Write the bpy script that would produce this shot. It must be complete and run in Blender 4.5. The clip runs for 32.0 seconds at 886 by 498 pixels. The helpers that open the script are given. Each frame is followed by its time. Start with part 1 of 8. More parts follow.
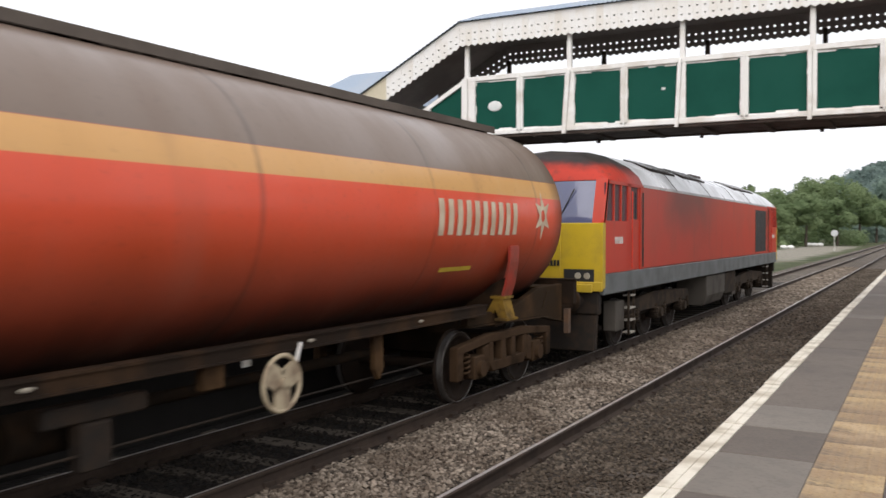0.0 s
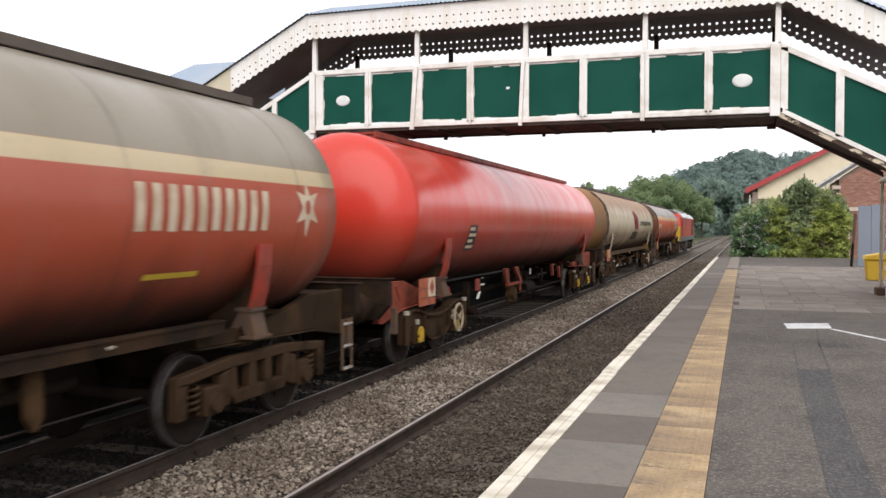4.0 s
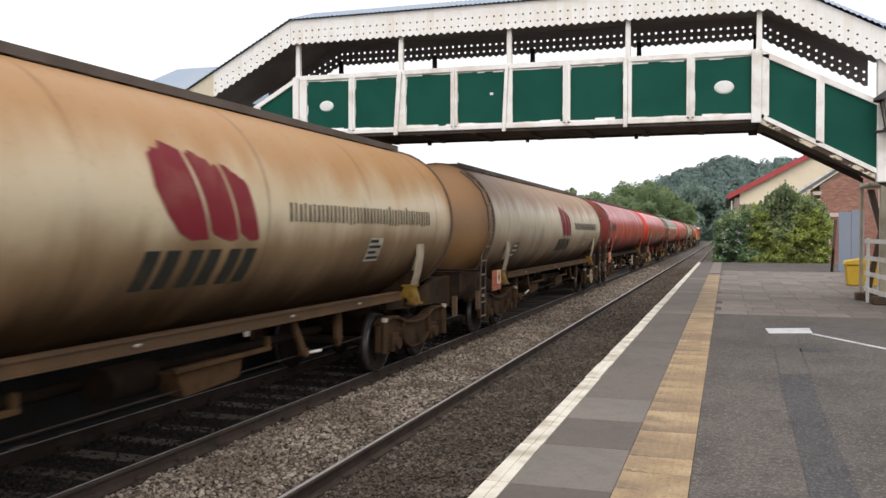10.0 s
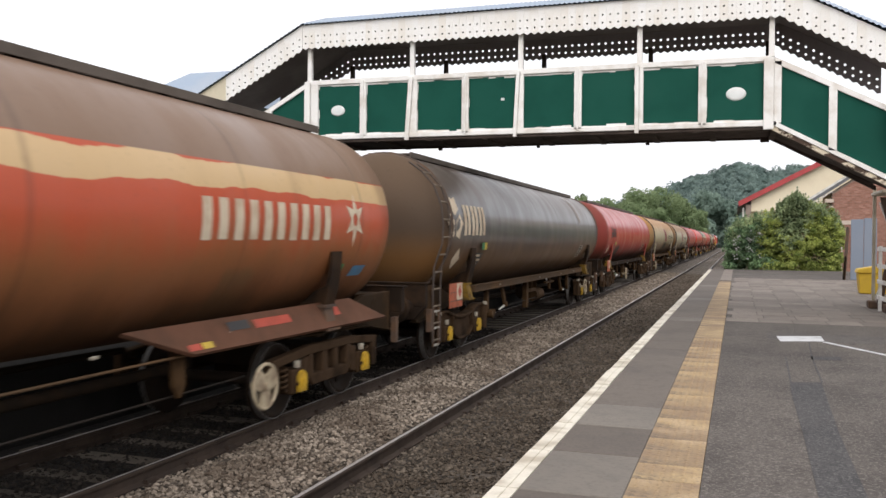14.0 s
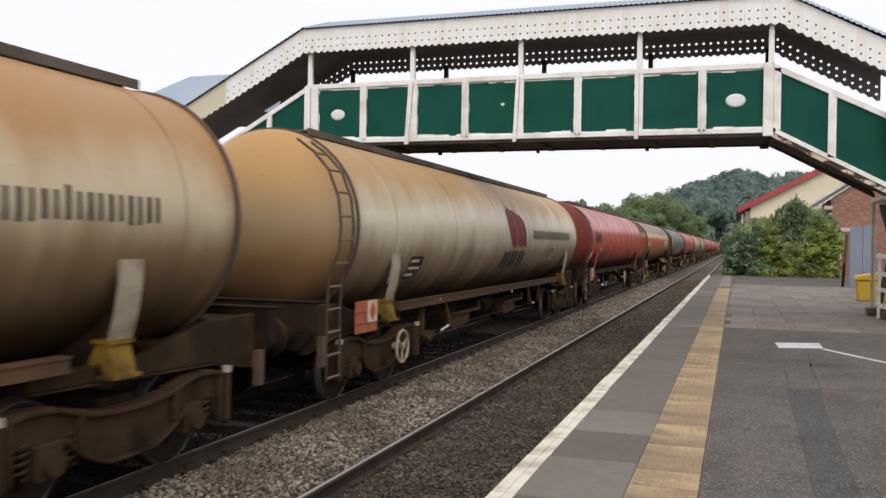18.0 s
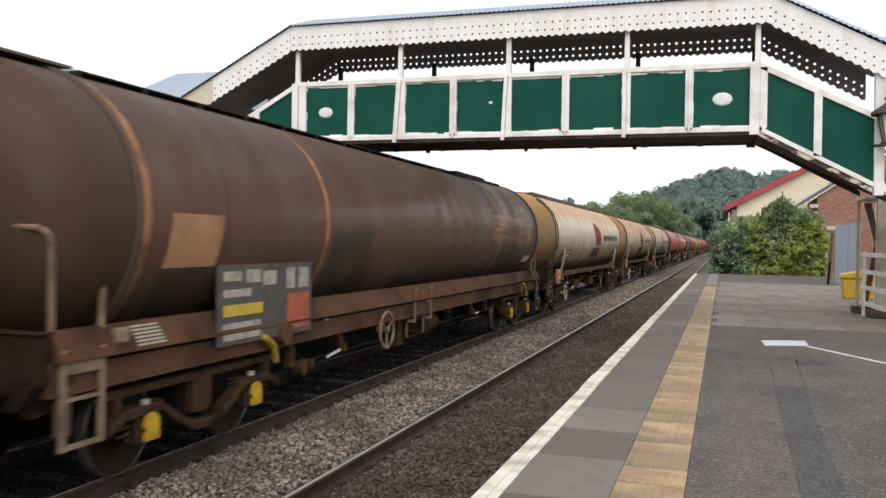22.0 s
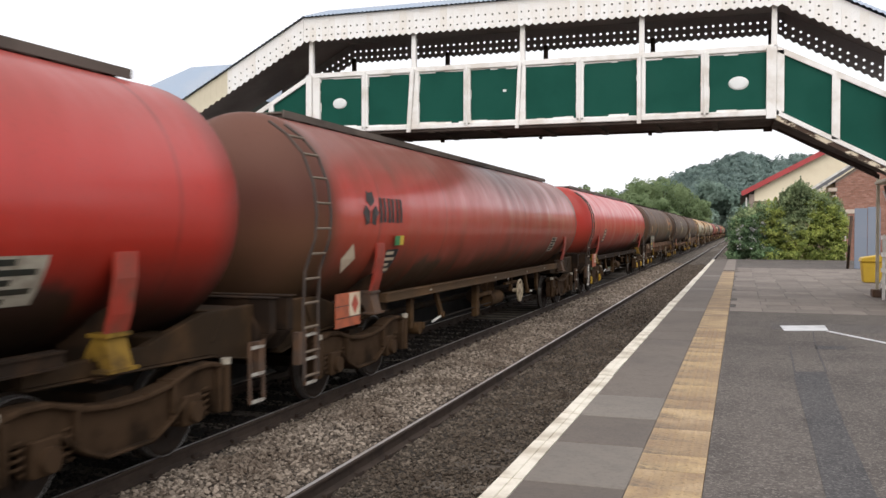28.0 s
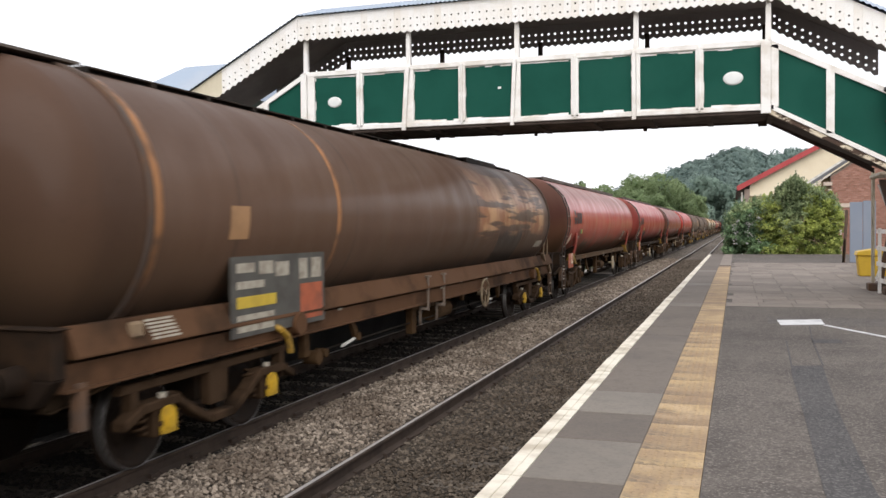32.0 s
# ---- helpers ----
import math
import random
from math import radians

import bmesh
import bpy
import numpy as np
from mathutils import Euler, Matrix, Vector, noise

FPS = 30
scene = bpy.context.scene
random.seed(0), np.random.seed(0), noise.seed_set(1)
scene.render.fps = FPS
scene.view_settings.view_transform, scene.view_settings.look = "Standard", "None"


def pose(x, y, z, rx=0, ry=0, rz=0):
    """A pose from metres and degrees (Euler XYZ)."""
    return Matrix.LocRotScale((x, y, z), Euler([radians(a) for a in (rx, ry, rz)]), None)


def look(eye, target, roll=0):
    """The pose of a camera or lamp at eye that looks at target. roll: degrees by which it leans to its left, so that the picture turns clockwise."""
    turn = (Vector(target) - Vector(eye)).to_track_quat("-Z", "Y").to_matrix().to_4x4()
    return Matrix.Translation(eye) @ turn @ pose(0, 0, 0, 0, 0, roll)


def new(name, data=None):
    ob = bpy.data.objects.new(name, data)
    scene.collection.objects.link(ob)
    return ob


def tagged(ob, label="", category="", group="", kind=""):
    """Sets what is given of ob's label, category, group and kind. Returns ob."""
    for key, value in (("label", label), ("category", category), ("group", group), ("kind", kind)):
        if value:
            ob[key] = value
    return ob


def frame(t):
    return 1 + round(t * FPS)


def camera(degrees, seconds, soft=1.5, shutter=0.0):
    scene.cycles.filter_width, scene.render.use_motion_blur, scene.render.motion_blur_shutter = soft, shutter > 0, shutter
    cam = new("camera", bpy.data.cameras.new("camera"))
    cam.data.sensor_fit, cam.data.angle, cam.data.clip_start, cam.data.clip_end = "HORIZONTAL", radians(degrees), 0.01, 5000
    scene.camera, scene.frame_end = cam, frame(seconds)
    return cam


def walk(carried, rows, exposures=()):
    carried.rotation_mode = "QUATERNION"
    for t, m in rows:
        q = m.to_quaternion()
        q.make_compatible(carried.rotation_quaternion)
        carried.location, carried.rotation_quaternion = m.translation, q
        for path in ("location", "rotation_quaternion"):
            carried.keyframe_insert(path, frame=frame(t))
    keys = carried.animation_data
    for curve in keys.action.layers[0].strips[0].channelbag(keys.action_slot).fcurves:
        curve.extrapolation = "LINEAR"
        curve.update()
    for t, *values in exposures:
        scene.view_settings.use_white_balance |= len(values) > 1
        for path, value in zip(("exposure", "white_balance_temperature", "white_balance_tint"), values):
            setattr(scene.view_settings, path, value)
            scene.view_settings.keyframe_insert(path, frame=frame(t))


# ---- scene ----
cam = camera(53.89, 32.0, 1.5, 0.17)
EYE = (1.395, 0.0, 1.505)
# seconds, tilt, roll, turn
TURNS = [
    (0, 88.91, -0.05, 28.97), (0.5, 88.81, 0.58, 23.03), (1, 89.54, -0.54, 22.07), (1.5, 89.31, -0.26, 21.96), (2, 88.43, 0.41, 21.37),
    (2.5, 88.00, -0.44, 19.21), (3, 88.10, -0.26, 18.48), (3.5, 88.43, 0.04, 18.95), (5.5, 88.78, -0.32, 19.17), (6, 88.75, -0.47, 19.01),
    (6.5, 88.84, -0.42, 19.21), (7, 88.78, -0.26, 19.29), (7.5, 88.78, -0.14, 18.87), (8, 88.79, -0.32, 18.50), (8.5, 88.78, -0.38, 18.11),
    (9, 89.14, -0.39, 17.81), (9.5, 88.71, -0.35, 17.92), (10, 88.98, -0.10, 17.99), (10.5, 88.93, 0.19, 18.29), (11, 88.97, -0.17, 18.39),
    (11.5, 88.97, -0.01, 18.32), (12, 88.98, 0.03, 18.76), (12.5, 88.98, -0.12, 18.77), (13, 89.22, -0.25, 18.41), (13.5, 89.20, -0.30, 18.29),
    (14, 89.31, -0.49, 18.66), (14.5, 89.16, -0.16, 18.61), (16.5, 89.79, -0.76, 17.96), (17, 89.84, -1.12, 18.32), (17.5, 89.92, -0.91, 18.65),
    (18, 89.61, -0.84, 18.60), (18.5, 89.62, -0.48, 18.31), (19, 89.74, -0.66, 17.58), (19.5, 89.51, -1.07, 17.54), (20, 89.64, -1.09, 17.60),
    (20.5, 90.02, -0.56, 17.27), (21, 89.88, -0.48, 17.36), (21.5, 89.66, -0.80, 18.18), (22, 89.50, -0.85, 17.81), (22.5, 89.49, -0.47, 17.21),
    (23, 89.58, -0.44, 17.44), (23.5, 89.53, -0.42, 18.32), (24, 89.03, -0.42, 18.72), (24.5, 88.65, -0.43, 18.74), (25, 88.00, -0.37, 18.61),
    (25.5, 88.52, -0.10, 18.47), (27.5, 88.71, 0.09, 18.82), (28, 88.79, -0.04, 18.85), (28.5, 88.77, -0.13, 18.38), (29, 89.10, -0.28, 18.32),
    (29.5, 88.85, -0.06, 18.45), (30, 88.50, 0.10, 18.58), (30.5, 88.34, -0.25, 18.92), (31, 88.59, 0.53, 19.11), (31.5, 88.79, 0.52, 18.57),
    (32, 88.64, 0.51, 18.60),
]
# seconds, stops, white balance
EXPOSURES = [(0, -0.05, 6480, 13), (1, 0.00, 6480, 13), (2, 0.06, 6480, 13), (3, 0.12, 6480, 13), (6, 0.00, 6480, 13), (8, -0.04, 6480, 13), (12, -0.03, 6480, 13), (13, 0.01, 6480, 13), (14, 0.03, 6480, 13), (17, -0.19, 6480, 13), (19, -0.22, 6480, 13), (20, -0.22, 6480, 13), (21, -0.28, 6480, 13), (22, -0.03, 6480, 13), (23, 0.08, 6480, 13), (24, 0.21, 6480, 13), (25, 0.35, 6480, 13), (27, 0.13, 6480, 13), (28, 0.03, 6480, 13), (30, 0.01, 6480, 13), (31, 0.13, 6480, 13), (32, 0.15, 6480, 13)]
walk(cam, [(t, pose(*EYE, rx, ry, rz)) for t, rx, ry, rz in TURNS], EXPOSURES)

# how far the train has run, every two seconds: the front of the first tank
RUN = [12.76, 41.18, 69.53, 97.79, 125.95, 153.99, 181.91, 209.72, 237.44, 265.08, 292.68, 320.25, 347.84, 375.45, 403.10, 430.78, 458.46]
# the lengths of the wagons after the first
LENGTHS = [19.59, 19.88, 19.82, 19.85, 19.64, 19.66, 19.83, 19.74, 19.80, 19.77, 19.76, 19.81, 19.72, 19.85, 19.89, 19.81, 19.76, 19.64, 20.11, 19.09, 19.97, 19.85, 19.75]

# ---- light ----
world = bpy.data.worlds.new("overcast")
scene.world = world
world.use_nodes = True
wt = world.node_tree
wt.nodes.clear()
w_out = wt.nodes.new("ShaderNodeOutputWorld")
w_bg = wt.nodes.new("ShaderNodeBackground")
w_sky = wt.nodes.new("ShaderNodeTexSky")
w_sky.sky_type, w_sky.sun_disc = "NISHITA", False
w_sky.sun_elevation, w_sky.sun_rotation = radians(36), radians(168)
w_sky.air_density, w_sky.dust_density = 1.5, 4.0
w_cloud = wt.nodes.new("ShaderNodeMixRGB")
w_cloud.inputs[0].default_value = 0.94
w_cloud.inputs[2].default_value = (9.7, 9.85, 10.1, 1)
wt.links.new(w_sky.outputs[0], w_cloud.inputs[1])
wt.links.new(w_cloud.outputs[0], w_bg.inputs[0])
w_bg.inputs[1].default_value = 0.12
wt.links.new(w_bg.outputs[0], w_out.inputs[0])
sun = new("sun", bpy.data.lights.new("sun", "SUN"))
sun.data.energy, sun.data.angle, sun.data.color = 1.6, radians(60), (1, 0.97, 0.93)
sun.matrix_world = look((0, 0, 0), (-math.sin(radians(168)) * 0.81, -math.cos(radians(168)) * 0.81, -0.588))
scene.view_settings.exposure = 0.0

RAIL = -0.69       # rail top; the platform's top is 0
TRACK_FAR = -4.68  # centre of the track that the train runs on
TRACK_NEAR = -1.357
BRIDGE_Y = 17.51


# ---- materials ----
class Nodes:
    """A small helper to wire up one material."""

    def __init__(self, name, metallic=0.0, rough=0.8, spec=0.5):
        self.mat = bpy.data.materials.new(name)
        self.mat.use_nodes = True
        self.t = self.mat.node_tree
        self.bsdf = self.t.nodes["Principled BSDF"]
        self.bsdf.inputs["Metallic"].default_value = metallic
        self.bsdf.inputs["Roughness"].default_value = rough
        self.bsdf.inputs["Specular IOR Level"].default_value = spec
        self.co = self.t.nodes.new("ShaderNodeTexCoord")
        self.pos = self.co.outputs["Object"]

    def put(self, socket, value):
        if isinstance(value, bpy.types.NodeSocket):
            self.t.links.new(value, socket)
        else:
            socket.default_value = value

    def math(self, op, a, b=0.0, clamp=False):
        n = self.t.nodes.new("ShaderNodeMath")
        n.operation, n.use_clamp = op, clamp
        self.put(n.inputs[0], a), self.put(n.inputs[1], b)
        return n.outputs[0]

    def xyz(self, vec=None):
        n = self.t.nodes.new("ShaderNodeSeparateXYZ")
        self.put(n.inputs[0], vec or self.pos)
        return n.outputs

    def scaled(self, sx, sy, sz):
        n = self.t.nodes.new("ShaderNodeMapping")
        self.put(n.inputs["Vector"], self.pos)
        n.inputs["Scale"].default_value = (sx, sy, sz)
        return n.outputs[0]

    def noise(self, scale, detail=4.0, rough=0.55, vec=None):
        n = self.t.nodes.new("ShaderNodeTexNoise")
        self.put(n.inputs["Vector"], vec or self.pos)
        n.inputs["Scale"].default_value, n.inputs["Detail"].default_value = scale, detail
        n.inputs["Roughness"].default_value = rough
        return n.outputs["Fac"]

    def voronoi(self, scale, out="Distance", vec=None):
        n = self.t.nodes.new("ShaderNodeTexVoronoi")
        self.put(n.inputs["Vector"], vec or self.pos)
        n.inputs["Scale"].default_value = scale
        return n.outputs[out]

    def band(self, value, lo, hi, a=0.0, b=1.0):
        n = self.t.nodes.new("ShaderNodeMapRange")
        n.interpolation_type = "SMOOTHSTEP"
        self.put(n.inputs["Value"], value)
        for key, v in (("From Min", lo), ("From Max", hi), ("To Min", a), ("To Max", b)):
            n.inputs[key].default_value = v
        return n.outputs[0]

    def mix(self, fac, a, b):
        n = self.t.nodes.new("ShaderNodeMixRGB")
        self.put(n.inputs[0], fac)
        for s, v in ((n.inputs[1], a), (n.inputs[2], b)):
            self.put(s, (*v, 1) if isinstance(v, tuple) else v)
        return n.outputs[0]

    def shuffle(self):
        """Move the pattern by an amount of its own for each piece."""
        n = self.t.nodes.new("ShaderNodeVectorMath")
        n.operation = "ADD"
        self.put(n.inputs[0], self.pos), self.put(n.inputs[1], self.math("MULTIPLY", self.random(), 53.0))
        self.pos = n.outputs[0]

    def random(self):
        return self.t.nodes.new("ShaderNodeObjectInfo").outputs["Random"]

    def island(self):
        return self.t.nodes.new("ShaderNodeNewGeometry").outputs["Random Per Island"]

    def bump(self, height, strength=0.3, distance=0.01):
        n = self.t.nodes.new("ShaderNodeBump")
        n.inputs["Strength"].default_value, n.inputs["Distance"].default_value = strength, distance
        self.put(n.inputs["Height"], height)
        self.put(self.bsdf.inputs["Normal"], n.outputs[0])

    def done(self, colour=None, rough=None):
        if colour is not None:
            self.put(self.bsdf.inputs["Base Color"], (*colour, 1) if isinstance(colour, tuple) else colour)
        if rough is not None:
            self.put(self.bsdf.inputs["Roughness"], rough)
        return self.mat


def worn(name, base, dirt, amount=0.5, scale=2.0, rough=0.6, metallic=0.0, bump=0.15, spec=0.5, fine=60.0, pieces=False):
    """Paint or plain stuff with stains at a large scale and grain at a small one."""
    n = Nodes(name, metallic, rough, spec)
    if pieces:
        n.shuffle()
    big, small = n.noise(scale, 6), n.noise(fine, 3)
    fac = n.math("MULTIPLY", n.band(big, 0.42, 0.68), amount)
    col = n.mix(fac, base, dirt)
    col = n.mix(n.math("MULTIPLY", n.band(small, 0.5, 0.8), 0.35), col, tuple(c * 0.6 for c in base))
    n.bump(n.math("ADD", n.math("MULTIPLY", big, 2.0), small), bump, 0.006)
    return n.done(col, n.band(big, 0.3, 0.7, rough - 0.08, min(1, rough + 0.12)))


def random_shade(name, dark, light, rough=0.85, scale=8.0, bump=0.3, island=False, stain=(0.06, 0.055, 0.05)):
    """Each piece has its own shade between two colours."""
    n = Nodes(name, 0, rough, 0.35)
    r = n.island() if island else n.random()
    if not island:
        n.shuffle()
    col = n.mix(r, dark, light)
    big, small = n.noise(scale * 0.15, 5), n.noise(scale * 9, 3)
    col = n.mix(n.math("MULTIPLY", n.band(big, 0.45, 0.75), 0.5), col, stain)
    col = n.mix(n.math("MULTIPLY", n.band(n.noise(scale * 1.3, 5, 0.65), 0.45, 0.7), 0.4), col, stain)
    col = n.mix(n.math("MULTIPLY", n.band(small, 0.45, 0.8), 0.4), col, tuple(c * 0.5 for c in dark))
    n.bump(small, bump, 0.01)
    return n.done(col)


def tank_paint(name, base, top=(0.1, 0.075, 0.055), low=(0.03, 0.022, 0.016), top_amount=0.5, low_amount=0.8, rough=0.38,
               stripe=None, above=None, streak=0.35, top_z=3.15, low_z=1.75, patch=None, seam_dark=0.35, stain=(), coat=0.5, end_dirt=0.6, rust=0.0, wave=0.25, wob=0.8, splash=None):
    """Tank enamel: exhaust film along the top, road dirt and painted-in shade along the belly, run marks down the
    sides, weld seams.
    """
    n = Nodes(name, 0, rough, 0.4)
    x, y, z = n.xyz()
    streaks = n.noise(1.0, 3, 0.5, n.scaled(0.6, 1.5, 0.45))
    blotch = n.noise(0.55, 5, 0.6)
    grain = n.noise(14.0, 4)
    col = base
    if stripe:
        edge = n.math("ADD", z, n.math("MULTIPLY", n.math("SUBTRACT", blotch, 0.5), stripe[3] if len(stripe) > 3 else 0.0))
        on = n.math("MULTIPLY", n.band(edge, stripe[0] - 0.008, stripe[0] + 0.008), n.band(edge, stripe[1] + 0.008, stripe[1] - 0.008))
        col = n.mix(on, base, stripe[2])
        col = n.mix(n.band(z, stripe[1] - 0.008, stripe[1] + 0.008), col, above)
    if patch:
        thin = patch[5] if len(patch) > 5 else 0.0
        worn_off = n.noise(2.2, 4, 0.55, n.scaled(1.0, 0.2, 2.4))
        area = n.math("MULTIPLY", n.band(y, patch[0], patch[0] + 0.5), n.band(y, patch[1], patch[1] - 0.5))
        area = n.math("MULTIPLY", area, n.math("MULTIPLY", n.band(z, patch[2], patch[2] + 0.25), n.band(z, patch[3], patch[3] - 0.25)))
        old = n.mix(n.band(n.noise(1.3, 4), 0.4, 0.62), patch[4], tuple(c * k for c, k in zip(patch[4], (0.62, 0.45, 0.4))))
        col = n.mix(n.math("MULTIPLY", area, n.band(worn_off, 0.42 + thin, 0.54 + thin)), col, old)
    if splash:
        # pale run-down of spilt product below a hatch
        ragged = n.math("MULTIPLY", n.math("SUBTRACT", n.noise(1.1, 4), 0.5), 0.5)
        away = n.math("ABSOLUTE", n.math("SUBTRACT", n.math("ADD", y, ragged), splash))
        run_off = n.math("MULTIPLY", n.band(away, 0.2, 0.05), n.band(n.noise(3.0, 4, 0.6, n.scaled(1.0, 0.3, 2.0)), 0.38, 0.5))
        col = n.mix(n.math("MULTIPLY", run_off, n.band(z, 1.9, 2.3)), col, (0.55, 0.37, 0.18))
    for spot in stain:
        ragged = n.math('MULTIPLY', n.math('SUBTRACT', n.noise(1.6, 5), 0.5), 0.4)
        yy, zz = n.math('ADD', y, ragged), n.math('ADD', z, ragged)
        blot = n.math('MULTIPLY', n.math('MULTIPLY', n.band(yy, spot[0], spot[0] + 0.1), n.band(yy, spot[1], spot[1] - 0.15)), n.band(zz, spot[2], spot[2] - 0.15))
        col = n.mix(n.math('MULTIPLY', blot, 0.92), col, (0.022, 0.017, 0.014))
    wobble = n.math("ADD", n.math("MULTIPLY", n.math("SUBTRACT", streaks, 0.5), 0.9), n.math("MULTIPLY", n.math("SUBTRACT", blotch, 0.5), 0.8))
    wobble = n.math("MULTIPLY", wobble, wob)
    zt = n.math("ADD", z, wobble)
    ends = n.math("MULTIPLY", n.band(n.math("ADD", n.math("ABSOLUTE", y), n.math("MULTIPLY", wobble, 0.3)), 8.0, 8.6), end_dirt)
    col = n.mix(ends, col, tuple(c * 0.55 for c in top))
    film = n.math("MULTIPLY", n.band(zt, top_z - 0.55, top_z + 0.35), top_amount)
    col = n.mix(film, col, top)
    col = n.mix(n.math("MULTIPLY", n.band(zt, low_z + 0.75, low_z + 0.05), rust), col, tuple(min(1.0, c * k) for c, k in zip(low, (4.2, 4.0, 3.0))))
    # darker towards the belly's foot: part road dirt, part shade put into the colour
    belly_dirt_shade = n.math("MULTIPLY", n.band(zt, low_z + 0.3, low_z - 0.55), low_amount)
    col = n.mix(belly_dirt_shade, col, low)
    clean = n.math("SUBTRACT", 1.0, n.math("MAXIMUM", ends, n.math("MAXIMUM", belly_dirt_shade, n.math("MULTIPLY", film, 0.7))), True)
    col = n.mix(n.math("MULTIPLY", n.band(streaks, 0.52, 0.75), streak), col, top)
    cell = n.math("ABSOLUTE", n.math("SUBTRACT", n.math("FRACT", n.math("DIVIDE", n.math("ADD", y, 20.0), 2.9)), 0.5))
    col = n.mix(n.math("MULTIPLY", n.band(cell, 0.018, 0.004), n.math("MULTIPLY", seam_dark, n.band(blotch, 0.35, 0.6))), col, low)
    col = n.mix(n.math("MULTIPLY", n.band(grain, 0.55, 0.8), 0.18), col, low)
    n.bump(n.math("ADD", n.math("MULTIPLY", blotch, 3.0), n.math("ADD", n.math("MULTIPLY", grain, 0.12), n.math("MULTIPLY", n.band(cell, 0.012, 0.0), 0.3))), wave, 0.02)
    n.put(n.bsdf.inputs["Coat Weight"], n.math("MULTIPLY", clean, coat))
    n.put(n.bsdf.inputs["Specular IOR Level"], n.math("ADD", n.math("MULTIPLY", clean, 0.28), 0.12))
    n.bsdf.inputs["Coat Roughness"].default_value = 0.2
    shine = n.band(n.math("ADD", blotch, streaks), 0.7, 1.3, rough, rough + 0.3)
    return n.done(col, n.math("ADD", shine, n.math("MULTIPLY", n.math("SUBTRACT", 1.0, clean), 0.25), True))


UNDERGEAR = worn("greasy_undergear", (0.012, 0.008, 0.005), (0.03, 0.017, 0.009), 0.6, 4.0, 0.85, 0.0, 0.2, 0.1)
RUST_BROWN = worn("grimy_brown_steel", (0.075, 0.05, 0.036), (0.15, 0.075, 0.035), 0.7, 3.0, 0.78, 0.0, 0.3)
DARK_STEEL = worn("oily_dark_steel", (0.02, 0.016, 0.013), (0.05, 0.032, 0.02), 0.6, 4.0, 0.75, 0.0, 0.2, 0.2)
WHEEL_STEEL = worn("wheel_steel", (0.02, 0.013, 0.009), (0.042, 0.027, 0.018), 0.5, 5.0, 0.7, 0.1, 0.1, 0.2)
BOGIE_STEEL = worn("dusty_bogie_steel", (0.055, 0.032, 0.017), (0.015, 0.009, 0.005), 0.9, 2.2, 0.88, 0.0, 0.3, 0.12)
SILL_STEEL = worn("dusty_sill_paint", (0.16, 0.12, 0.09), (0.06, 0.045, 0.035), 0.8, 1.5, 0.75, 0.0, 0.2)
YELLOW_DIRTY = worn("grubby_yellow_paint", (0.36, 0.21, 0.018), (0.1, 0.06, 0.022), 0.95, 6.0, 0.6)
AXLE_YELLOW = worn("axle_cap_yellow", (0.56, 0.34, 0.015), (0.2, 0.11, 0.02), 0.8, 5.0, 0.6)
TAN_STEEL = worn("dusty_tan_steel", (0.26, 0.185, 0.115), (0.11, 0.07, 0.045), 0.8, 3.0, 0.8, 0.0, 0.2, 0.2)
FOOT_YELLOW = worn("grimy_yellow_foot", (0.24, 0.14, 0.02), (0.06, 0.036, 0.014), 0.95, 3.5, 0.7, 0.0, 0.2, 0.2)
WHITE_DIRTY = worn("chipped_white_paint", (0.72, 0.7, 0.65), (0.3, 0.25, 0.2), 0.5, 5.0, 0.55)
ORANGE_BOARD = worn("faded_orange_plate", (0.42, 0.1, 0.04), (0.2, 0.08, 0.05), 0.6, 6.0, 0.55)
BLACK_PLATE = worn("black_plate", (0.02, 0.02, 0.022), (0.06, 0.05, 0.04), 0.5, 6.0, 0.5)
LETTER_WHITE = worn("letter_cream", (0.66, 0.55, 0.4), (0.4, 0.25, 0.15), 0.5, 4.0, 0.55)
LETTER_DARK = worn("letter_dark_grey", (0.028, 0.03, 0.024), (0.075, 0.055, 0.035), 0.5, 3.0, 0.7, 0.0, 0.1, 0.2)
LETTER_MAROON = worn("letter_maroon", (0.2, 0.014, 0.022), (0.26, 0.09, 0.07), 0.6, 2.0, 0.6, 0.0, 0.1, 0.25)
LETTER_BLACK = worn("letter_black", (0.025, 0.02, 0.02), (0.08, 0.04, 0.03), 0.4, 4.0, 0.5)
GREEN_MARK = worn("green_mark", (0.03, 0.22, 0.07), (0.1, 0.1, 0.05), 0.3, 4.0, 0.5)
YELLOW_MARK = worn("yellow_mark", (0.6, 0.42, 0.04), (0.3, 0.2, 0.05), 0.3, 4.0, 0.5)
BLUE_MARK = worn("blue_mark", (0.05, 0.2, 0.36), (0.12, 0.14, 0.16), 0.5, 4.0, 0.5)
RED_MARK = worn("red_mark", (0.45, 0.06, 0.03), (0.2, 0.08, 0.05), 0.4, 6.0, 0.5)


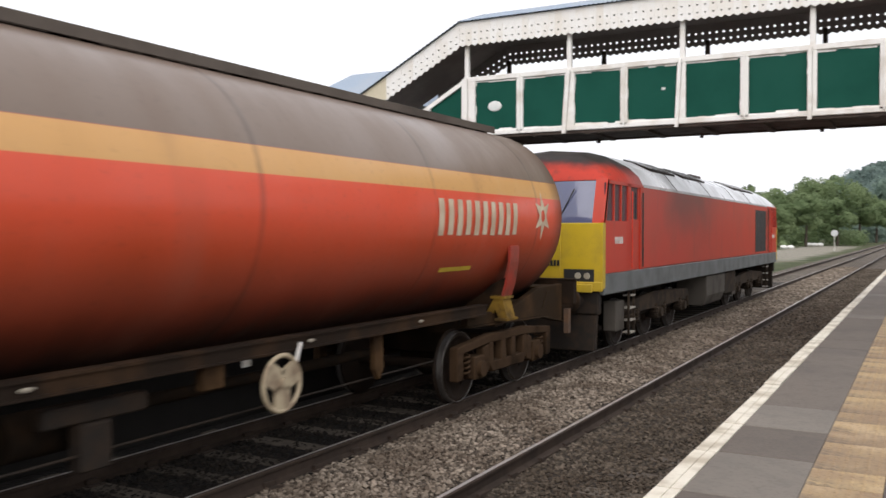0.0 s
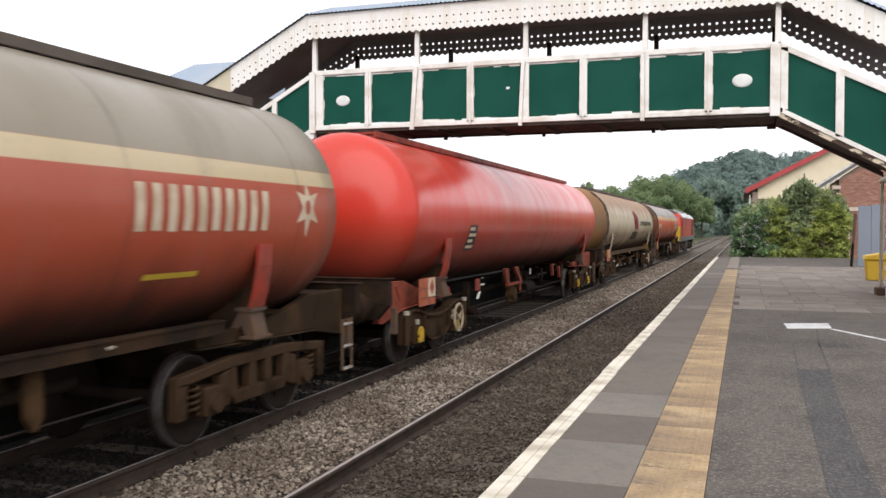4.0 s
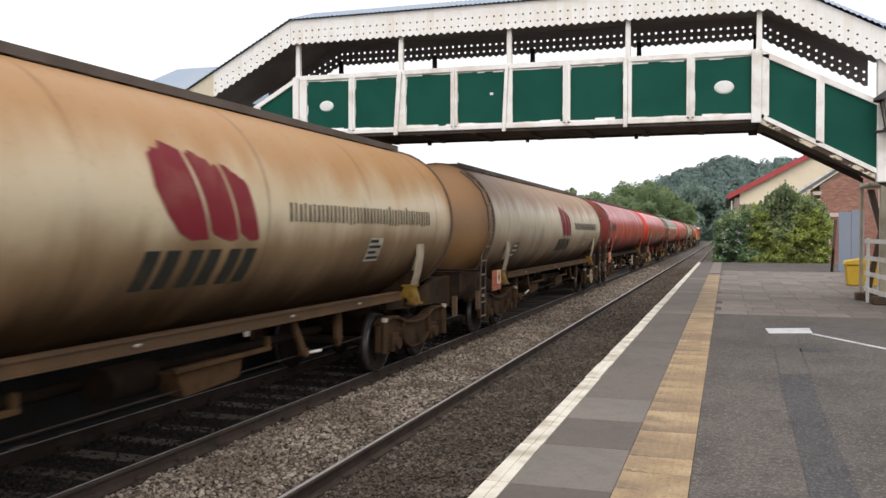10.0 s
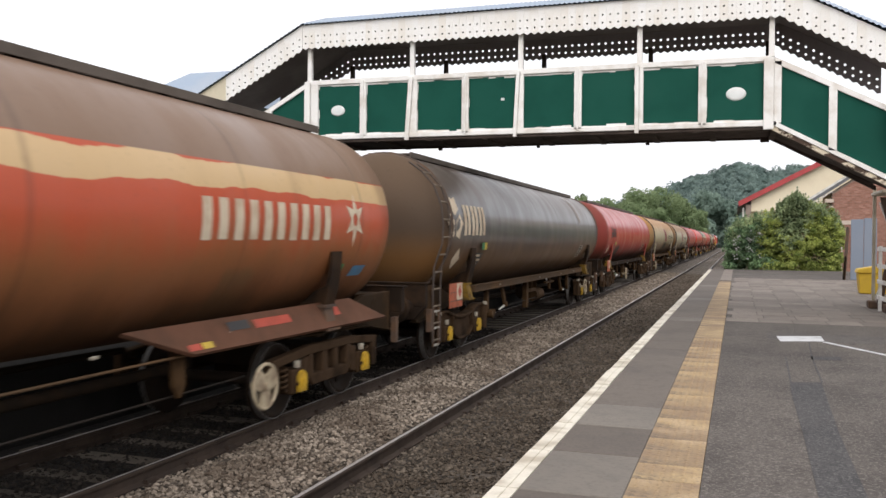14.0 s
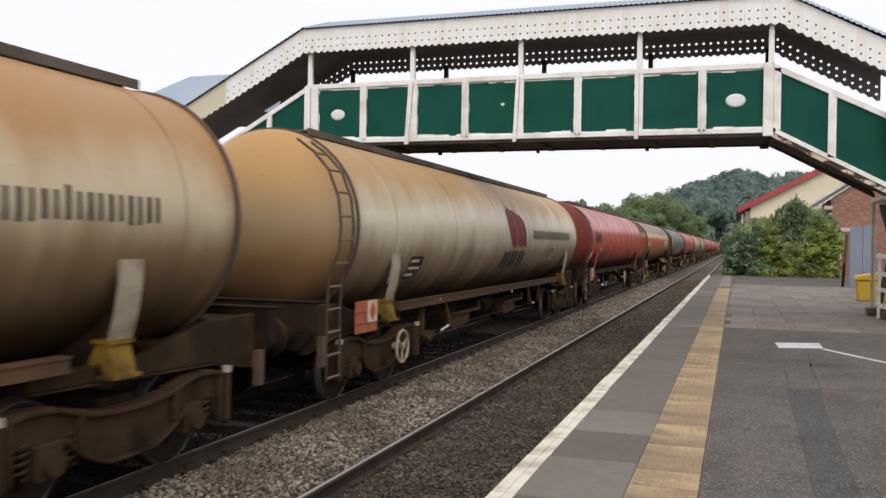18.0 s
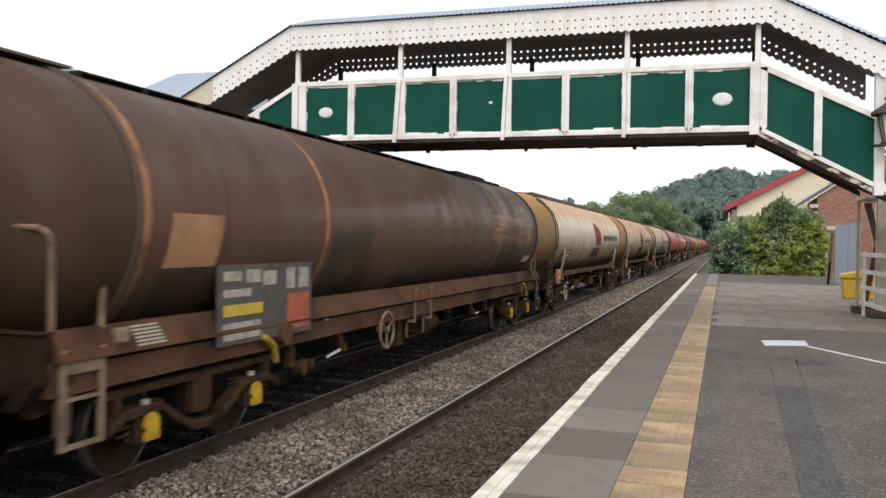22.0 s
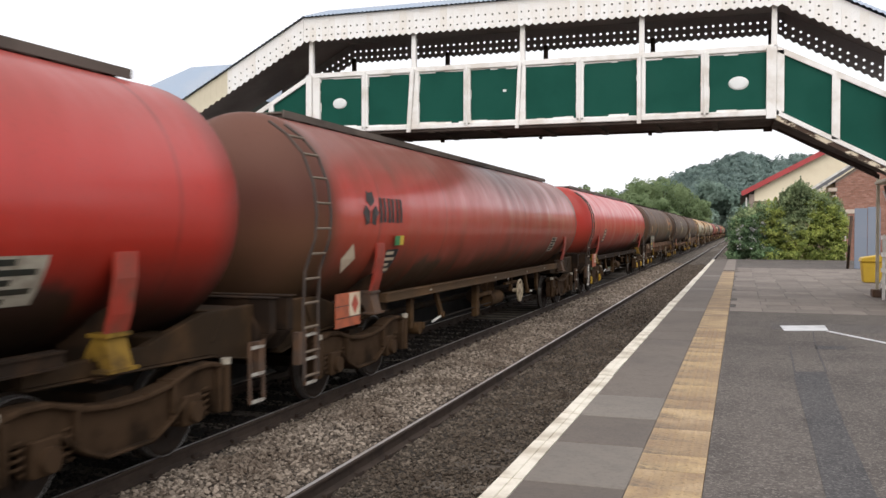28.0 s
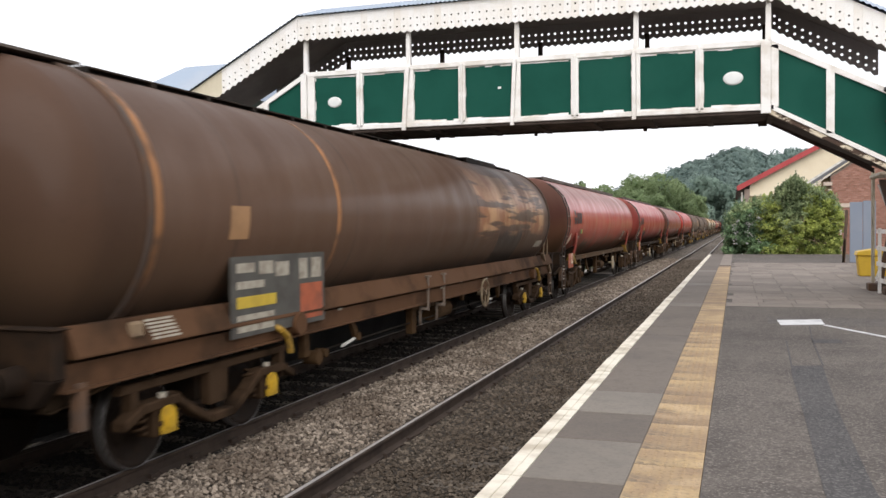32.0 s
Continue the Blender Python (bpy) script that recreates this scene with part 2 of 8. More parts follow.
# ---- mesh building ----
class Geo:
    """Collects faces for one mesh."""

    def __init__(self):
        self.v, self.f, self.m, self.s = [], [], [], []

    def add(self, verts, faces, mat=0, smooth=False, m=None):
        base = len(self.v)
        self.v += [tuple(m @ Vector(p)) for p in verts] if m else [tuple(p) for p in verts]
        self.f += [tuple(base + i for i in f) for f in faces]
        self.m += [mat] * len(faces)
        self.s += [smooth] * len(faces)
        return self

    def box(self, x0, x1, y0, y1, z0, z1, mat=0, m=None):
        v = [(x, y, z) for x in (x0, x1) for y in (y0, y1) for z in (z0, z1)]
        return self.add(v, [(0, 1, 3, 2), (4, 6, 7, 5), (0, 4, 5, 1), (2, 3, 7, 6), (0, 2, 6, 4), (1, 5, 7, 3)], mat, False, m)

    def prism(self, poly, a0, a1, axis="x", mat=0, m=None):
        """A polygon, in the two other axes, given thickness along axis."""
        k = len(poly)
        put = {"x": lambda a, p: (a, p[0], p[1]), "y": lambda a, p: (p[0], a, p[1]), "z": lambda a, p: (p[0], p[1], a)}[axis]
        v = [put(a0, p) for p in poly] + [put(a1, p) for p in poly]
        f = [tuple(range(k))[::-1], tuple(range(k, 2 * k))] + [(i, (i + 1) % k, k + (i + 1) % k, k + i) for i in range(k)]
        return self.add(v, f, mat, False, m)

    def cyl(self, p0, p1, r, n=12, mat=0, r2=None, caps=True):
        p0, p1 = Vector(p0), Vector(p1)
        q = (p1 - p0).to_track_quat("Z", "Y").to_matrix()
        r2 = r if r2 is None else r2
        ring = [(math.cos(2 * math.pi * i / n), math.sin(2 * math.pi * i / n)) for i in range(n)]
        v = [p0 + q @ Vector((r * c, r * s, 0)) for c, s in ring] + [p1 + q @ Vector((r2 * c, r2 * s, 0)) for c, s in ring]
        self.add(v, [(i, (i + 1) % n, n + (i + 1) % n, n + i) for i in range(n)], mat, True)
        if caps:
            self.add(v, [tuple(range(n))[::-1], tuple(range(n, 2 * n))], mat, False)
        return self

    def tube(self, points, r, n=8, mat=0):
        for a, b in zip(points, points[1:]):
            self.cyl(a, b, r, n, mat)
        return self

    def lathe(self, profile, n=48, axis="y", cx=0.0, cz=0.0, mat=0, smooth=True, a0=0.0, a1=2 * math.pi):
        """profile: (along, radius) pairs, turned about an axis along y or x through (cx, cz)."""
        full = abs(a1 - a0 - 2 * math.pi) < 1e-6
        cols = n if full else n + 1
        v = []
        for a, r in profile:
            for i in range(cols):
                t = a0 + (a1 - a0) * i / n
                u, w = r * math.cos(t), r * math.sin(t)
                v.append((cx + u, a, cz + w) if axis == "y" else (a, cx + u, cz + w))
        f = []
        for j in range(len(profile) - 1):
            for i in range(n):
                k = (i + 1) % cols
                f.append((j * cols + i, j * cols + k, (j + 1) * cols + k, (j + 1) * cols + i))
        return self.add(v, f, mat, smooth)

    def mesh(self, name, bevel=0.0, weld=False):
        me = bpy.data.meshes.new(name)
        me.from_pydata(self.v, [], self.f)
        me.polygons.foreach_set("material_index", self.m)
        me.polygons.foreach_set("use_smooth", self.s)
        bm = bmesh.new()
        bm.from_mesh(me)
        if weld:
            bmesh.ops.remove_doubles(bm, verts=bm.verts, dist=0.0004)
        bmesh.ops.recalc_face_normals(bm, faces=bm.faces)
        if bevel:
            sharp = [e for e in bm.edges if len(e.link_faces) == 2 and e.calc_face_angle(0) > 0.6]
            bmesh.ops.bevel(bm, geom=sharp, offset=bevel, segments=1, affect="EDGES", clamp_overlap=True)
        bm.to_mesh(me)
        bm.free()
        me.update()
        return me


def part(name, data, material=None, parent=None, label="", at=None, bevel=0.0):
    """One mesh object, under a thing or a part. data: a Geo or a mesh that is shared."""
    me = data.mesh(name, bevel) if isinstance(data, Geo) else data
    ob = new(name, me)
    mats = material if isinstance(material, (list, tuple)) else [material]
    if not len(me.materials):
        for mt in mats:
            me.materials.append(mt)
    else:
        for slot, mt in zip(ob.material_slots, mats):
            if slot.material != mt:
                slot.link, slot.material = "OBJECT", mt
    if parent:
        ob.parent = parent
    if at is not None:
        ob.matrix_basis = at
    if label:
        ob["label"] = label
    return ob


def thing(name, label, category, group="", at=None, kind=""):
    ob = new(name)
    if at is not None:
        ob.matrix_basis = at
    return tagged(ob, label, category, group, kind)

# ---- ground, track and platform ----
def ballast_stuff(name, dark, mid, light, stain):
    n = Nodes(name, 0, 0.9, 0.3)
    cell = n.voronoi(26.0, "Color")
    r = n.xyz(cell)[0]
    col = n.mix(r, dark, light)
    col = n.mix(n.math("MULTIPLY", n.band(n.noise(0.9, 5), 0.42, 0.62), 0.75), col, stain)
    col = n.mix(n.band(n.voronoi(26.0), 0.35, 0.6, 0.0, 0.8), col, tuple(c * 0.35 for c in dark))
    n.bump(n.math("MULTIPLY", n.voronoi(26.0), -1.0), 0.9, 0.03)
    return n.done(col)


def stone_stuff(name, dark, light, stain):
    n = Nodes(name, 0, 0.9, 0.3)
    col = n.mix(n.island(), dark, light)
    col = n.mix(n.math("MULTIPLY", n.band(n.noise(1.1, 5), 0.4, 0.65), 0.6), col, stain)
    col = n.mix(n.math("MULTIPLY", n.noise(90.0, 3), 0.4), col, tuple(c * 0.6 for c in dark))
    return n.done(col)


BALLAST = ballast_stuff("grey_ballast", (0.085, 0.067, 0.052), (0.15, 0.125, 0.1), (0.23, 0.19, 0.15), (0.085, 0.06, 0.042))
MUDDY = ballast_stuff("muddy_ballast", (0.045, 0.035, 0.025), (0.074, 0.061, 0.047), (0.12, 0.096, 0.073), (0.062, 0.046, 0.031))
# near-black, with the shade below the train put into the colour
BALLAST_SHADE = ballast_stuff("train_shade_ballast", (0.009, 0.007, 0.006), (0.013, 0.011, 0.009), (0.02, 0.016, 0.013), (0.008, 0.007, 0.006))
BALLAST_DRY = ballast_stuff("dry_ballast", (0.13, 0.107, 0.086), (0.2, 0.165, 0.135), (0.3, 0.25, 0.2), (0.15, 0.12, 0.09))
STONE = stone_stuff("ballast_stone", (0.085, 0.066, 0.05), (0.46, 0.385, 0.305), (0.1, 0.07, 0.048))
# loose stones below the train, their shade painted into the colour too
STONE_SHADE = stone_stuff("train_shade_stone", (0.009, 0.007, 0.006), (0.045, 0.036, 0.028), (0.009, 0.007, 0.006))
STONE_DIRTY = stone_stuff("dirty_stone", (0.042, 0.033, 0.024), (0.21, 0.17, 0.13), (0.07, 0.051, 0.035))
RAIL_SIDE = worn("rusty_rail", (0.04, 0.024, 0.015), (0.02, 0.013, 0.009), 0.6, 3.0, 0.85)


def polished():
    n = Nodes("polished_rail", 0.7, 0.5, 0.5)
    fleck = n.noise(2.0, 4, 0.6, n.scaled(6.0, 0.4, 1.0))
    return n.done(n.mix(n.band(fleck, 0.4, 0.75), (0.62, 0.6, 0.58), (0.4, 0.36, 0.32)), n.band(fleck, 0.3, 0.8, 0.42, 0.6))


RAIL_TOP = polished()
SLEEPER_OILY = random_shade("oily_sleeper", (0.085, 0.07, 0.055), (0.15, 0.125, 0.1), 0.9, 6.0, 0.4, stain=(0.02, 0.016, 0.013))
SLEEPER = random_shade("weathered_sleeper", (0.085, 0.068, 0.052), (0.135, 0.112, 0.088), 0.9, 6.0, 0.4)


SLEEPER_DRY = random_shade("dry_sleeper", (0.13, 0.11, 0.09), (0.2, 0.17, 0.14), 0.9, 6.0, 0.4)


def ground_material():
    n = Nodes("grass_and_soil", 0, 0.95, 0.2)
    big, small = n.noise(0.12, 6), n.noise(3.0, 5)
    col = n.mix(n.band(big, 0.4, 0.6), (0.05, 0.07, 0.025), (0.1, 0.1, 0.05))
    x, y, z = n.xyz()
    side = n.math("ADD", x, n.math("MULTIPLY", n.math("SUBTRACT", n.noise(0.25, 4), 0.5), 5.0))
    path = n.math("MULTIPLY", n.math("MULTIPLY", n.band(side, -18.0, -16.0), n.band(side, -8.0, -9.5)), n.math("MULTIPLY", n.band(y, 70.0, 90.0), n.band(y, 185.0, 165.0)))
    col = n.mix(n.math("MULTIPLY", path, 0.85), col, (0.33, 0.3, 0.25))
    col = n.mix(n.math("MULTIPLY", n.band(small, 0.45, 0.7), 0.6), col, (0.035, 0.04, 0.02))
    n.bump(small, 0.6, 0.1)
    return n.done(col)


ground = Geo()
gx = [-1500, -300, -60, -14, -7.6, -6.9, 0.35, 0.5, 30, 90, 400, 1500]
gz = [-1.0, -1.0, -1.0, -0.95, -0.98, -1.0, -1.0, -1.05, -1.05, -1.0, -1.0, -1.0]
gy = [-1500, -200, -40, 0, 40, 80, 160, 320, 700, 3000]
ground.add([(x, y, z) for y in gy for x, z in zip(gx, gz)],
           [(j * 12 + i, j * 12 + i + 1, (j + 1) * 12 + i + 1, (j + 1) * 12 + i) for j in range(len(gy) - 1) for i in range(11)])
tagged(part("ground", ground, ground_material()), "rough grassy ground beside the railway", "ground", kind="structure")

# ballast bed: a low ridge between the tracks, dirtier on the platform side, shade painted in under the train
bed = Geo()
prof = [(-6.95, -0.98), (-6.5, -0.9), (-5.6, -0.86), (-3.8, -0.86), (-3.6, -0.82), (-3.0, -0.76), (-2.45, -0.8), (-2.25, -0.86), (-0.5, -0.87), (0.3, -0.88)]
ys = [-40 + 4 * i for i in range(40)] + [120 + 20 * i for i in range(25)]
bed.add([(x, y, z + 0.012 * math.sin(y * 1.7 + x * 3)) for y in ys for x, z in prof],
        [(j * 10 + i, j * 10 + i + 1, (j + 1) * 10 + i + 1, (j + 1) * 10 + i) for j in range(len(ys) - 1) for i in range(9)], 0, True)
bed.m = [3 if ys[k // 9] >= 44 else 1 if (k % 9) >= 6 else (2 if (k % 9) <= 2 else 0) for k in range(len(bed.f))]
tagged(part("ballast_bed", bed, [BALLAST, MUDDY, BALLAST_SHADE, BALLAST_DRY]), "grey stone ballast bed under the two tracks", "ballast", kind="structure")


def stones(name, count, x0, x1, y0, y1, zf, size, material, label):
    """Loose ballast stones, as one heap."""
    rng = np.random.default_rng(len(name) * 7 + count)
    x = rng.uniform(x0, x1, count)
    y = y0 + (y1 - y0) * rng.uniform(0, 1, count) ** (1.9 if y1 > 10 else 1.0)
    s = rng.uniform(0.6, 1.25, count) * size * (1 + np.maximum(y - 8, 0) / 30)
    z = np.interp(x, [p[0] for p in prof], [p[1] for p in prof]) + zf + rng.uniform(-0.3, 0.5, count) * s
    base = np.array([(1, 0, 0), (-1, 0, 0), (0, 1, 0), (0, -1, 0), (0, 0, 1), (0, 0, -1), (0.6, 0.6, 0.55), (-0.62, -0.5, 0.6)], float)
    tri = np.array([(0, 2, 6), (2, 4, 6), (4, 0, 6), (2, 1, 4), (1, 3, 7), (3, 4, 7), (4, 1, 7), (3, 0, 4), (2, 0, 5), (1, 2, 5), (3, 1, 5), (0, 3, 5)])
    ang = rng.uniform(0, 2 * np.pi, count)
    v = base[None] * rng.uniform(0.65, 1.2, (count, 8, 1)) * np.stack([s, s * rng.uniform(0.6, 1, count), s * rng.uniform(0.5, 0.9, count)], -1)[:, None, :]
    tilt = rng.uniform(-0.6, 0.6, count)[:, None]
    vz = v[..., 2] * np.cos(tilt) + v[..., 0] * np.sin(tilt)
    vx = v[..., 0] * np.cos(tilt) - v[..., 2] * np.sin(tilt)
    c, sn = np.cos(ang)[:, None], np.sin(ang)[:, None]
    p = np.stack([vx * c - v[..., 1] * sn + x[:, None], vx * sn + v[..., 1] * c + y[:, None], vz + z[:, None]], -1).reshape(-1, 3)
    f = (tri[None] + (np.arange(count) * 8)[:, None, None]).reshape(-1, 3)
    me = bpy.data.meshes.new(name)
    me.from_pydata(p.tolist(), [], f.tolist())
    tagged(part(name, me, material), label, "ballast", kind="stuff")


stones("ballast_stones", 46000, -3.86, -2.2, 2.0, 62.0, 0.0, 0.029, STONE, "loose grey ballast stones between the tracks")
stones("track_stones", 42000, -2.08, -0.2, 2.5, 62.0, 0.006, 0.024, STONE_DIRTY, "dirty broken stone between the rails")
stones("shaded_stones", 15000, -5.4, -3.95, 1.0, 22.0, 0.004, 0.028, STONE_SHADE, "ballast stones under the train, coloured dark for its shade")

stones("ballast_near", 9000, -3.86, -2.2, -12.0, 3.0, 0.0, 0.03, STONE, "loose grey ballast stones between the tracks")
stones("track_stone_near", 9000, -2.08, -0.2, -12.0, 3.2, 0.006, 0.028, STONE_DIRTY, "dirty broken stone between the rails")


def rail_mesh(y0, y1, w):
    g = Geo()
    half = [(0.0, -0.155), (0.07, -0.155), (0.07, -0.143), (0.012, -0.12), (0.01, -0.045), (0.034, -0.032), (0.036, -0.008), (0.028, 0.0)]
    poly = half + [(-a, b) for a, b in reversed(half[1:])]
    g.prism(poly, y0, y1, "y")
    top = Geo()
    top.box(-w, w, y0, y1, -0.001, 0.002)
    return g, top


def track(name, x, label):
    t = thing(name, label, "railway track", "tracks", pose(x, 0, RAIL), "structure")
    for side in (-0.7525, 0.7525):
        g, top = rail_mesh(-40, 560, 0.019 if x > -3 else 0.011)
        r = part("rail", g, RAIL_SIDE, t, "", pose(side, 0, 0))
        part("rail_head", top, RAIL_TOP, r, "polished running surface")
    sl = Geo().box(-1.3, 1.3, -0.125, 0.125, -0.28, -0.146).mesh("sleeper", 0.012)
    ch = Geo().box(-0.17, 0.17, -0.09, 0.09, -0.166, -0.135).box(-0.1, -0.05, -0.07, 0.07, -0.14, -0.09).box(0.05, 0.1, -0.07, 0.07, -0.14, -0.09).mesh("chair", 0.006)
    rng = random.Random(len(name))
    wood = SLEEPER if x > -3 else SLEEPER_OILY
    drop = 0.026 if x > -3 else 0.006
    for i in range(130):
        y = -8 + i * 0.71 + rng.uniform(-0.02, 0.02)
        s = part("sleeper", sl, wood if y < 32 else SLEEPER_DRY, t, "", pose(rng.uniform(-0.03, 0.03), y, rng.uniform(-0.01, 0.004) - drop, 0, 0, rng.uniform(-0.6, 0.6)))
        if y < 30:
            for side in (-0.7525, 0.7525):
                part("rail_chair", ch, RAIL_SIDE, s, "", pose(side, 0, 0))
    rest = Geo()
    for i in range(640):
        rest.box(-1.3, 1.3, 84.3 + i * 0.71 - 0.125, 84.3 + i * 0.71 + 0.125, -0.28, -0.165)
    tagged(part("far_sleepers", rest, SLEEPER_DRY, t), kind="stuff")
    return t


track("track_far", TRACK_FAR, "railway track with worn rails on grimy sleepers")
track("track_near", TRACK_NEAR, "empty railway track with polished rails along the platform")

# ---- platform ----

def asphalt(name, base, dark, chip):
    """Rolled asphalt: stone chips, soft stains and a few pale scuffs."""
    n = Nodes(name, 0, 0.9, 0.3)
    big, mid, grit = n.noise(0.45, 6, 0.65), n.noise(3.5, 5, 0.6), n.noise(160.0, 2)
    col = n.mix(n.band(big, 0.4, 0.66), base, dark)
    col = n.mix(n.math("MULTIPLY", n.band(mid, 0.48, 0.7), 0.5), col, tuple(c * 0.72 for c in dark))
    col = n.mix(n.math("MULTIPLY", n.band(n.noise(22.0, 4, 0.7), 0.44, 0.62), 0.45), col, tuple(c * 0.6 for c in dark))
    col = n.mix(n.math("MULTIPLY", n.band(n.xyz(n.voronoi(75.0, "Color"))[0], 0.72, 0.95), 0.6), col, chip)
    col = n.mix(n.math("MULTIPLY", n.band(grit, 0.5, 0.75), 0.55), col, tuple(c * 0.45 for c in dark))
    n.bump(n.math("ADD", grit, n.math("MULTIPLY", mid, 1.5)), 0.5, 0.006)
    return n.done(col)


ASPHALT = asphalt("platform_asphalt", (0.131, 0.113, 0.098), (0.073, 0.063, 0.056), (0.26, 0.232, 0.205))
ASPHALT_PATCH = asphalt("newer_asphalt", (0.085, 0.08, 0.078), (0.058, 0.056, 0.057), (0.2, 0.19, 0.18))
ASPHALT_BAND = asphalt("relaid_asphalt", (0.118, 0.104, 0.094), (0.075, 0.067, 0.063), (0.26, 0.235, 0.215))
COPING = random_shade("coping_slab", (0.128, 0.107, 0.09), (0.168, 0.143, 0.12), 0.88, 4.0, 0.35, stain=(0.09, 0.08, 0.072))
COPING_LIGHT = random_shade("pale_coping_slab", (0.185, 0.163, 0.138), (0.225, 0.2, 0.17), 0.88, 4.0, 0.3, stain=(0.13, 0.118, 0.105))
EDGE_WHITE = worn("worn_white_edge", (0.74, 0.69, 0.58), (0.32, 0.26, 0.18), 0.65, 3.0, 0.75, 0.0, 0.3, 0.3, 50.0, True)
LINE_WHITE = worn("white_road_paint", (0.62, 0.62, 0.62), (0.3, 0.3, 0.3), 0.5, 4.0, 0.8, 0.0, 0.3)


def tactile_paint():
    n = Nodes("worn_yellow_tactile", 0, 0.85, 0.3)
    r = n.random()
    col = n.mix(n.band(r, 0.15, 0.85), (0.29, 0.205, 0.125), (0.43, 0.31, 0.17))
    shift = n.math("MULTIPLY", r, 37.0)
    n4 = n.t.nodes.new("ShaderNodeTexNoise")
    n4.noise_dimensions = "4D"
    n.put(n4.inputs["Vector"], n.scaled(1.0, 1.15, 1.0)), n.put(n4.inputs["W"], shift)
    n4.inputs["Scale"].default_value, n4.inputs["Detail"].default_value = 2.6, 5.0
    col = n.mix(n.math("MULTIPLY", n.band(n4.outputs["Fac"], 0.52, 0.7), 0.5), col, (0.52, 0.39, 0.25))
    col = n.mix(n.math("MULTIPLY", n.band(n4.outputs["Fac"], 0.53, 0.38), 0.55), col, (0.25, 0.172, 0.115))
    col = n.mix(n.math("MULTIPLY", n.band(n.noise(30.0, 4, 0.6), 0.48, 0.7), 0.55), col, (0.17, 0.125, 0.085))
    # bare grey where feet have worn the paint away
    bare = n.math("MULTIPLY", n.band(n.noise(1.3, 5, 0.65), 0.5, 0.66), n.band(n.noise(12.0, 4, 0.6), 0.36, 0.56))
    col = n.mix(n.math("MULTIPLY", bare, 0.75), col, (0.15, 0.125, 0.1))
    return n.done(col)


TACTILE = tactile_paint()
PAVING = random_shade("concrete_paving", (0.19, 0.16, 0.136), (0.27, 0.23, 0.196), 0.9, 4.0, 0.35, stain=(0.13, 0.112, 0.096))
BRICK_WALL = random_shade("old_brick_face", (0.12, 0.08, 0.06), (0.2, 0.12, 0.09), 0.9, 6.0, 0.4)

platform = thing("platform", "long asphalt station platform with a white edge and a worn yellow tactile strip", "platform", kind="structure")
body = Geo().box(0.14, 16, -30, 48.6, -1.1, -0.03).prism([(48.6, -0.03), (48.6, -1.1), (56, -1.1), (56, -0.75)], 0.14, 1.2, "x")
part("platform_body", body, ASPHALT, platform)
part("platform_face", Geo().box(0.06, 0.139, -30, 48.6, -1.0, -0.11), BRICK_WALL, platform)
top = Geo()
for x0, x1, y0, y1 in ((1.2, 1.86, -30, 17.2), (1.86, 16, 15.3, 17.2), (1.86, 16, -30, -4), (2.5, 16, -4, 14.2)):
    top.box(x0, x1, y0, y1, -0.031, 0.0)
part("surface", top, ASPHALT, platform)
part("patched_surface", Geo().prism([(1.86, 14.2), (16, 14.2), (16, 15.3), (1.86, 15.3)], -0.031, 0.001, "z"), ASPHALT_BAND, platform, "darker relaid band of asphalt")
strip = Geo().prism([(1.864, -4), (2.24, -4), (2.14, 5.5), (2.17, 7.4), (2.24, 9.4), (2.265, 10.1), (1.945, 10.0), (1.92, 9.3), (1.9, 7.3), (1.864, 5.4)], -0.031, 0.0015, "z")
seam = Geo()
for pts in (((2.265, 10.1), (2.32, 12.2), (2.42, 14.1)), ((1.945, 10.0), (1.97, 10.9), (2.0, 12.2))):
    for (xa, ya), (xb, yb) in zip(pts, pts[1:]):
        seam.prism([(xa, ya), (xa + 0.018, ya), (xb + 0.018, yb), (xb, yb)], -0.01, 0.0012, "z")
part("trench_seam", seam, ASPHALT_PATCH, platform, "dark tarred seam")
part("small_patch", Geo().prism([(2.31, 12.0), (2.68, 12.1), (2.69, 12.45), (2.33, 12.35)], -0.01, 0.0012, "z"), ASPHALT_PATCH, platform, "small dark patch in the asphalt")
part("repair_strip", strip, ASPHALT_PATCH, platform, "darker patched trench in the asphalt")
fill = Geo().box(1.86, 2.5, -4, 14.2, -0.031, -0.001)
part("old_surface", fill, ASPHALT, platform)
stone = Geo().box(0, 0.082, -0.489, 0.489, -0.11, 0.0).box(0.082, 0.086, -0.489, 0.489, -0.11, -0.008).box(0.086, 0.15, -0.489, 0.489, -0.11, 0.0).mesh("edge_stone", 0.005, True)
for i in range(55):
    part("edge_stone", stone, EDGE_WHITE, platform, "", pose(random.uniform(-0.006, 0.006), -6.37 + i * 1.0, random.uniform(-0.004, 0.004), 0, 0, random.uniform(-0.2, 0.2)))
cuts = [-6, -3.8, -2.9, -0.6, 0.4, 2.2, 3.1, 4.1, 5.13, 6.16, 7.1, 8.04, 12.4, 13.45, 16.96, 17.75, 20.5, 23.0, 23.9, 27.5, 30.0, 31.0, 34.5, 38.0, 42.0, 45.5, 48.6]
pale = {5.13, 7.1, 16.96, 23.0, 30.0, 3.1, -0.6}
for a, b in zip(cuts, cuts[1:]):
    part("coping_slab", Geo().box(0.156, 0.774, a + 0.006, b - 0.006, -0.05, -0.002 + random.uniform(-0.002, 0.002)), COPING_LIGHT if a in pale else COPING, platform, "", None, 0.006)
tile = Geo().box(-0.008, 0.41, -0.198, 0.198, -0.05, 0.0)
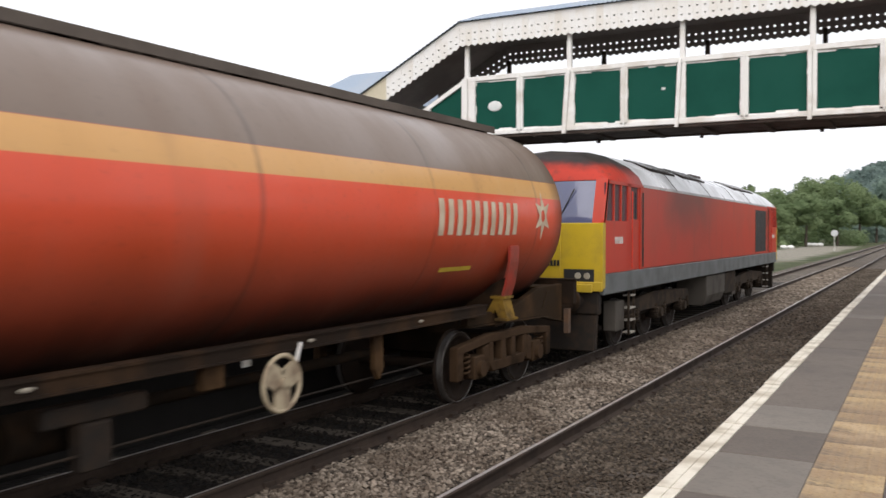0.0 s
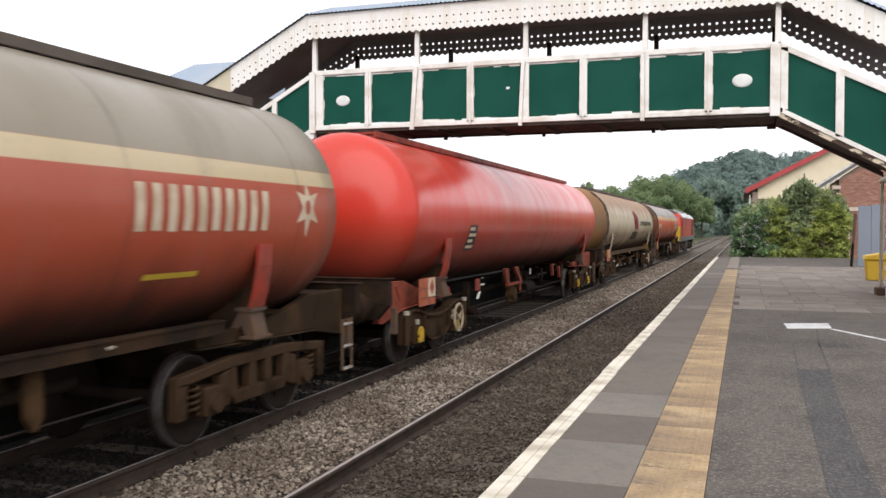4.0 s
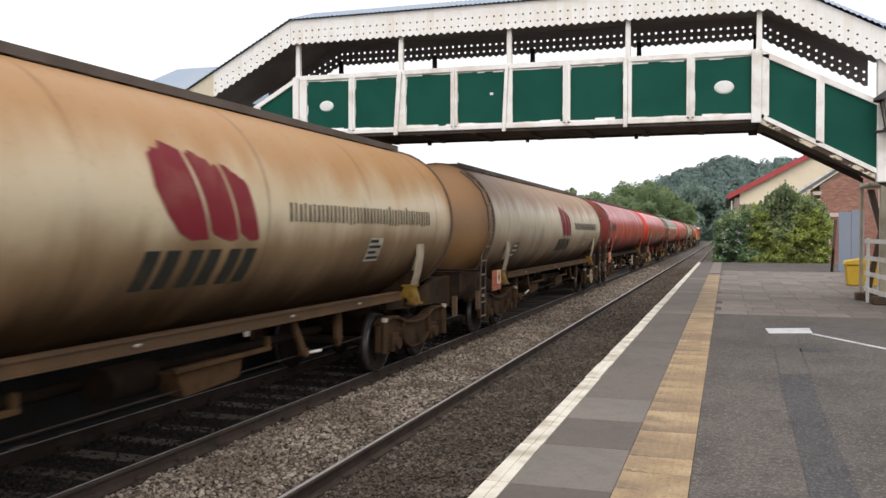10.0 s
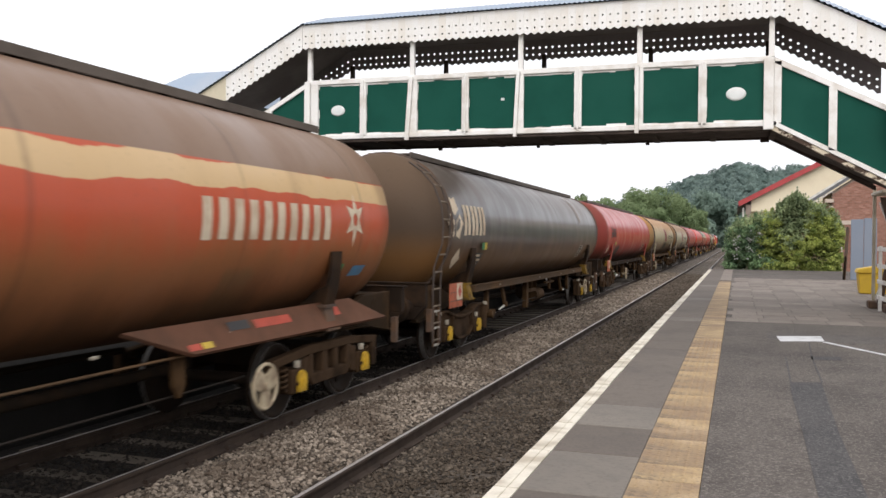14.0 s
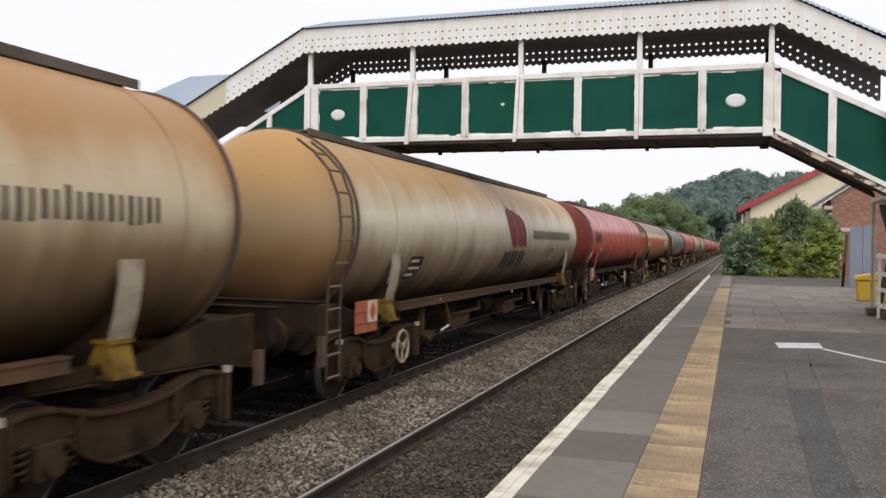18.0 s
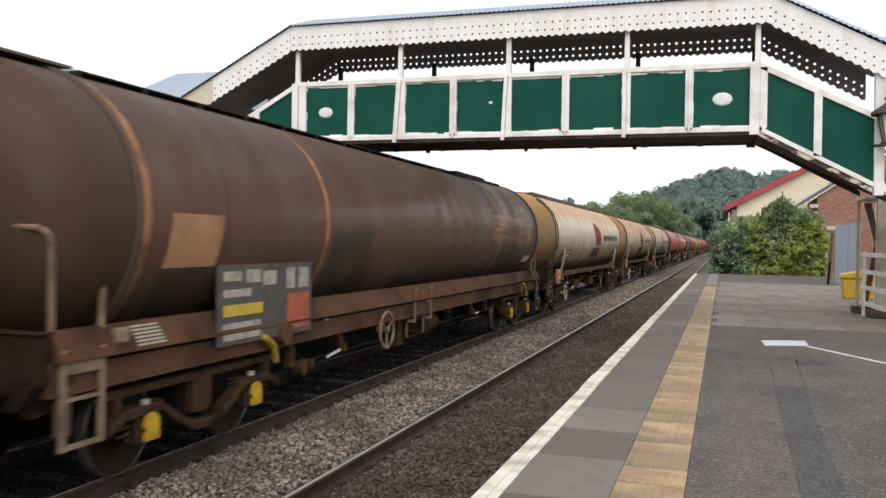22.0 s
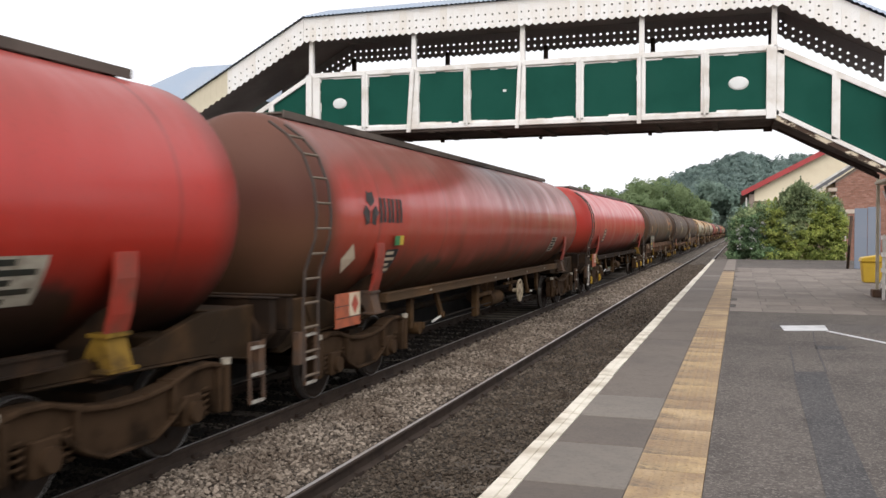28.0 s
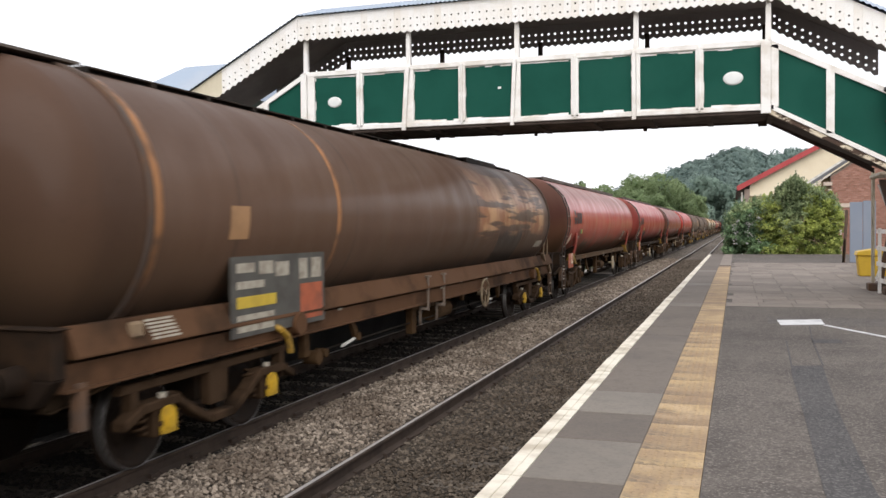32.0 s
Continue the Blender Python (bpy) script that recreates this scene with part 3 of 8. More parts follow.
for i in range(6):
    for j in range(6):
        tile.cyl((0.036 + i * 0.0666, -0.166 + j * 0.0666, 0), (0.036 + i * 0.0666, -0.166 + j * 0.0666, 0.005), 0.016, 6, 0, 0.009)
tile = tile.mesh("tactile_tile")
flat = Geo().box(-0.008, 0.41, -0.198, 0.198, -0.05, 0.002).mesh("tactile_tile_far", 0.004)
for i in range(100):
    y = -5.0 + i * 0.4
    if y < 34:
        part("tactile_tile", tile if 2 < y < 14 else flat, TACTILE, platform, "", pose(0.786, y, random.uniform(-0.002, 0.002)))
part("strip_end", Geo().box(0.78, 1.196, 34.9, 48.6, -0.03, 0.0), PAVING, platform)
slab = Geo().box(-0.292, 0.292, -0.415, 0.415, -0.04, 0.0).mesh("paving_slab", 0.004)
for j in range(24):
    slide = random.uniform(-0.02, 0.16)
    for i in range(12):
        part("paving_slab", slab, PAVING, platform, "", pose(1.5 + i * 0.597 + slide * (j % 2), 17.63 + j * 0.85, random.uniform(-0.006, 0.0), random.uniform(-0.3, 0.3), 0, random.uniform(-0.5, 0.5)))
part("side_surface", Geo().box(8.41, 16, 17.2, 48.6, -0.031, 0.0).box(1.2, 8.41, 37.6, 48.6, -0.031, 0.0), ASPHALT, platform)
part("slab_gap", Geo().box(1.2, 8.41, 17.2, 37.6, -0.06, -0.008), ASPHALT, platform)
part("painted_box", Geo().prism([(2.026, 14.04), (2.66, 14.27), (2.67, 15.02), (2.0, 14.77)], 0.0015, 0.005, "z"), LINE_WHITE, platform, "white painted bar on the asphalt")
part("painted_line", Geo().prism([(2.62, 14.15), (3.4, 12.55), (4.6, 10.6), (4.66, 10.7), (3.46, 12.62), (2.68, 14.2)], 0.001, 0.005, "z"), LINE_WHITE, platform, "thin white painted line")

# near-black colour paints in the dark behind and beneath the train
BACKDROP_DARK = worn("near_black_backdrop", (0.014, 0.012, 0.01), (0.009, 0.008, 0.007), 0.6, 1.2, 0.95)
scrap = thing("paper_scrap", "small scrap of white litter lying on the ballast", "litter", "", pose(-2.32, 4.83, -0.775))
part("paper", Geo().add([(0, 0, 0), (0.06, 0.01, 0.012), (0.07, 0.05, 0.0), (0.02, 0.06, 0.02), (0.0, 0.0, -0.004), (0.06, 0.01, 0.008), (0.07, 0.05, -0.004), (0.02, 0.06, 0.016)], [(0, 1, 2, 3), (7, 6, 5, 4), (0, 4, 5, 1), (1, 5, 6, 2), (2, 6, 7, 3), (3, 7, 4, 0)]), LINE_WHITE, scrap)

# opposite platform, mostly hidden by the train, with an added wall that blocks skylight
opposite = thing("platform_opposite", "low station platform on the far side of the tracks", "platform", kind="structure")
part("platform_body", Geo().box(-16, -6.3, -30, 44, -1.0, -0.02), BACKDROP_DARK, opposite)
part("skylight_blocker", Geo().box(-7.5, -7.2, -30, 44, -0.021, 2.7), BACKDROP_DARK, opposite)

# ---- footbridge ----
WHITE_PAINT = worn("flaking_white_paint", (0.83, 0.815, 0.78), (0.52, 0.45, 0.36), 0.5, 2.5, 0.6, 0.0, 0.25)
VALANCE = worn("white_valance_boards", (0.86, 0.85, 0.82), (0.72, 0.65, 0.54), 0.5, 0.7, 0.65, 0.0, 0.2, 0.5, 60.0, True)
VALANCE_CREAM = worn("cream_valance_boards", (0.66, 0.6, 0.45), (0.5, 0.42, 0.3), 0.4, 1.2, 0.65, 0.0, 0.2)
# the white valance boards again, greyed for the shade under the roof
VALANCE_SHADED = worn("shaded_white_boards", (0.4, 0.36, 0.36), (0.24, 0.21, 0.21), 0.5, 1.2, 0.7, 0.0, 0.2)
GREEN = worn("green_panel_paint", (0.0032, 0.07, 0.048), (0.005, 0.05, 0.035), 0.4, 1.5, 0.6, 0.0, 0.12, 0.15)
UNDER = worn("dark_brown_timber", (0.06, 0.042, 0.032), (0.03, 0.022, 0.018), 0.7, 3.0, 0.85, 0.0, 0.3)
ROOF_BLUE = worn("blue_grey_sheet_roof", (0.29, 0.36, 0.45), (0.4, 0.43, 0.47), 0.5, 0.8, 0.5, 0.0, 0.1)
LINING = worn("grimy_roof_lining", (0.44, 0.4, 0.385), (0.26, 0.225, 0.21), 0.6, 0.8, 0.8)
OVAL = worn("white_cast_plate", (0.72, 0.74, 0.72), (0.5, 0.55, 0.5), 0.3, 6.0, 0.45)

STALE_CREAM = worn("stale_cream_paint", (0.48, 0.43, 0.33), (0.3, 0.24, 0.17), 0.6, 3.0, 0.7)
SLATE_EARLY = worn("dull_slate", (0.15, 0.15, 0.16), (0.09, 0.09, 0.1), 0.6, 1.5, 0.7)


def peeling():
    n = Nodes("peeling_cream_on_timber", 0, 0.8, 0.3)
    flake = n.noise(2.6, 6, 0.7, n.scaled(1.0, 1.0, 1.8))
    col = n.mix(n.noise(9.0, 4), (0.1, 0.06, 0.04), (0.045, 0.032, 0.026))
    col = n.mix(n.band(flake, 0.47, 0.53), col, (0.66, 0.58, 0.44))
    n.bump(n.band(flake, 0.47, 0.53), 0.5, 0.004)
    return n.done(col)


PEELING = peeling()
bridge = thing("footbridge", "covered station footbridge with green panels and white scalloped valances", "footbridge")
DEPTH = 2.25
X1, X5 = -7.67, 1.965
POSTS = [X1, -5.235, -2.86, -0.465, X5]
STILES = [-6.363, -4.036, -1.669, 0.727]


def holed_board(w, zt, zb, slope, hole=True, point=0.045, r=0.015):
    """One upright valance board with a pointed foot and two round holes; its top follows the slope."""
    g = Geo()
    outer, n = [], 8
    if not hole:
        g.prism([(0, zt), (0, zb), (w / 2, zb - point + slope * w / 2), (w, zb + slope * w), (w, zt + slope * w)], 0, 0.022, "y")
        return g
    zs = [zt, zb + 0.33, zb + 0.17, zb + 0.02]
    g.prism([(0, zt), (0, zs[1]), (w, zs[1] + slope * w), (w, zt + slope * w)], 0, 0.022, "y")
    for k in (1, 2):
        zc = (zs[k] + zs[k + 1]) / 2 + slope * w / 2
        ring = [(w / 2 + r * math.cos(a), zc + r * math.sin(a)) for a in [math.pi / 4 + i * math.pi / 4 for i in range(8)]]
        box = [(w, zs[k] + slope * w), (w / 2, zs[k] + slope * w / 2), (0, zs[k]), (0, zc - slope * w / 2), (0, zs[k + 1]), (w / 2, zs[k + 1] + slope * w / 2), (w, zs[k + 1] + slope * w), (w, zc + slope * w / 2)]
        for i in range(8):
            j = (i + 1) % 8
            g.prism([box[i], box[j], ring[j], ring[i]], 0, 0.022, "y")
    g.prism([(0, zs[3]), (0, zb), (w / 2, zb - point + slope * w / 2), (w, zb + slope * w), (w, zs[3] + slope * w)], 0, 0.022, "y")
    return g


def valance(name, x0, x1, zt, zb, slope, y, material, parent, label="", step=0.152, hole=True, r=0.015):
    me = holed_board(step + (0.0 if r > 0.025 else -0.0012), 0.0, zb - zt, slope, hole, 0.045, r).mesh("valance_board", 0.0, True)
    v = part(name, Geo().box(x0, x0 + 0.02, y + 0.022, y + 0.03, zt - 0.1, zt - 0.05), material, parent, label)
    count = int(round((x1 - x0) / step))
    for i in range(count):
        x = x0 + i * step
        part("valance_board", me, material, v, "", pose(x, y + (random.uniform(0, 0.0012) if r < 0.025 else 0.0), zt + (x - x0) * slope))
    return v


for side, (yy, back) in enumerate(((BRIDGE_Y, False), (BRIDGE_Y + DEPTH, True))):
    # the far side's shade is in its colours: dark rails and panels, grey valance
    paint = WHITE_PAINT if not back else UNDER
    vp = VALANCE_SHADED if back else VALANCE
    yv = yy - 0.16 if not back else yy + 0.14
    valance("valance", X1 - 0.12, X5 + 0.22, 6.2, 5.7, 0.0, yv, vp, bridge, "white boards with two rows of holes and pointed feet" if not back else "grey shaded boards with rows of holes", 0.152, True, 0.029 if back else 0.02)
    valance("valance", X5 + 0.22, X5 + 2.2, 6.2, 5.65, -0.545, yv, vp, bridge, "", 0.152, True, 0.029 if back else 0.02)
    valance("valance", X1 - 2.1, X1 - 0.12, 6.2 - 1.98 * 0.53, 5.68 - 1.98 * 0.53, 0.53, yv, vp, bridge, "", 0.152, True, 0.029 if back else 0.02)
    # girder: top rail, bottom rail, uprights and panels
    level = Geo().box(X1 - 0.06, X5 + 0.06, yy - 0.06, yy + 0.05, 4.88, 4.985)
    level.box(X1, X5, yy - 0.022, yy + 0.03, 4.865, 4.88)
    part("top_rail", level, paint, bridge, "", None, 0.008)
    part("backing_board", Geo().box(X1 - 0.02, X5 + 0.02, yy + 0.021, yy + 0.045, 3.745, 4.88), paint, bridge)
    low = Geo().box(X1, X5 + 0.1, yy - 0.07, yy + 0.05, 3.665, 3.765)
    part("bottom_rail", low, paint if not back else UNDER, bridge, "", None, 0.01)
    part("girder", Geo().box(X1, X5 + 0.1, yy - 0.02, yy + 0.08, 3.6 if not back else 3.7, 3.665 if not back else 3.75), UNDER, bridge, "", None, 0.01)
    right = Geo()
    right.prism([(X5, 4.985), (X5 + 2.1, 4.985 - 1.08), (X5 + 2.1, 4.88 - 1.08), (X5, 4.87)], yy - 0.06, yy + 0.05, "y")
    part("stair_rail", right, paint, bridge)
    part("stair_string", Geo().prism([(X5, 3.79), (X5 + 2.1, 2.65), (X5 + 2.1, 2.56), (X5, 3.7)], yy - 0.07, yy + 0.05, "y"), paint, bridge)
    drop = 0.0 if back else 0.02
    part("stair_girder", Geo().prism([(X5, 3.78 - 4 * drop), (X5 + 2.0, 2.78 - 9 * drop), (X5 + 2.0, 2.69 - 9 * drop), (X5, 3.69 - 4 * drop)], yy - 0.04, yy + 0.08, "y"), UNDER if back else PEELING, bridge, "" if back else "beam with peeling cream paint")
    left = Geo().prism([(X1, 4.98), (X1 - 4.2, 4.98 - 4.2 * 0.56), (X1 - 4.2, 4.87 - 4.2 * 0.56), (X1, 4.87)], yy - 0.06, yy + 0.05, "y")
    part("stair_rail", left, paint, bridge)
    part("stair_string", Geo().prism([(X1, 3.76), (X1 - 4.2, 3.76 - 4.2 * 0.56), (X1 - 4.2, 3.4 - 4.2 * 0.56), (X1, 3.5)], yy - 0.07, yy + 0.05, "y"), paint, bridge)
    for i, x in enumerate(POSTS):
        post = Geo().prism([(x - 0.055, 4.95), (x + 0.055, 4.95), (x + 0.045, 5.75), (x - 0.045, 5.75)], yy - 0.045, yy + 0.045, "y")
        part("roof_post", post, paint, bridge, "", None, 0.006)
        up = Geo()
        lean = (0.0, 0.09, 0.06, 0.0, 0.0)[i]
        left, right = ((-0.1, 0.04), (-0.055, 0.04), (-0.075, 0.0), (-0.08, 0.0), (-0.135, 0.045))[i]
        up.prism([(x + left, 4.95), (x + right, 4.95), (x + right - lean, 3.6), (x + left - lean, 3.6)], yy - 0.11, yy - 0.06, "y")
        far = (0.22, 0.125, 0.075, 0.08, 0.18)[i]
        up.prism([(x + right, 4.88), (x + far, 4.88), (x + far, 3.72), (x + right - lean, 3.72)], yy - 0.06, yy - 0.02, "y")
        part("upright", up, paint, bridge, "", None, 0.008)
        if i < 4:
            mx = STILES[i]
            mid = Geo().box(mx - 0.075, mx + 0.075, yy - 0.07, yy - 0.02, 3.72, 4.88).box(mx - 0.02, mx + 0.02, yy - 0.1, yy - 0.06, 3.7, 4.94)
            part("stile", mid, paint, bridge, "", None, 0.006)
            for a, b in ((x + far - 0.02, mx - 0.05), (mx + 0.05, POSTS[i + 1] - 0.07)):
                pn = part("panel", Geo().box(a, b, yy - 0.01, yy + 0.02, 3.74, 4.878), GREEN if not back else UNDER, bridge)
                if not back:
                    rag = Geo()
                    xx = a
                    while xx < b - 0.12:
                        w = random.uniform(0.12, 0.4)
                        rag.box(xx, min(xx + w, b), yy - 0.018, yy - 0.011, 3.755, 3.765 + random.uniform(0.005, 0.05))
                        xx += w
                    for xe, sg in ((a, 1), (b, -1)):
                        zz = 3.78
                        while zz < 4.84:
                            h, d = random.uniform(0.05, 0.22), random.uniform(0.0, 0.04)
                            rag.box(min(xe, xe + sg * d), max(xe, xe + sg * d) + 0.001, yy - 0.0165, yy - 0.0108, zz, min(zz + h, 4.86))
                            zz += h
                    xx = a
                    while xx < b - 0.12:
                        w = random.uniform(0.1, 0.35)
                        rag.box(xx, min(xx + w, b), yy - 0.017, yy - 0.0109, 4.866 - random.uniform(0.0, 0.035), 4.874)
                        xx += w
                    part("paint_edge", rag, paint, pn)
    for k, (xa, xb) in enumerate(((X5 + 0.17, X5 + 1.02), (X5 + 1.11, X5 + 2.06))):
        part("stair_panel", Geo().prism([(xa, 4.915 - (xa - X5) * 0.525), (xb, 4.915 - (xb - X5) * 0.525), (xb, 3.79 - (xb - X5) * 0.545), (xa, 3.79 - (xa - X5) * 0.545)], yy - 0.01, yy + 0.02, "y"), GREEN if not back else UNDER, bridge)
    xm = X5 + 1.065
    part("stile", Geo().prism([(xm - 0.07, 4.9 - (xm - X5) * 0.515), (xm + 0.07, 4.88 - (xm - X5) * 0.515), (xm + 0.07, 3.72 - (xm - X5) * 0.515), (xm - 0.07, 3.74 - (xm - X5) * 0.515)], yy - 0.07, yy - 0.02, "y"), paint, bridge)
    part("stair_panel", Geo().prism([(X1 - 0.12, 4.83), (X1 - 4.1, 4.83 - 4 * 0.56), (X1 - 4.1, 3.75 - 4 * 0.56), (X1 - 0.12, 3.72)], yy - 0.01, yy + 0.02, "y"), GREEN if not back else UNDER, bridge)
    part("stile", Geo().box(X1 - 1.06, X1 - 0.94, yy - 0.07, yy - 0.02, 3.2, 4.38), paint, bridge)
for x, big in ((-6.985, 0.92), (1.338, 1.0)):
    o = Geo().lathe([(BRIDGE_Y - 0.035, 0.001), (BRIDGE_Y - 0.035, 0.13), (BRIDGE_Y - 0.03, 0.165), (BRIDGE_Y - 0.008, 0.18)], 28, "y", 0, 0)
    o.v = [(px * 1.02 * big + x, py, pz * 0.72 * big + 4.3) for px, py, pz in o.v]
    part("oval_plate", o, OVAL, bridge, "white cast oval plate")
part("badge", Geo().box(-3.27, -3.2, BRIDGE_Y - 0.02, BRIDGE_Y - 0.011, 4.37, 4.42), OVAL, bridge)
part("deck", Geo().box(X1, X5, BRIDGE_Y + 0.09, BRIDGE_Y + DEPTH - 0.09, 3.7, 3.76), UNDER, bridge)
for i in range(9):
    x = X1 + 0.3 + i * 1.17
    part("deck_beam", Geo().box(x, x + 0.12, BRIDGE_Y + 0.085, BRIDGE_Y + DEPTH - 0.085, 3.64, 3.695), UNDER, bridge)
drip = Geo()
for i in range(46):
    x = X1 + 0.2 + i * 0.2 + random.uniform(-0.05, 0.05)
    drip.box(x, x + random.uniform(0.03, 0.14), BRIDGE_Y + 0.0, BRIDGE_Y + 0.06, 3.58 + random.uniform(0, 0.04), 3.632)
tagged(part("flaking_paint", drip, UNDER, bridge), kind="stuff")
part("stair_deck", Geo().prism([(X5, 3.8), (X5 + 5.5, 3.8 - 5.5 * 0.5), (X5 + 5.5, 3.73 - 5.5 * 0.5), (X5, 3.73)], BRIDGE_Y + 0.09, BRIDGE_Y + DEPTH - 0.09, "y"), UNDER, bridge)
part("stair_deck", Geo().prism([(X1, 3.6), (X1 - 4.2, 3.6 - 4.2 * 0.56), (X1 - 4.2, 3.45 - 4.2 * 0.56), (X1, 3.45)], BRIDGE_Y + 0.09, BRIDGE_Y + DEPTH - 0.09, "y"), UNDER, bridge)


def roof(x0, x1, zt0, zt1, yr, material):
    """Two shallow sheet slopes with corrugations, and a dark lining below."""
    ya, yb, h = BRIDGE_Y - 0.24, BRIDGE_Y + DEPTH + 0.22, 0.46
    g, n = Geo(), max(2, int((x1 - x0) / 0.05))
    rows = []
    for i in range(n + 1):
        x = x0 + (x1 - x0) * i / n
        z = zt0 + (zt1 - zt0) * i / n + (0.012 if i % 2 else -0.012)
        rows += [(x, ya, z), (x, yr, z + h), (x, yb, z)]
    g.add(rows, [(3 * i, 3 * i + 3, 3 * i + 4, 3 * i + 1) for i in range(n)] + [(3 * i + 1, 3 * i + 4, 3 * i + 5, 3 * i + 2) for i in range(n)])
    r = part("roof_sheet", g, material, bridge, "blue-grey corrugated roof sheet")
    part("ceiling", Geo().add([(x0, ya + 0.1, zt0 - 0.03), (x1, ya + 0.1, zt1 - 0.03), (x1, yb - 0.1, zt1 - 0.03), (x0, yb - 0.1, zt0 - 0.03),
                               (x0, ya + 0.1, zt0 - 0.07), (x1, ya + 0.1, zt1 - 0.07), (x1, yb - 0.1, zt1 - 0.07), (x0, yb - 0.1, zt0 - 0.07)],
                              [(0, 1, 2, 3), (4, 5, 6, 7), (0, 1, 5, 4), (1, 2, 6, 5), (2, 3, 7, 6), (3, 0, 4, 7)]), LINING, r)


YR = BRIDGE_Y + DEPTH / 2
roof(X1 - 0.12, X5 + 0.22, 6.21, 6.21, YR, ROOF_BLUE)
roof(X5 + 0.22, X5 + 2.3, 6.21, 6.21 - 2.08 * 0.53, YR, ROOF_BLUE)
roof(X5 + 2.3, X5 + 6.0, 6.21 - 2.08 * 0.53, 5.02, YR, ROOF_BLUE)
roof(X1 - 4.2, X1 - 0.12, 6.21 - 4.08 * 0.53, 6.21, YR, ROOF_BLUE)
valance("cream_valance", X1 - 4.2, X1 - 2.1, 6.2 - 4.08 * 0.53, 5.68 - 4.08 * 0.53, 0.53, BRIDGE_Y - 0.16, VALANCE_CREAM, bridge, "plain cream boards", 0.152, False)
# roof of the far landing
landing = Geo()
landing.add([(-15.3, 19.9, 4.95), (-10.6, 19.9, 4.95), (-10.6, 23.2, 4.95), (-15.3, 23.2, 4.95), (-13.6, 21.5, 6.2), (-11.2, 21.5, 6.2)],
            [(0, 1, 5, 4), (1, 2, 5), (2, 3, 4, 5), (3, 0, 4), (0, 3, 2, 1)])
part("landing_roof", landing, ROOF_BLUE, bridge)
# trestle and landing post on the platform side
part("stair_leg", Geo().box(3.98, 4.15, BRIDGE_Y - 0.09, BRIDGE_Y + 0.09, 2.45, 4.75), WHITE_PAINT, bridge, "", None, 0.012)
part("brace", Geo().prism([(4.04, 2.75), (4.12, 2.75), (4.5, 2.05), (4.42, 2.05)], BRIDGE_Y - 0.06, BRIDGE_Y + 0.06, "y"), WHITE_PAINT, bridge)
part("trestle_post", Geo().box(4.53, 4.73, 20.6, 20.78, 0.16, 2.75), STALE_CREAM, bridge, "faded cream timber post", None, 0.012)
part("trestle_post", Geo().box(4.33, 4.4, 22.06, 22.14, 0.16, 2.75), STALE_CREAM, bridge, "", None, 0.008)
part("trestle_head", Geo().box(4.3, 4.8, 20.55, 22.2, 2.56, 2.63), STALE_CREAM, bridge, "", None, 0.012)
part("strut", Geo().prism([(4.38, 2.5), (4.52, 2.5), (4.72, 1.6), (4.62, 1.55)], 21.35, 21.45, "y"), RUST_BROWN, bridge)
part("strut", Geo().prism([(4.62, 1.62), (4.72, 1.62), (4.46, 0.16), (4.34, 0.16)], 21.35, 21.45, "y"), RUST_BROWN, bridge)
part("tie_rod", Geo().cyl((4.4, 21.6, 2.4), (4.68, 21.4, 1.5), 0.018, 6), WHITE_PAINT, bridge)
part("tie_rod", Geo().cyl((4.66, 21.4, 1.3), (4.36, 21.6, 0.3), 0.018, 6), WHITE_PAINT, bridge)
for x0, y0 in ((4.24, 21.8), (4.38, 20.45)):
    part("foot_block", Geo().box(x0, x0 + 0.5, y0, y0 + 0.42, 0, 0.17), RUST_BROWN, bridge, "", None, 0.02)
rails_thing = thing("stair_railing", "white flat-bar railing curving round the stair foot", "railing")
for z in (0.31, 0.65, 0.99, 1.355):
    pts = [(4.3, 21.1), (4.32, 20.2), (4.36, 19.2), (4.45, 18.15), (4.65, 17.5), (5.1, 17.0), (6.0, 16.8)]
    bar = Geo()
    v = []
    for x, y in pts:
        v += [(x, y, z - 0.045), (x, y, z + 0.045), (x + 0.02, y + 0.004, z + 0.045), (x + 0.02, y + 0.004, z - 0.045)]
    bar.add(v, [(4 * i + k, 4 * i + (k + 1) % 4, 4 * i + 4 + (k + 1) % 4, 4 * i + 4 + k) for i in range(len(pts) - 1) for k in range(4)] + [(0, 1, 2, 3)])
    part("bar", bar, WHITE_PAINT, rails_thing)
for x, y in ((4.3, 21.05), (4.45, 18.1), (5.95, 16.83)):
    part("post", Geo().box(x + 0.025, x + 0.09, y - 0.03, y + 0.04, 0, 1.42), WHITE_PAINT, rails_thing, "", None, 0.006)

# lantern on the stair post
IRON = worn("black_ironwork", (0.05, 0.045, 0.045), (0.09, 0.08, 0.075), 0.5, 6.0, 0.5)
LAMP_GLASS = worn("dusty_lantern_glass", (0.5, 0.49, 0.4), (0.35, 0.33, 0.26), 0.4, 4.0, 0.2)
lantern = thing("station_lantern", "old black station lantern with dusty glass on an iron bracket", "lantern", "", pose(4.2, 17.1, 3.36))
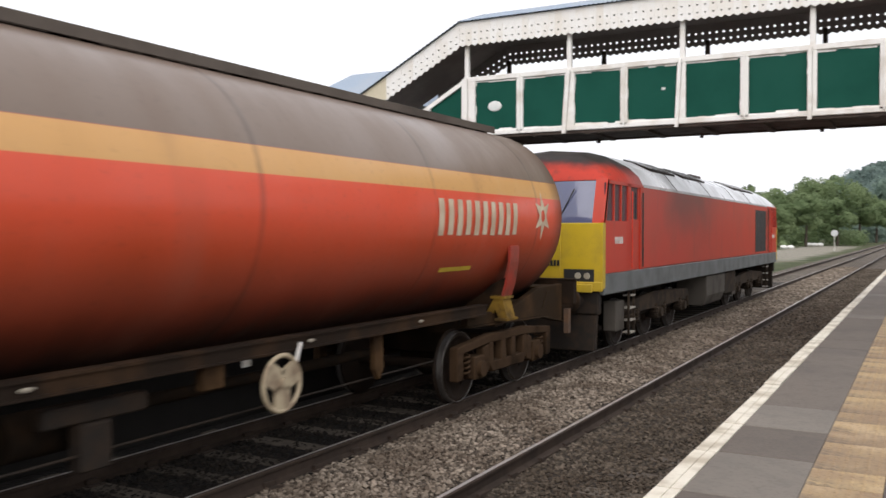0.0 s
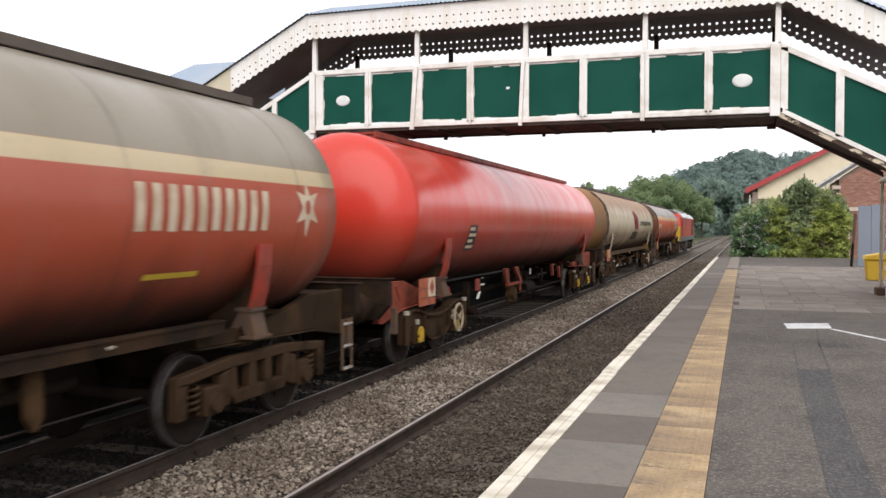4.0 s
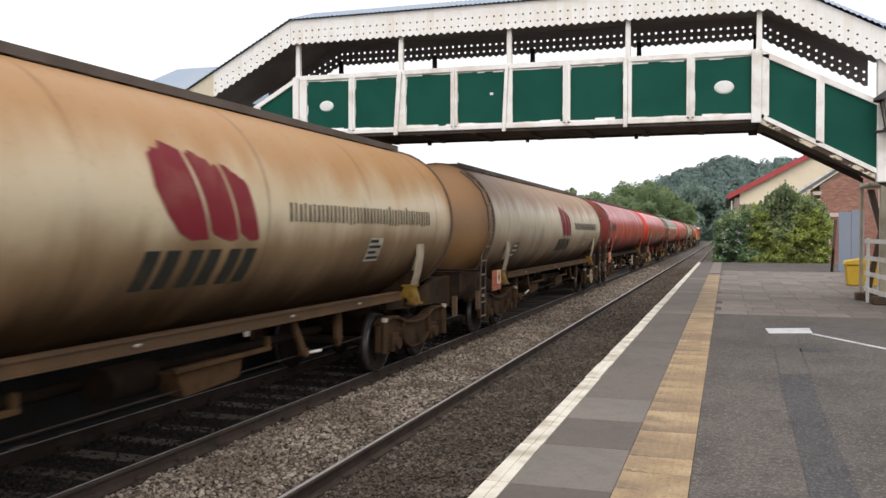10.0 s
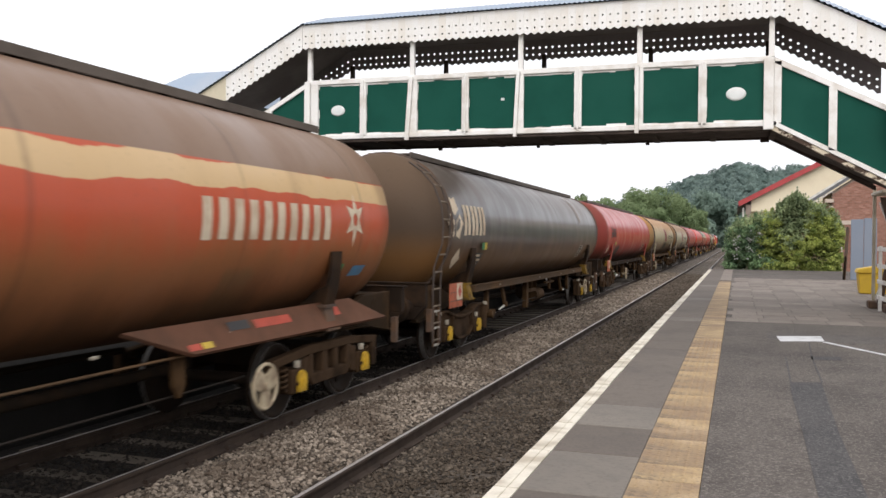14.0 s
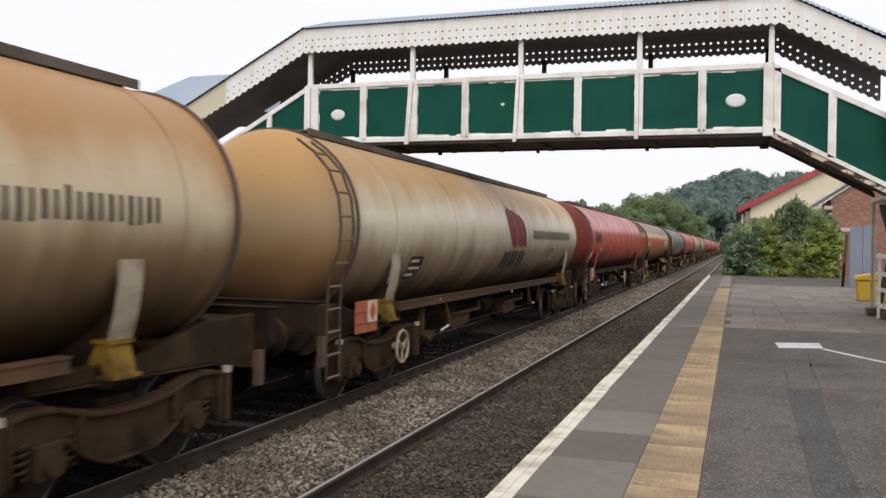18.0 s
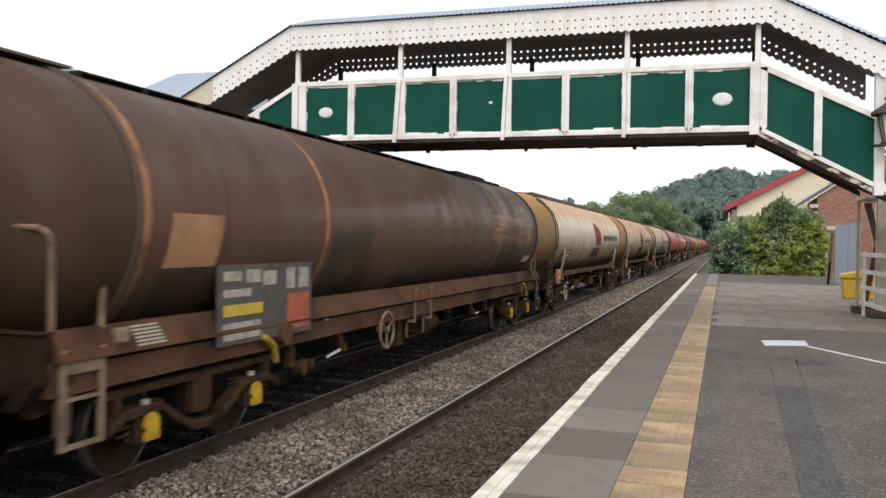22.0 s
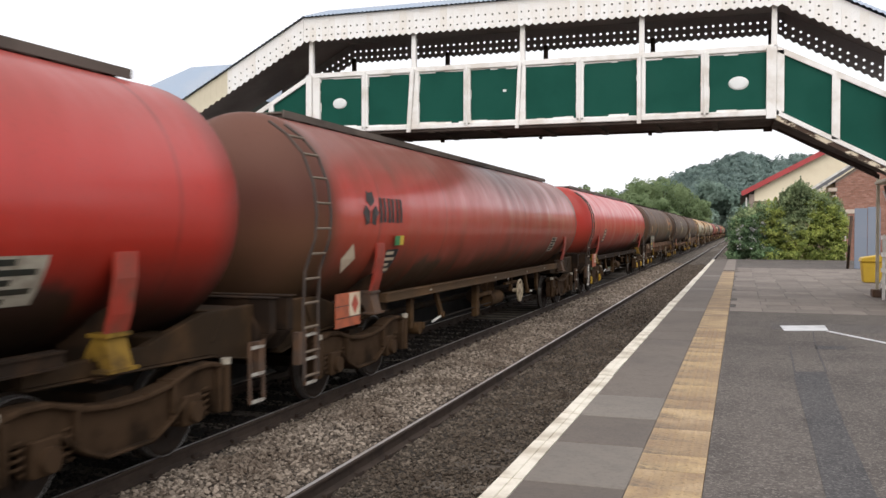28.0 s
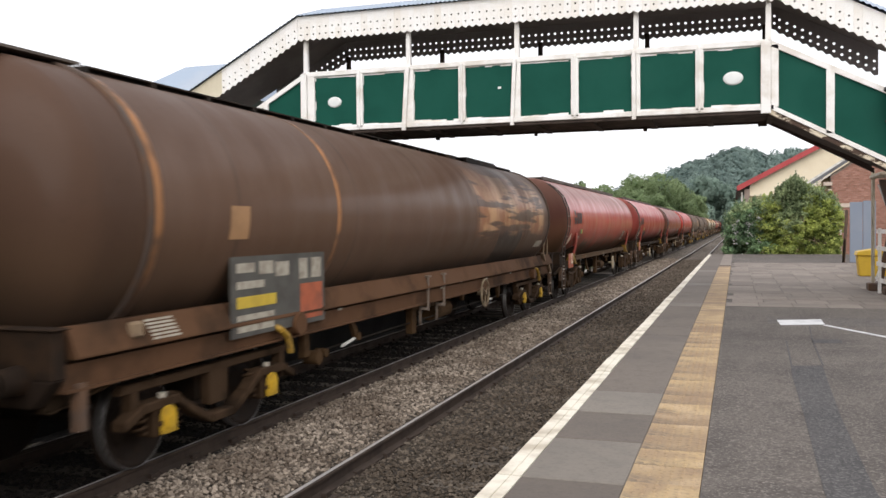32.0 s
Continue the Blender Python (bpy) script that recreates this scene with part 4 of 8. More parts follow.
for k in range(4):
    t0, t1 = radians(45 + 90 * k), radians(135 + 90 * k)
    a, b = (math.cos(t0), math.sin(t0)), (math.cos(t1), math.sin(t1))
    part("pane", Geo().add([(a[0] * 0.16, a[1] * 0.16, 0.02), (b[0] * 0.16, b[1] * 0.16, 0.02), (b[0] * 0.27, b[1] * 0.27, 0.5), (a[0] * 0.27, a[1] * 0.27, 0.5)], [(0, 1, 2, 3)]), LAMP_GLASS, lantern)
    part("glazing_bar", Geo().cyl((a[0] * 0.165, a[1] * 0.165, 0.0), (a[0] * 0.28, a[1] * 0.28, 0.52), 0.014, 6), IRON, lantern)
part("lantern_base", Geo().cyl((0, 0, -0.03), (0, 0, 0.02), 0.18, 12), IRON, lantern)
cap = Geo().lathe([(0.5, 0.34), (0.55, 0.34), (0.66, 0.18), (0.72, 0.1), (0.8, 0.13), (0.84, 0.06), (1.0, 0.05), (1.02, 0.09), (1.08, 0.09), (1.12, 0.03), (1.22, 0.02), (1.25, 0.001)], 16, "y")
part("lantern_cap", cap, IRON, lantern, "", pose(0, 0, 0, 90))
part("bracket", Geo().cyl((-0.25, 0.36, 0.0), (0.0, 0.0, -0.03), 0.025, 8), IRON, lantern)

# white boarded hut behind the stairs, with a notice
hut = thing("station_hut", "white boarded station hut behind the stairs", "hut")
for k in range(9):
    part("board", Geo().box(5.0 + k * 0.3, 5.296 + k * 0.3, 21.6, 21.66, 0.0, 3.1), WHITE_PAINT, hut)
part("wall", Geo().box(5.0, 9.0, 21.66, 24, 0, 3.1), WHITE_PAINT, hut)
part("hut_roof", Geo().box(4.9, 9.2, 21.4, 24.2, 3.1, 3.25), SLATE_EARLY, hut)
notice = thing("notice_board", "small red notice in a white frame on the hut", "notice", "", pose(5.04, 21.57, 1.5))
part("frame", Geo().box(0, 0.5, 0, 0.03, -0.14, 0.14), OVAL, notice)
part("face", Geo().box(0.03, 0.47, -0.006, 0.0, -0.11, 0.11), RED_MARK, notice)
for k in range(3):
    part("writing_bar", Geo().box(0.08, 0.4 - 0.06 * k, -0.01, -0.006, 0.05 - 0.05 * k, 0.065 - 0.05 * k), OVAL, notice)
teal = thing("waste_bin", "teal green waste bin beside the hut", "waste bin", "", pose(5.3, 21.2, 0))
TEAL = worn("teal_plastic", (0.02, 0.3, 0.3), (0.03, 0.2, 0.2), 0.4, 3.0, 0.45)
part("tub", Geo().cyl((0, 0, 0), (0, 0, 0.95), 0.22, 16, 0, 0.26), TEAL, teal)
part("lid", Geo().cyl((0, 0, 0.95), (0, 0, 1.08), 0.28, 16, 0, 0.2), TEAL, teal)

# ---- the train ----
R, CZ, HALF = 1.31, 2.41, 8.95  # tank radius, height of its middle, half length
CACHE = {}


def shared(key, make, bevel=0.0, weld=False):
    if key not in CACHE:
        CACHE[key] = make().mesh(key, bevel, weld)
    return CACHE[key]


def tank_geo(longer=0.0):
    dome = [(HALF - 0.52 * (1 - math.cos(a)), R * (1 - 0.0) * math.sin(a)) for a in [radians(v) for v in (0.5, 12, 25, 38, 50, 62, 74, 84, 90)]]
    half = [(y, r) for y, r in dome] + [(8.2, R), (6.0, R), (3.0, R)]
    prof = [(-y - longer, r) for y, r in half] + [(0, R)] + [(y, r) for y, r in reversed(half)]
    return Geo().lathe(prof, 64, "y", 0, CZ)


def band_geo(w=0.07, t=0.02):
    return Geo().lathe([(-w / 2, R - 0.005), (-w / 2, R + t), (w / 2, R + t), (w / 2, R - 0.005)], 48, "y", 0, CZ)


def on_tank(g, y0, y1, z0, z1, mat=0, lift=0.006, skew=0.0, side=1):
    """A rectangle laid on the tank's side: y along it, z0 and z1 as heights measured round the barrel from its middle line."""
    n = max(2, int(abs(z1 - z0) / 0.08) + 1)
    rr = R + lift
    v = []
    for i in range(n + 1):
        s = z0 + (z1 - z0) * i / n
        a = (s - CZ) / R
        for y in (y0, y1):
            v.append((side * rr * math.cos(a), y + skew * (s - z0), CZ + rr * math.sin(a)))
    g.add(v, [(2 * i, 2 * i + 1, 2 * i + 3, 2 * i + 2) for i in range(n)], mat, True)
    return g


def walkway_geo():
    g = Geo()
    for x in (-0.3, -0.1, 0.1, 0.3):
        g.box(x - 0.085, x + 0.085, -8.1, 8.0, 3.725, 3.75)
    g.box(-0.42, -0.4, -8.1, 8.0, 3.675, 3.77).box(0.4, 0.42, -8.1, 8.0, 3.675, 3.77)
    for i in range(21):
        y = -8.0 + i * 0.79
        g.box(-0.38, 0.38, y - 0.03, y + 0.03, 3.6, 3.725)
    return g


def low_walkway_geo():
    """Thin boards close over the barrel, with one raised grating."""
    g = Geo()
    for x in (-0.26, -0.09, 0.09, 0.26):
        g.box(x - 0.075, x + 0.075, -8.0, 8.1, 3.725, 3.742)
    for i in range(17):
        g.box(-0.34, 0.34, -8.0 + i - 0.03, -8.0 + i + 0.03, 3.66, 3.725)
    for k in range(12):
        g.box(-0.4, 0.4, 3.9 + k * 0.2, 3.98 + k * 0.2, 3.75, 3.775)
    return g.box(0.36, 0.4, 3.86, 6.3, 3.65, 3.75).box(-0.4, -0.36, 3.86, 6.3, 3.65, 3.75)


def hatch_geo():
    return Geo().lathe([(3.6, 0.3), (3.69, 0.3), (3.69, 0.33), (3.72, 0.33), (3.73, 0.2), (3.73, 0.001)], 20, "y")


def bracket_geo(side):
    """Saddle strap that hugs the barrel's side."""
    face = ((1.275, 2.02), (1.268, 1.8), (1.215, 1.5), (1.15, 1.3), (1.12, 1.31), (1.185, 1.51), (1.235, 1.8), (1.24, 2.02))
    g = Geo().prism([(side * p, q) for p, q in face], -0.14, 0.14, "y")
    return g.prism([(side * p, q) for p, q in ((1.2, 1.98), (1.235, 1.98), (1.235, 1.8), (1.185, 1.51), (1.13, 1.36), (1.09, 1.36), (1.1, 1.6))], 0.03, 0.06, "y")


def web_geo(side):
    """Plate that runs in from the strap under the barrel."""
    pts = ((1.2, 1.62), (1.14, 1.34), (1.06, 1.0), (0.55, 0.93), (0.55, 1.3), (0.95, 1.5))
    return Geo().prism([(side * p, q) for p, q in pts], -0.02, 0.02, "y").box(*sorted((side * 0.55, side * 1.05)), -0.12, 0.12, 0.93, 0.96)


def foot_geo(side):
    """Bracket below the strap: a cap plate over two spread legs, one outward and one in under the barrel."""
    legs = ((1.02, 1.31), (1.15, 1.31), (1.22, 1.05), (1.1, 1.05), (1.04, 1.16), (0.95, 1.03), (0.84, 1.01), (0.95, 1.18))
    g = Geo().prism([(side * p, q) for p, q in legs], -0.13, 0.13, "y")
    return g.box(*sorted((side * 0.98, side * 1.19)), -0.15, 0.15, 1.31, 1.345).box(*sorted((side * 1.06, side * 1.24)), -0.18, 0.18, 1.02, 1.05)


def end_frame_geo(end):
    """Plain side plates that deepen towards the wagon's end, flanged along their foot."""
    g = Geo()
    s = end
    for q in (-1, 1):
        g.prism([(s * 6.0, 1.12), (s * 7.4, 1.14), (s * 8.3, 1.36), (s * 9.28, 1.38), (s * 9.28, 0.79), (s * 9.15, 0.79), (s * 8.43, 0.93), (s * 7.4, 0.96), (s * 6.0, 1.0)], *sorted((q * 0.9, q * 1.0)), "x")
        a, b = sorted((q * 0.86, q * 1.05))
        g.prism([(s * 6.0, 0.98), (s * 7.4, 0.94), (s * 8.43, 0.91), (s * 9.28, 0.77), (s * 9.28, 0.79), (s * 8.43, 0.93), (s * 7.4, 0.96), (s * 6.0, 1.0)], a, b, "x")
        g.prism([(s * 8.62, 1.3), (s * 8.68, 1.3), (s * 8.5, 1.06), (s * 8.44, 1.06)], *sorted((q * 1.0, q * 1.02)), "x")
    g.box(-0.95, 0.95, s * 7.9 - 0.25, s * 7.9 + 0.25, 0.95, 1.2)
    g.box(-0.9, 0.9, *sorted((s * 8.6, s * 9.28)), 1.3, 1.36)
    return g


def headstock_geo(end):
    """End beam: a deep box with a lipped top and lower corner plates."""
    y0, y1 = sorted((end * 9.28, end * 9.42))
    g = Geo().box(-1.2, 1.2, y0, y1, 1.06, 1.44).box(-1.24, 1.24, y0 - 0.02, y1 + 0.02, 1.44, 1.46)
    return g.box(-0.5, 0.5, y0, y1, 0.84, 1.06).prism([(0.5, 1.06), (1.2, 1.06), (1.0, 0.84), (0.5, 0.84)], y0, y1, "y").prism([(-0.5, 1.06), (-1.2, 1.06), (-1.0, 0.84), (-0.5, 0.84)], y0, y1, "y")


def buffer_geo():
    return Geo().cyl((0, 0, 0), (0, 0.26, 0), 0.12, 16, 0, 0.1).cyl((0, 0.26, 0), (0, 0.42, 0), 0.07, 12).lathe([(0.42, 0.07), (0.42, 0.22), (0.45, 0.235), (0.47, 0.18), (0.475, 0.001)], 20, "y")


RUNG_DULL = worn("scuffed_rung", (0.2, 0.155, 0.11), (0.09, 0.06, 0.04), 0.7, 6.0, 0.7)
LADDER_PATH = [(1.2, 0.42), (1.2, 0.9), (1.2, 1.3), (1.22, 1.7), (1.36, 2.1), (1.38, 2.4), (1.34, 2.75), (1.2, 3.1), (0.98, 3.34), (0.75, 3.5)]


def ladder(parent, y, short=False):
    """Two bent tubes with single rungs between them, up the barrel's side or short and straight."""
    path = [(1.2, 0.42), (1.2, 1.3), (1.2, 2.95)] if short else LADDER_PATH
    g = Geo()
    for (xa, za), (xb, zb) in zip(path, path[1:]):
        g.cyl((xa, 0, za), (xb, 0, zb), 0.018, 6)
    lad = part("ladder", shared(f"ladder_{short}", lambda: g), LADDER_DARK, parent, "", pose(0, y - 0.19, 0))
    part("stile", shared(f"ladder_{short}", lambda: g), LADDER_DARK, lad, "", pose(0, 0.38, 0))
    for z in (0.46, 0.75, 1.04, 1.33, 1.62, 1.92, 2.22, 2.52, 2.82) + (() if short else (3.1, 3.32)):
        x = float(np.interp(z, [p[1] for p in path], [p[0] for p in path]))
        part("rung", shared("ladder_rung", lambda: Geo().cyl((0, 0, 0), (0, 0.38, 0), 0.017, 6)), RUNG_DULL, lad, "", pose(x, 0, z))


def foot_steps(parent, y, rung_mat):
    """Short hanging step ladder: dark stiles, paler treads."""
    g = Geo().box(1.185, 1.215, -0.0125, 0.0125, 0.36, 1.02)
    stile_mat = rung_mat if rung_mat is WHITE_DIRTY else RUST_BROWN
    lad = part("foot_ladder", shared("foot_stile", lambda: g), stile_mat, parent, "short step ladder with pale treads", pose(0, y - 0.1375, 0))
    part("stile", shared("foot_stile", lambda: g), stile_mat, lad, "", pose(0, 0.275, 0))
    for z in (0.375, 0.665, 0.95):
        part("tread", shared("foot_tread", lambda: Geo().box(1.18, 1.22, 0.008, 0.267, -0.014, 0.014)), rung_mat, lad, "", pose(0, 0, z))


def handwheel_geo(spokes=3, r=0.24, solid=False):
    """Brake wheel, standing in the plane of the wagon's side."""
    g = Geo()
    n = 28
    v = []
    for i in range(n):
        t = 2 * math.pi * i / n
        for k in range(6):
            u = 2 * math.pi * k / 6
            rr = r + 0.022 * math.cos(u)
            v.append((0.022 * math.sin(u), rr * math.cos(t), rr * math.sin(t)))
    g.add(v, [(6 * i + k, 6 * i + (k + 1) % 6, 6 * ((i + 1) % n) + (k + 1) % 6, 6 * ((i + 1) % n) + k) for i in range(n) for k in range(6)], 0, True)
    for i in range(spokes):
        t = 2 * math.pi * i / spokes + 0.5
        w = 0.016 if not solid else 0.1
        c, s = math.cos(t), math.sin(t)
        g.add([(x, c * q - s * p, s * q + c * p) for x in (-0.012, 0.012) for q, p in ((0.03, -w), (r, -w), (r, w), (0.03, w))],
              [(0, 1, 2, 3), (7, 6, 5, 4), (0, 4, 5, 1), (1, 5, 6, 2), (2, 6, 7, 3), (3, 7, 4, 0)])
    return g.cyl((-0.16, 0, 0), (0.03, 0, 0), 0.045, 10)


def wheelset_geo():
    g = Geo().cyl((-1.02, 0, 0), (1.02, 0, 0), 0.075, 14)
    for s in (-1, 1):
        g.lathe([(s * 0.69, 0.09), (s * 0.69, 0.46), (s * 0.695, 0.485), (s * 0.72, 0.475), (s * 0.73, 0.46), (s * 0.815, 0.455), (s * 0.815, 0.39), (s * 0.775, 0.37), (s * 0.765, 0.17), (s * 0.83, 0.15), (s * 0.83, 0.09)], 32, "x")
        g.lathe([(s * 0.815, 0.444), (s * 0.8175, 0.446), (s * 0.8175, 0.453), (s * 0.8, 0.4565), (s * 0.735, 0.4615)], 40, "x", 0, 0, 1)
    for k in range(4):
        t = k * math.pi / 2
        g.cyl((0.775, 0.27 * math.cos(t), 0.27 * math.sin(t)), (0.785, 0.27 * math.cos(t), 0.27 * math.sin(t)), 0.03, 8)
    return g


def cast_frame_geo(side):
    """Swan-backed cast side frame with belly and raised ends."""
    top = [(-1.5, 0.82), (-1.35, 0.87), (-1.2, 0.9), (-0.9, 0.89), (-0.55, 0.79), (-0.2, 0.75), (0.2, 0.75), (0.55, 0.79), (0.9, 0.89), (1.2, 0.9), (1.35, 0.87), (1.5, 0.82)]
    bot = [(1.5, 0.36), (1.34, 0.36), (1.3, 0.6), (0.8, 0.58), (0.58, 0.42), (0.3, 0.3), (-0.3, 0.3), (-0.58, 0.42), (-0.8, 0.58), (-1.3, 0.6), (-1.34, 0.36), (-1.5, 0.36)]
    a, b = sorted((side * 0.98, side * 1.08))
    g = Geo().prism(top + bot, a, b, "x")
    c, d = sorted((side * 0.95, side * 1.15))
    for (ya, za), (yb, zb) in zip(top, top[1:]):
        g.prism([(ya, za), (yb, zb), (yb, zb - 0.05), (ya, za - 0.05)], c, d, "x")
    belly = bot[3:9]
    for (ya, za), (yb, zb) in zip(belly, belly[1:]):
        g.prism([(ya, za), (yb, zb), (yb, zb + 0.035), (ya, za + 0.035)], c, d, "x")
    for y in (-1.36, -0.62, 0.62, 1.36):
        g.box(c, d, y - 0.03, y + 0.03, 0.5 if abs(y) < 1 else 0.36, 0.82)
    return g


def swan_frame_geo(side):
    """Older bogie side: a straight top bar, a wavy lower bar that dips between the axles, and stays."""
    c, d = sorted((side * 0.98, side * 1.1))
    g = Geo().prism([(-1.42, 0.86), (1.42, 0.86), (1.5, 0.78), (-1.5, 0.78)], c, d, "x")
    wave = [(-1.5, 0.56), (-1.25, 0.67), (-0.75, 0.68), (-0.45, 0.5), (-0.2, 0.38), (0.2, 0.38), (0.45, 0.5), (0.75, 0.68), (1.25, 0.67), (1.5, 0.56)]
    e, f = sorted((side * 1.0, side * 1.16))
    for (ya, za), (yb, zb) in zip(wave, wave[1:]):
        g.prism([(ya, za), (yb, zb), (yb, zb - 0.09), (ya, za - 0.09)], e, f, "x")
    g.box(c, d, -0.16, 0.16, 0.45, 0.8)
    for y in (-1.3, 1.3):
        g.box(c, d, y - 0.05, y + 0.05, 0.5, 0.8)
    return g


def plate_frame_geo(side):
    """Fabricated side frame: bars and stays that leave openings between them."""
    a, b = sorted((side * 0.98, side * 1.1))
    g = Geo()
    g.prism([(-1.5, 0.78), (-0.6, 0.86), (0.6, 0.86), (1.5, 0.78), (1.5, 0.68), (0.6, 0.75), (-0.6, 0.75), (-1.5, 0.68)], a, b, "x")
    g.prism([(-0.62, 0.5), (0.62, 0.5), (0.5, 0.36), (-0.5, 0.36)], a, b, "x")
    for y in (-0.55, -0.16, 0.16, 0.55):
        g.prism([(y - 0.06, 0.76), (y + 0.06, 0.76), (y + 0.08, 0.48), (y - 0.08, 0.48)], a, b, "x")
    for y in (-1.42, 1.42):
        g.box(a, b, y - 0.08, y + 0.08, 0.36, 0.72)
    for s in (-1, 1):
        g.prism([(s * 0.6, 0.52), (s * 0.6, 0.4), (s * 0.78, 0.36), (s * 0.78, 0.7), (s * 0.62, 0.74)], a, b, "x")
    return g


def axlebox_geo(side):
    x = side * 1.02
    g = Geo().box(x - 0.1, x + 0.1, -0.14, 0.14, 0.33, 0.62)
    g.cyl((x, 0, 0.46), (x + side * 0.16, 0, 0.46), 0.1, 14)
    return g


def spring_geo(side):
    x = side * 1.03
    v, n, k = [], 36, 5
    for i in range(n + 1):
        t = 2 * math.pi * 4.5 * i / n
        for j in range(k):
            u = 2 * math.pi * j / k
            rr = 0.062 + 0.018 * math.cos(u)
            v.append((x + rr * math.cos(t), rr * math.sin(t), 0.38 + 0.29 * i / n + 0.018 * math.sin(u)))
    f = [(i * k + j, i * k + (j + 1) % k, (i + 1) * k + (j + 1) % k, (i + 1) * k + j) for i in range(n) for j in range(k)]
    return Geo().add(v, f + [tuple(range(k)), tuple(range(n * k, n * k + k))], 0, True)


WHEELS = {}


def axle_cap_geo():
    """Cover with a rounded top and a raised boss."""
    arch = [(0.095 * math.cos(radians(t)), 0.5 + 0.11 * math.sin(radians(t))) for t in range(0, 181, 20)]
    return Geo().prism([(0.095, 0.36)] + arch + [(-0.095, 0.36)], 1.15, 1.19, "x").cyl((1.19, 0, 0.46), (1.205, 0, 0.46), 0.06, 12)


def bogie(parent, y, kind, frame_mat, yellow):
    core = Geo().box(-0.98, 0.98, -0.22, 0.22, 0.5, 0.82).cyl((0, 0, 0.8), (0, 0, 1.0), 0.3, 16)
    core.box(-0.6, 0.6, -0.1, 0.1, 0.35, 0.5)
    b = part("bogie", shared("bogie_bolster", lambda: core, 0.015), UNDERGEAR, parent, "", pose(0, y, 0))
    for side in (-1, 1):
        make = {"cast": cast_frame_geo, "plate": plate_frame_geo, "swan": swan_frame_geo}[kind]
        part("side_frame", shared(f"side_frame_{kind}_{side}", lambda: make(side), 0.012), frame_mat, b)
        for ay in (-0.93, 0.93):
            part("axlebox", shared(f"axlebox_{side}", lambda: axlebox_geo(side), 0.012), frame_mat, b, "", pose(0, ay, 0))
            if yellow and side > 0:
                part("axle_cap", shared("axle_cap", axle_cap_geo), AXLE_YELLOW, b, "yellow axle cap", pose(0, ay, 0))
                part("spring_cap", shared("spring_cap", lambda: Geo().cyl((1.1, 0, 0.64), (1.1, 0, 0.72), 0.04, 12)), LETTER_DULL, b, "pale spring cap", pose(0, ay, 0))
            for dy in (-0.25, 0.25):
                part("spring", shared(f"spring_{side}", lambda: spring_geo(side)), frame_mat, b, "", pose(0, ay + dy, 0))
        for y in (-1.47, 1.47) if kind == "cast" else ():
            damper = part("damper", shared(f"damper_{side}", lambda: Geo().cyl((side * 1.13, 0, 0.36), (side * 1.13, 0, 0.84), 0.045, 10), 0.0), frame_mat, b, "", pose(0, y, 0))
            part("damper_cap", shared(f"damper_cap_{side}", lambda: Geo().cyl((side * 1.13, 0, 0.84), (side * 1.13, 0, 0.9), 0.05, 10)), LETTER_DULL, damper, "pale cap")
    for ay in (-0.93, 0.93):
        w = part("wheelset", shared("wheelset", wheelset_geo), [WHEEL_STEEL, TREAD], b, "", pose(0, ay, 0.46))
        WHEELS.setdefault(round(ay, 2), []).append(w)
    return b


def hazard_board(parent, y, z, x=1.26):
    plate = Geo().box(-0.012, 0, -0.37, 0.37, -0.22, 0.22, 0)
    plate.box(0, 0.003, -0.36, 0.36, -0.105, -0.093, 1).box(0, 0.003, -0.36, 0.02, 0.05, 0.06, 1)
    p = part("hazard_plate", shared("hazard_plate", lambda: plate), [ORANGE_BOARD, BLACK_PLATE], parent, "orange hazard plate with black lines", pose(x, y, z))
    part("placard", shared("placard", lambda: Geo().box(0, 0.004, 0.03, 0.36, -0.09, 0.21)), LETTER_WHITE, p, "faded white placard")
    mark = Geo().prism([(0.195, 0.19), (0.3, 0.06), (0.195, -0.07), (0.09, 0.06)], 0.004, 0.007, "x")
    part("diamond", shared("diamond", lambda: mark), RED_MARK, p, "faded red diamond")


def data_panel(parent, y, z, w, h, ground_mat, bar_mat, label, rows=4):
    ground_mat = LETTER_DULL if ground_mat is LETTER_WHITE else ground_mat
    g = on_tank(Geo(), -w / 2, w / 2, z - h / 2, z + h / 2, 0, 0.006, 0.05)
    for k in range(rows):
        zz = z + h / 2 - (k + 0.6) * h / (rows + 0.3)
        on_tank(g, -w * 0.42, -w * 0.42 + w * (0.84 if k % 2 else 0.6), zz - h * 0.06, zz + h * 0.06, 1, 0.01, 0.05)
    part("data_panel", g, [ground_mat, bar_mat], parent, label, pose(0, y, 0))


def letter_bars(parent, y0, y1, z, h, count, material, label, jag=0.0, lean=0.0):
    """Painted lettering, as plain upright bars, two to a letter."""
    g, rng = Geo(), random.Random(count)
    step = (y1 - y0) / count
    for i in range(count):
        a = y0 + i * step
        up = h * (0.5 + rng.choice((0.0, 0.0, 0.2, -0.05)) * jag)
        low = -h * 0.5 - (0.12 * h if jag and rng.random() < 0.15 else 0)
        on_tank(g, a + step * 0.08, a + step * (0.4 if count < 4 else 0.36 if count < 12 else 0.3), z + low, z + up, 0, 0.007, lean)
        on_tank(g, a + step * (0.54 if count < 4 else 0.58), a + step * (0.86 if count < 12 else 0.76), z + low * 0.96, z + h * 0.5, 0, 0.007, lean)
    part("lettering", g, material, parent, label)


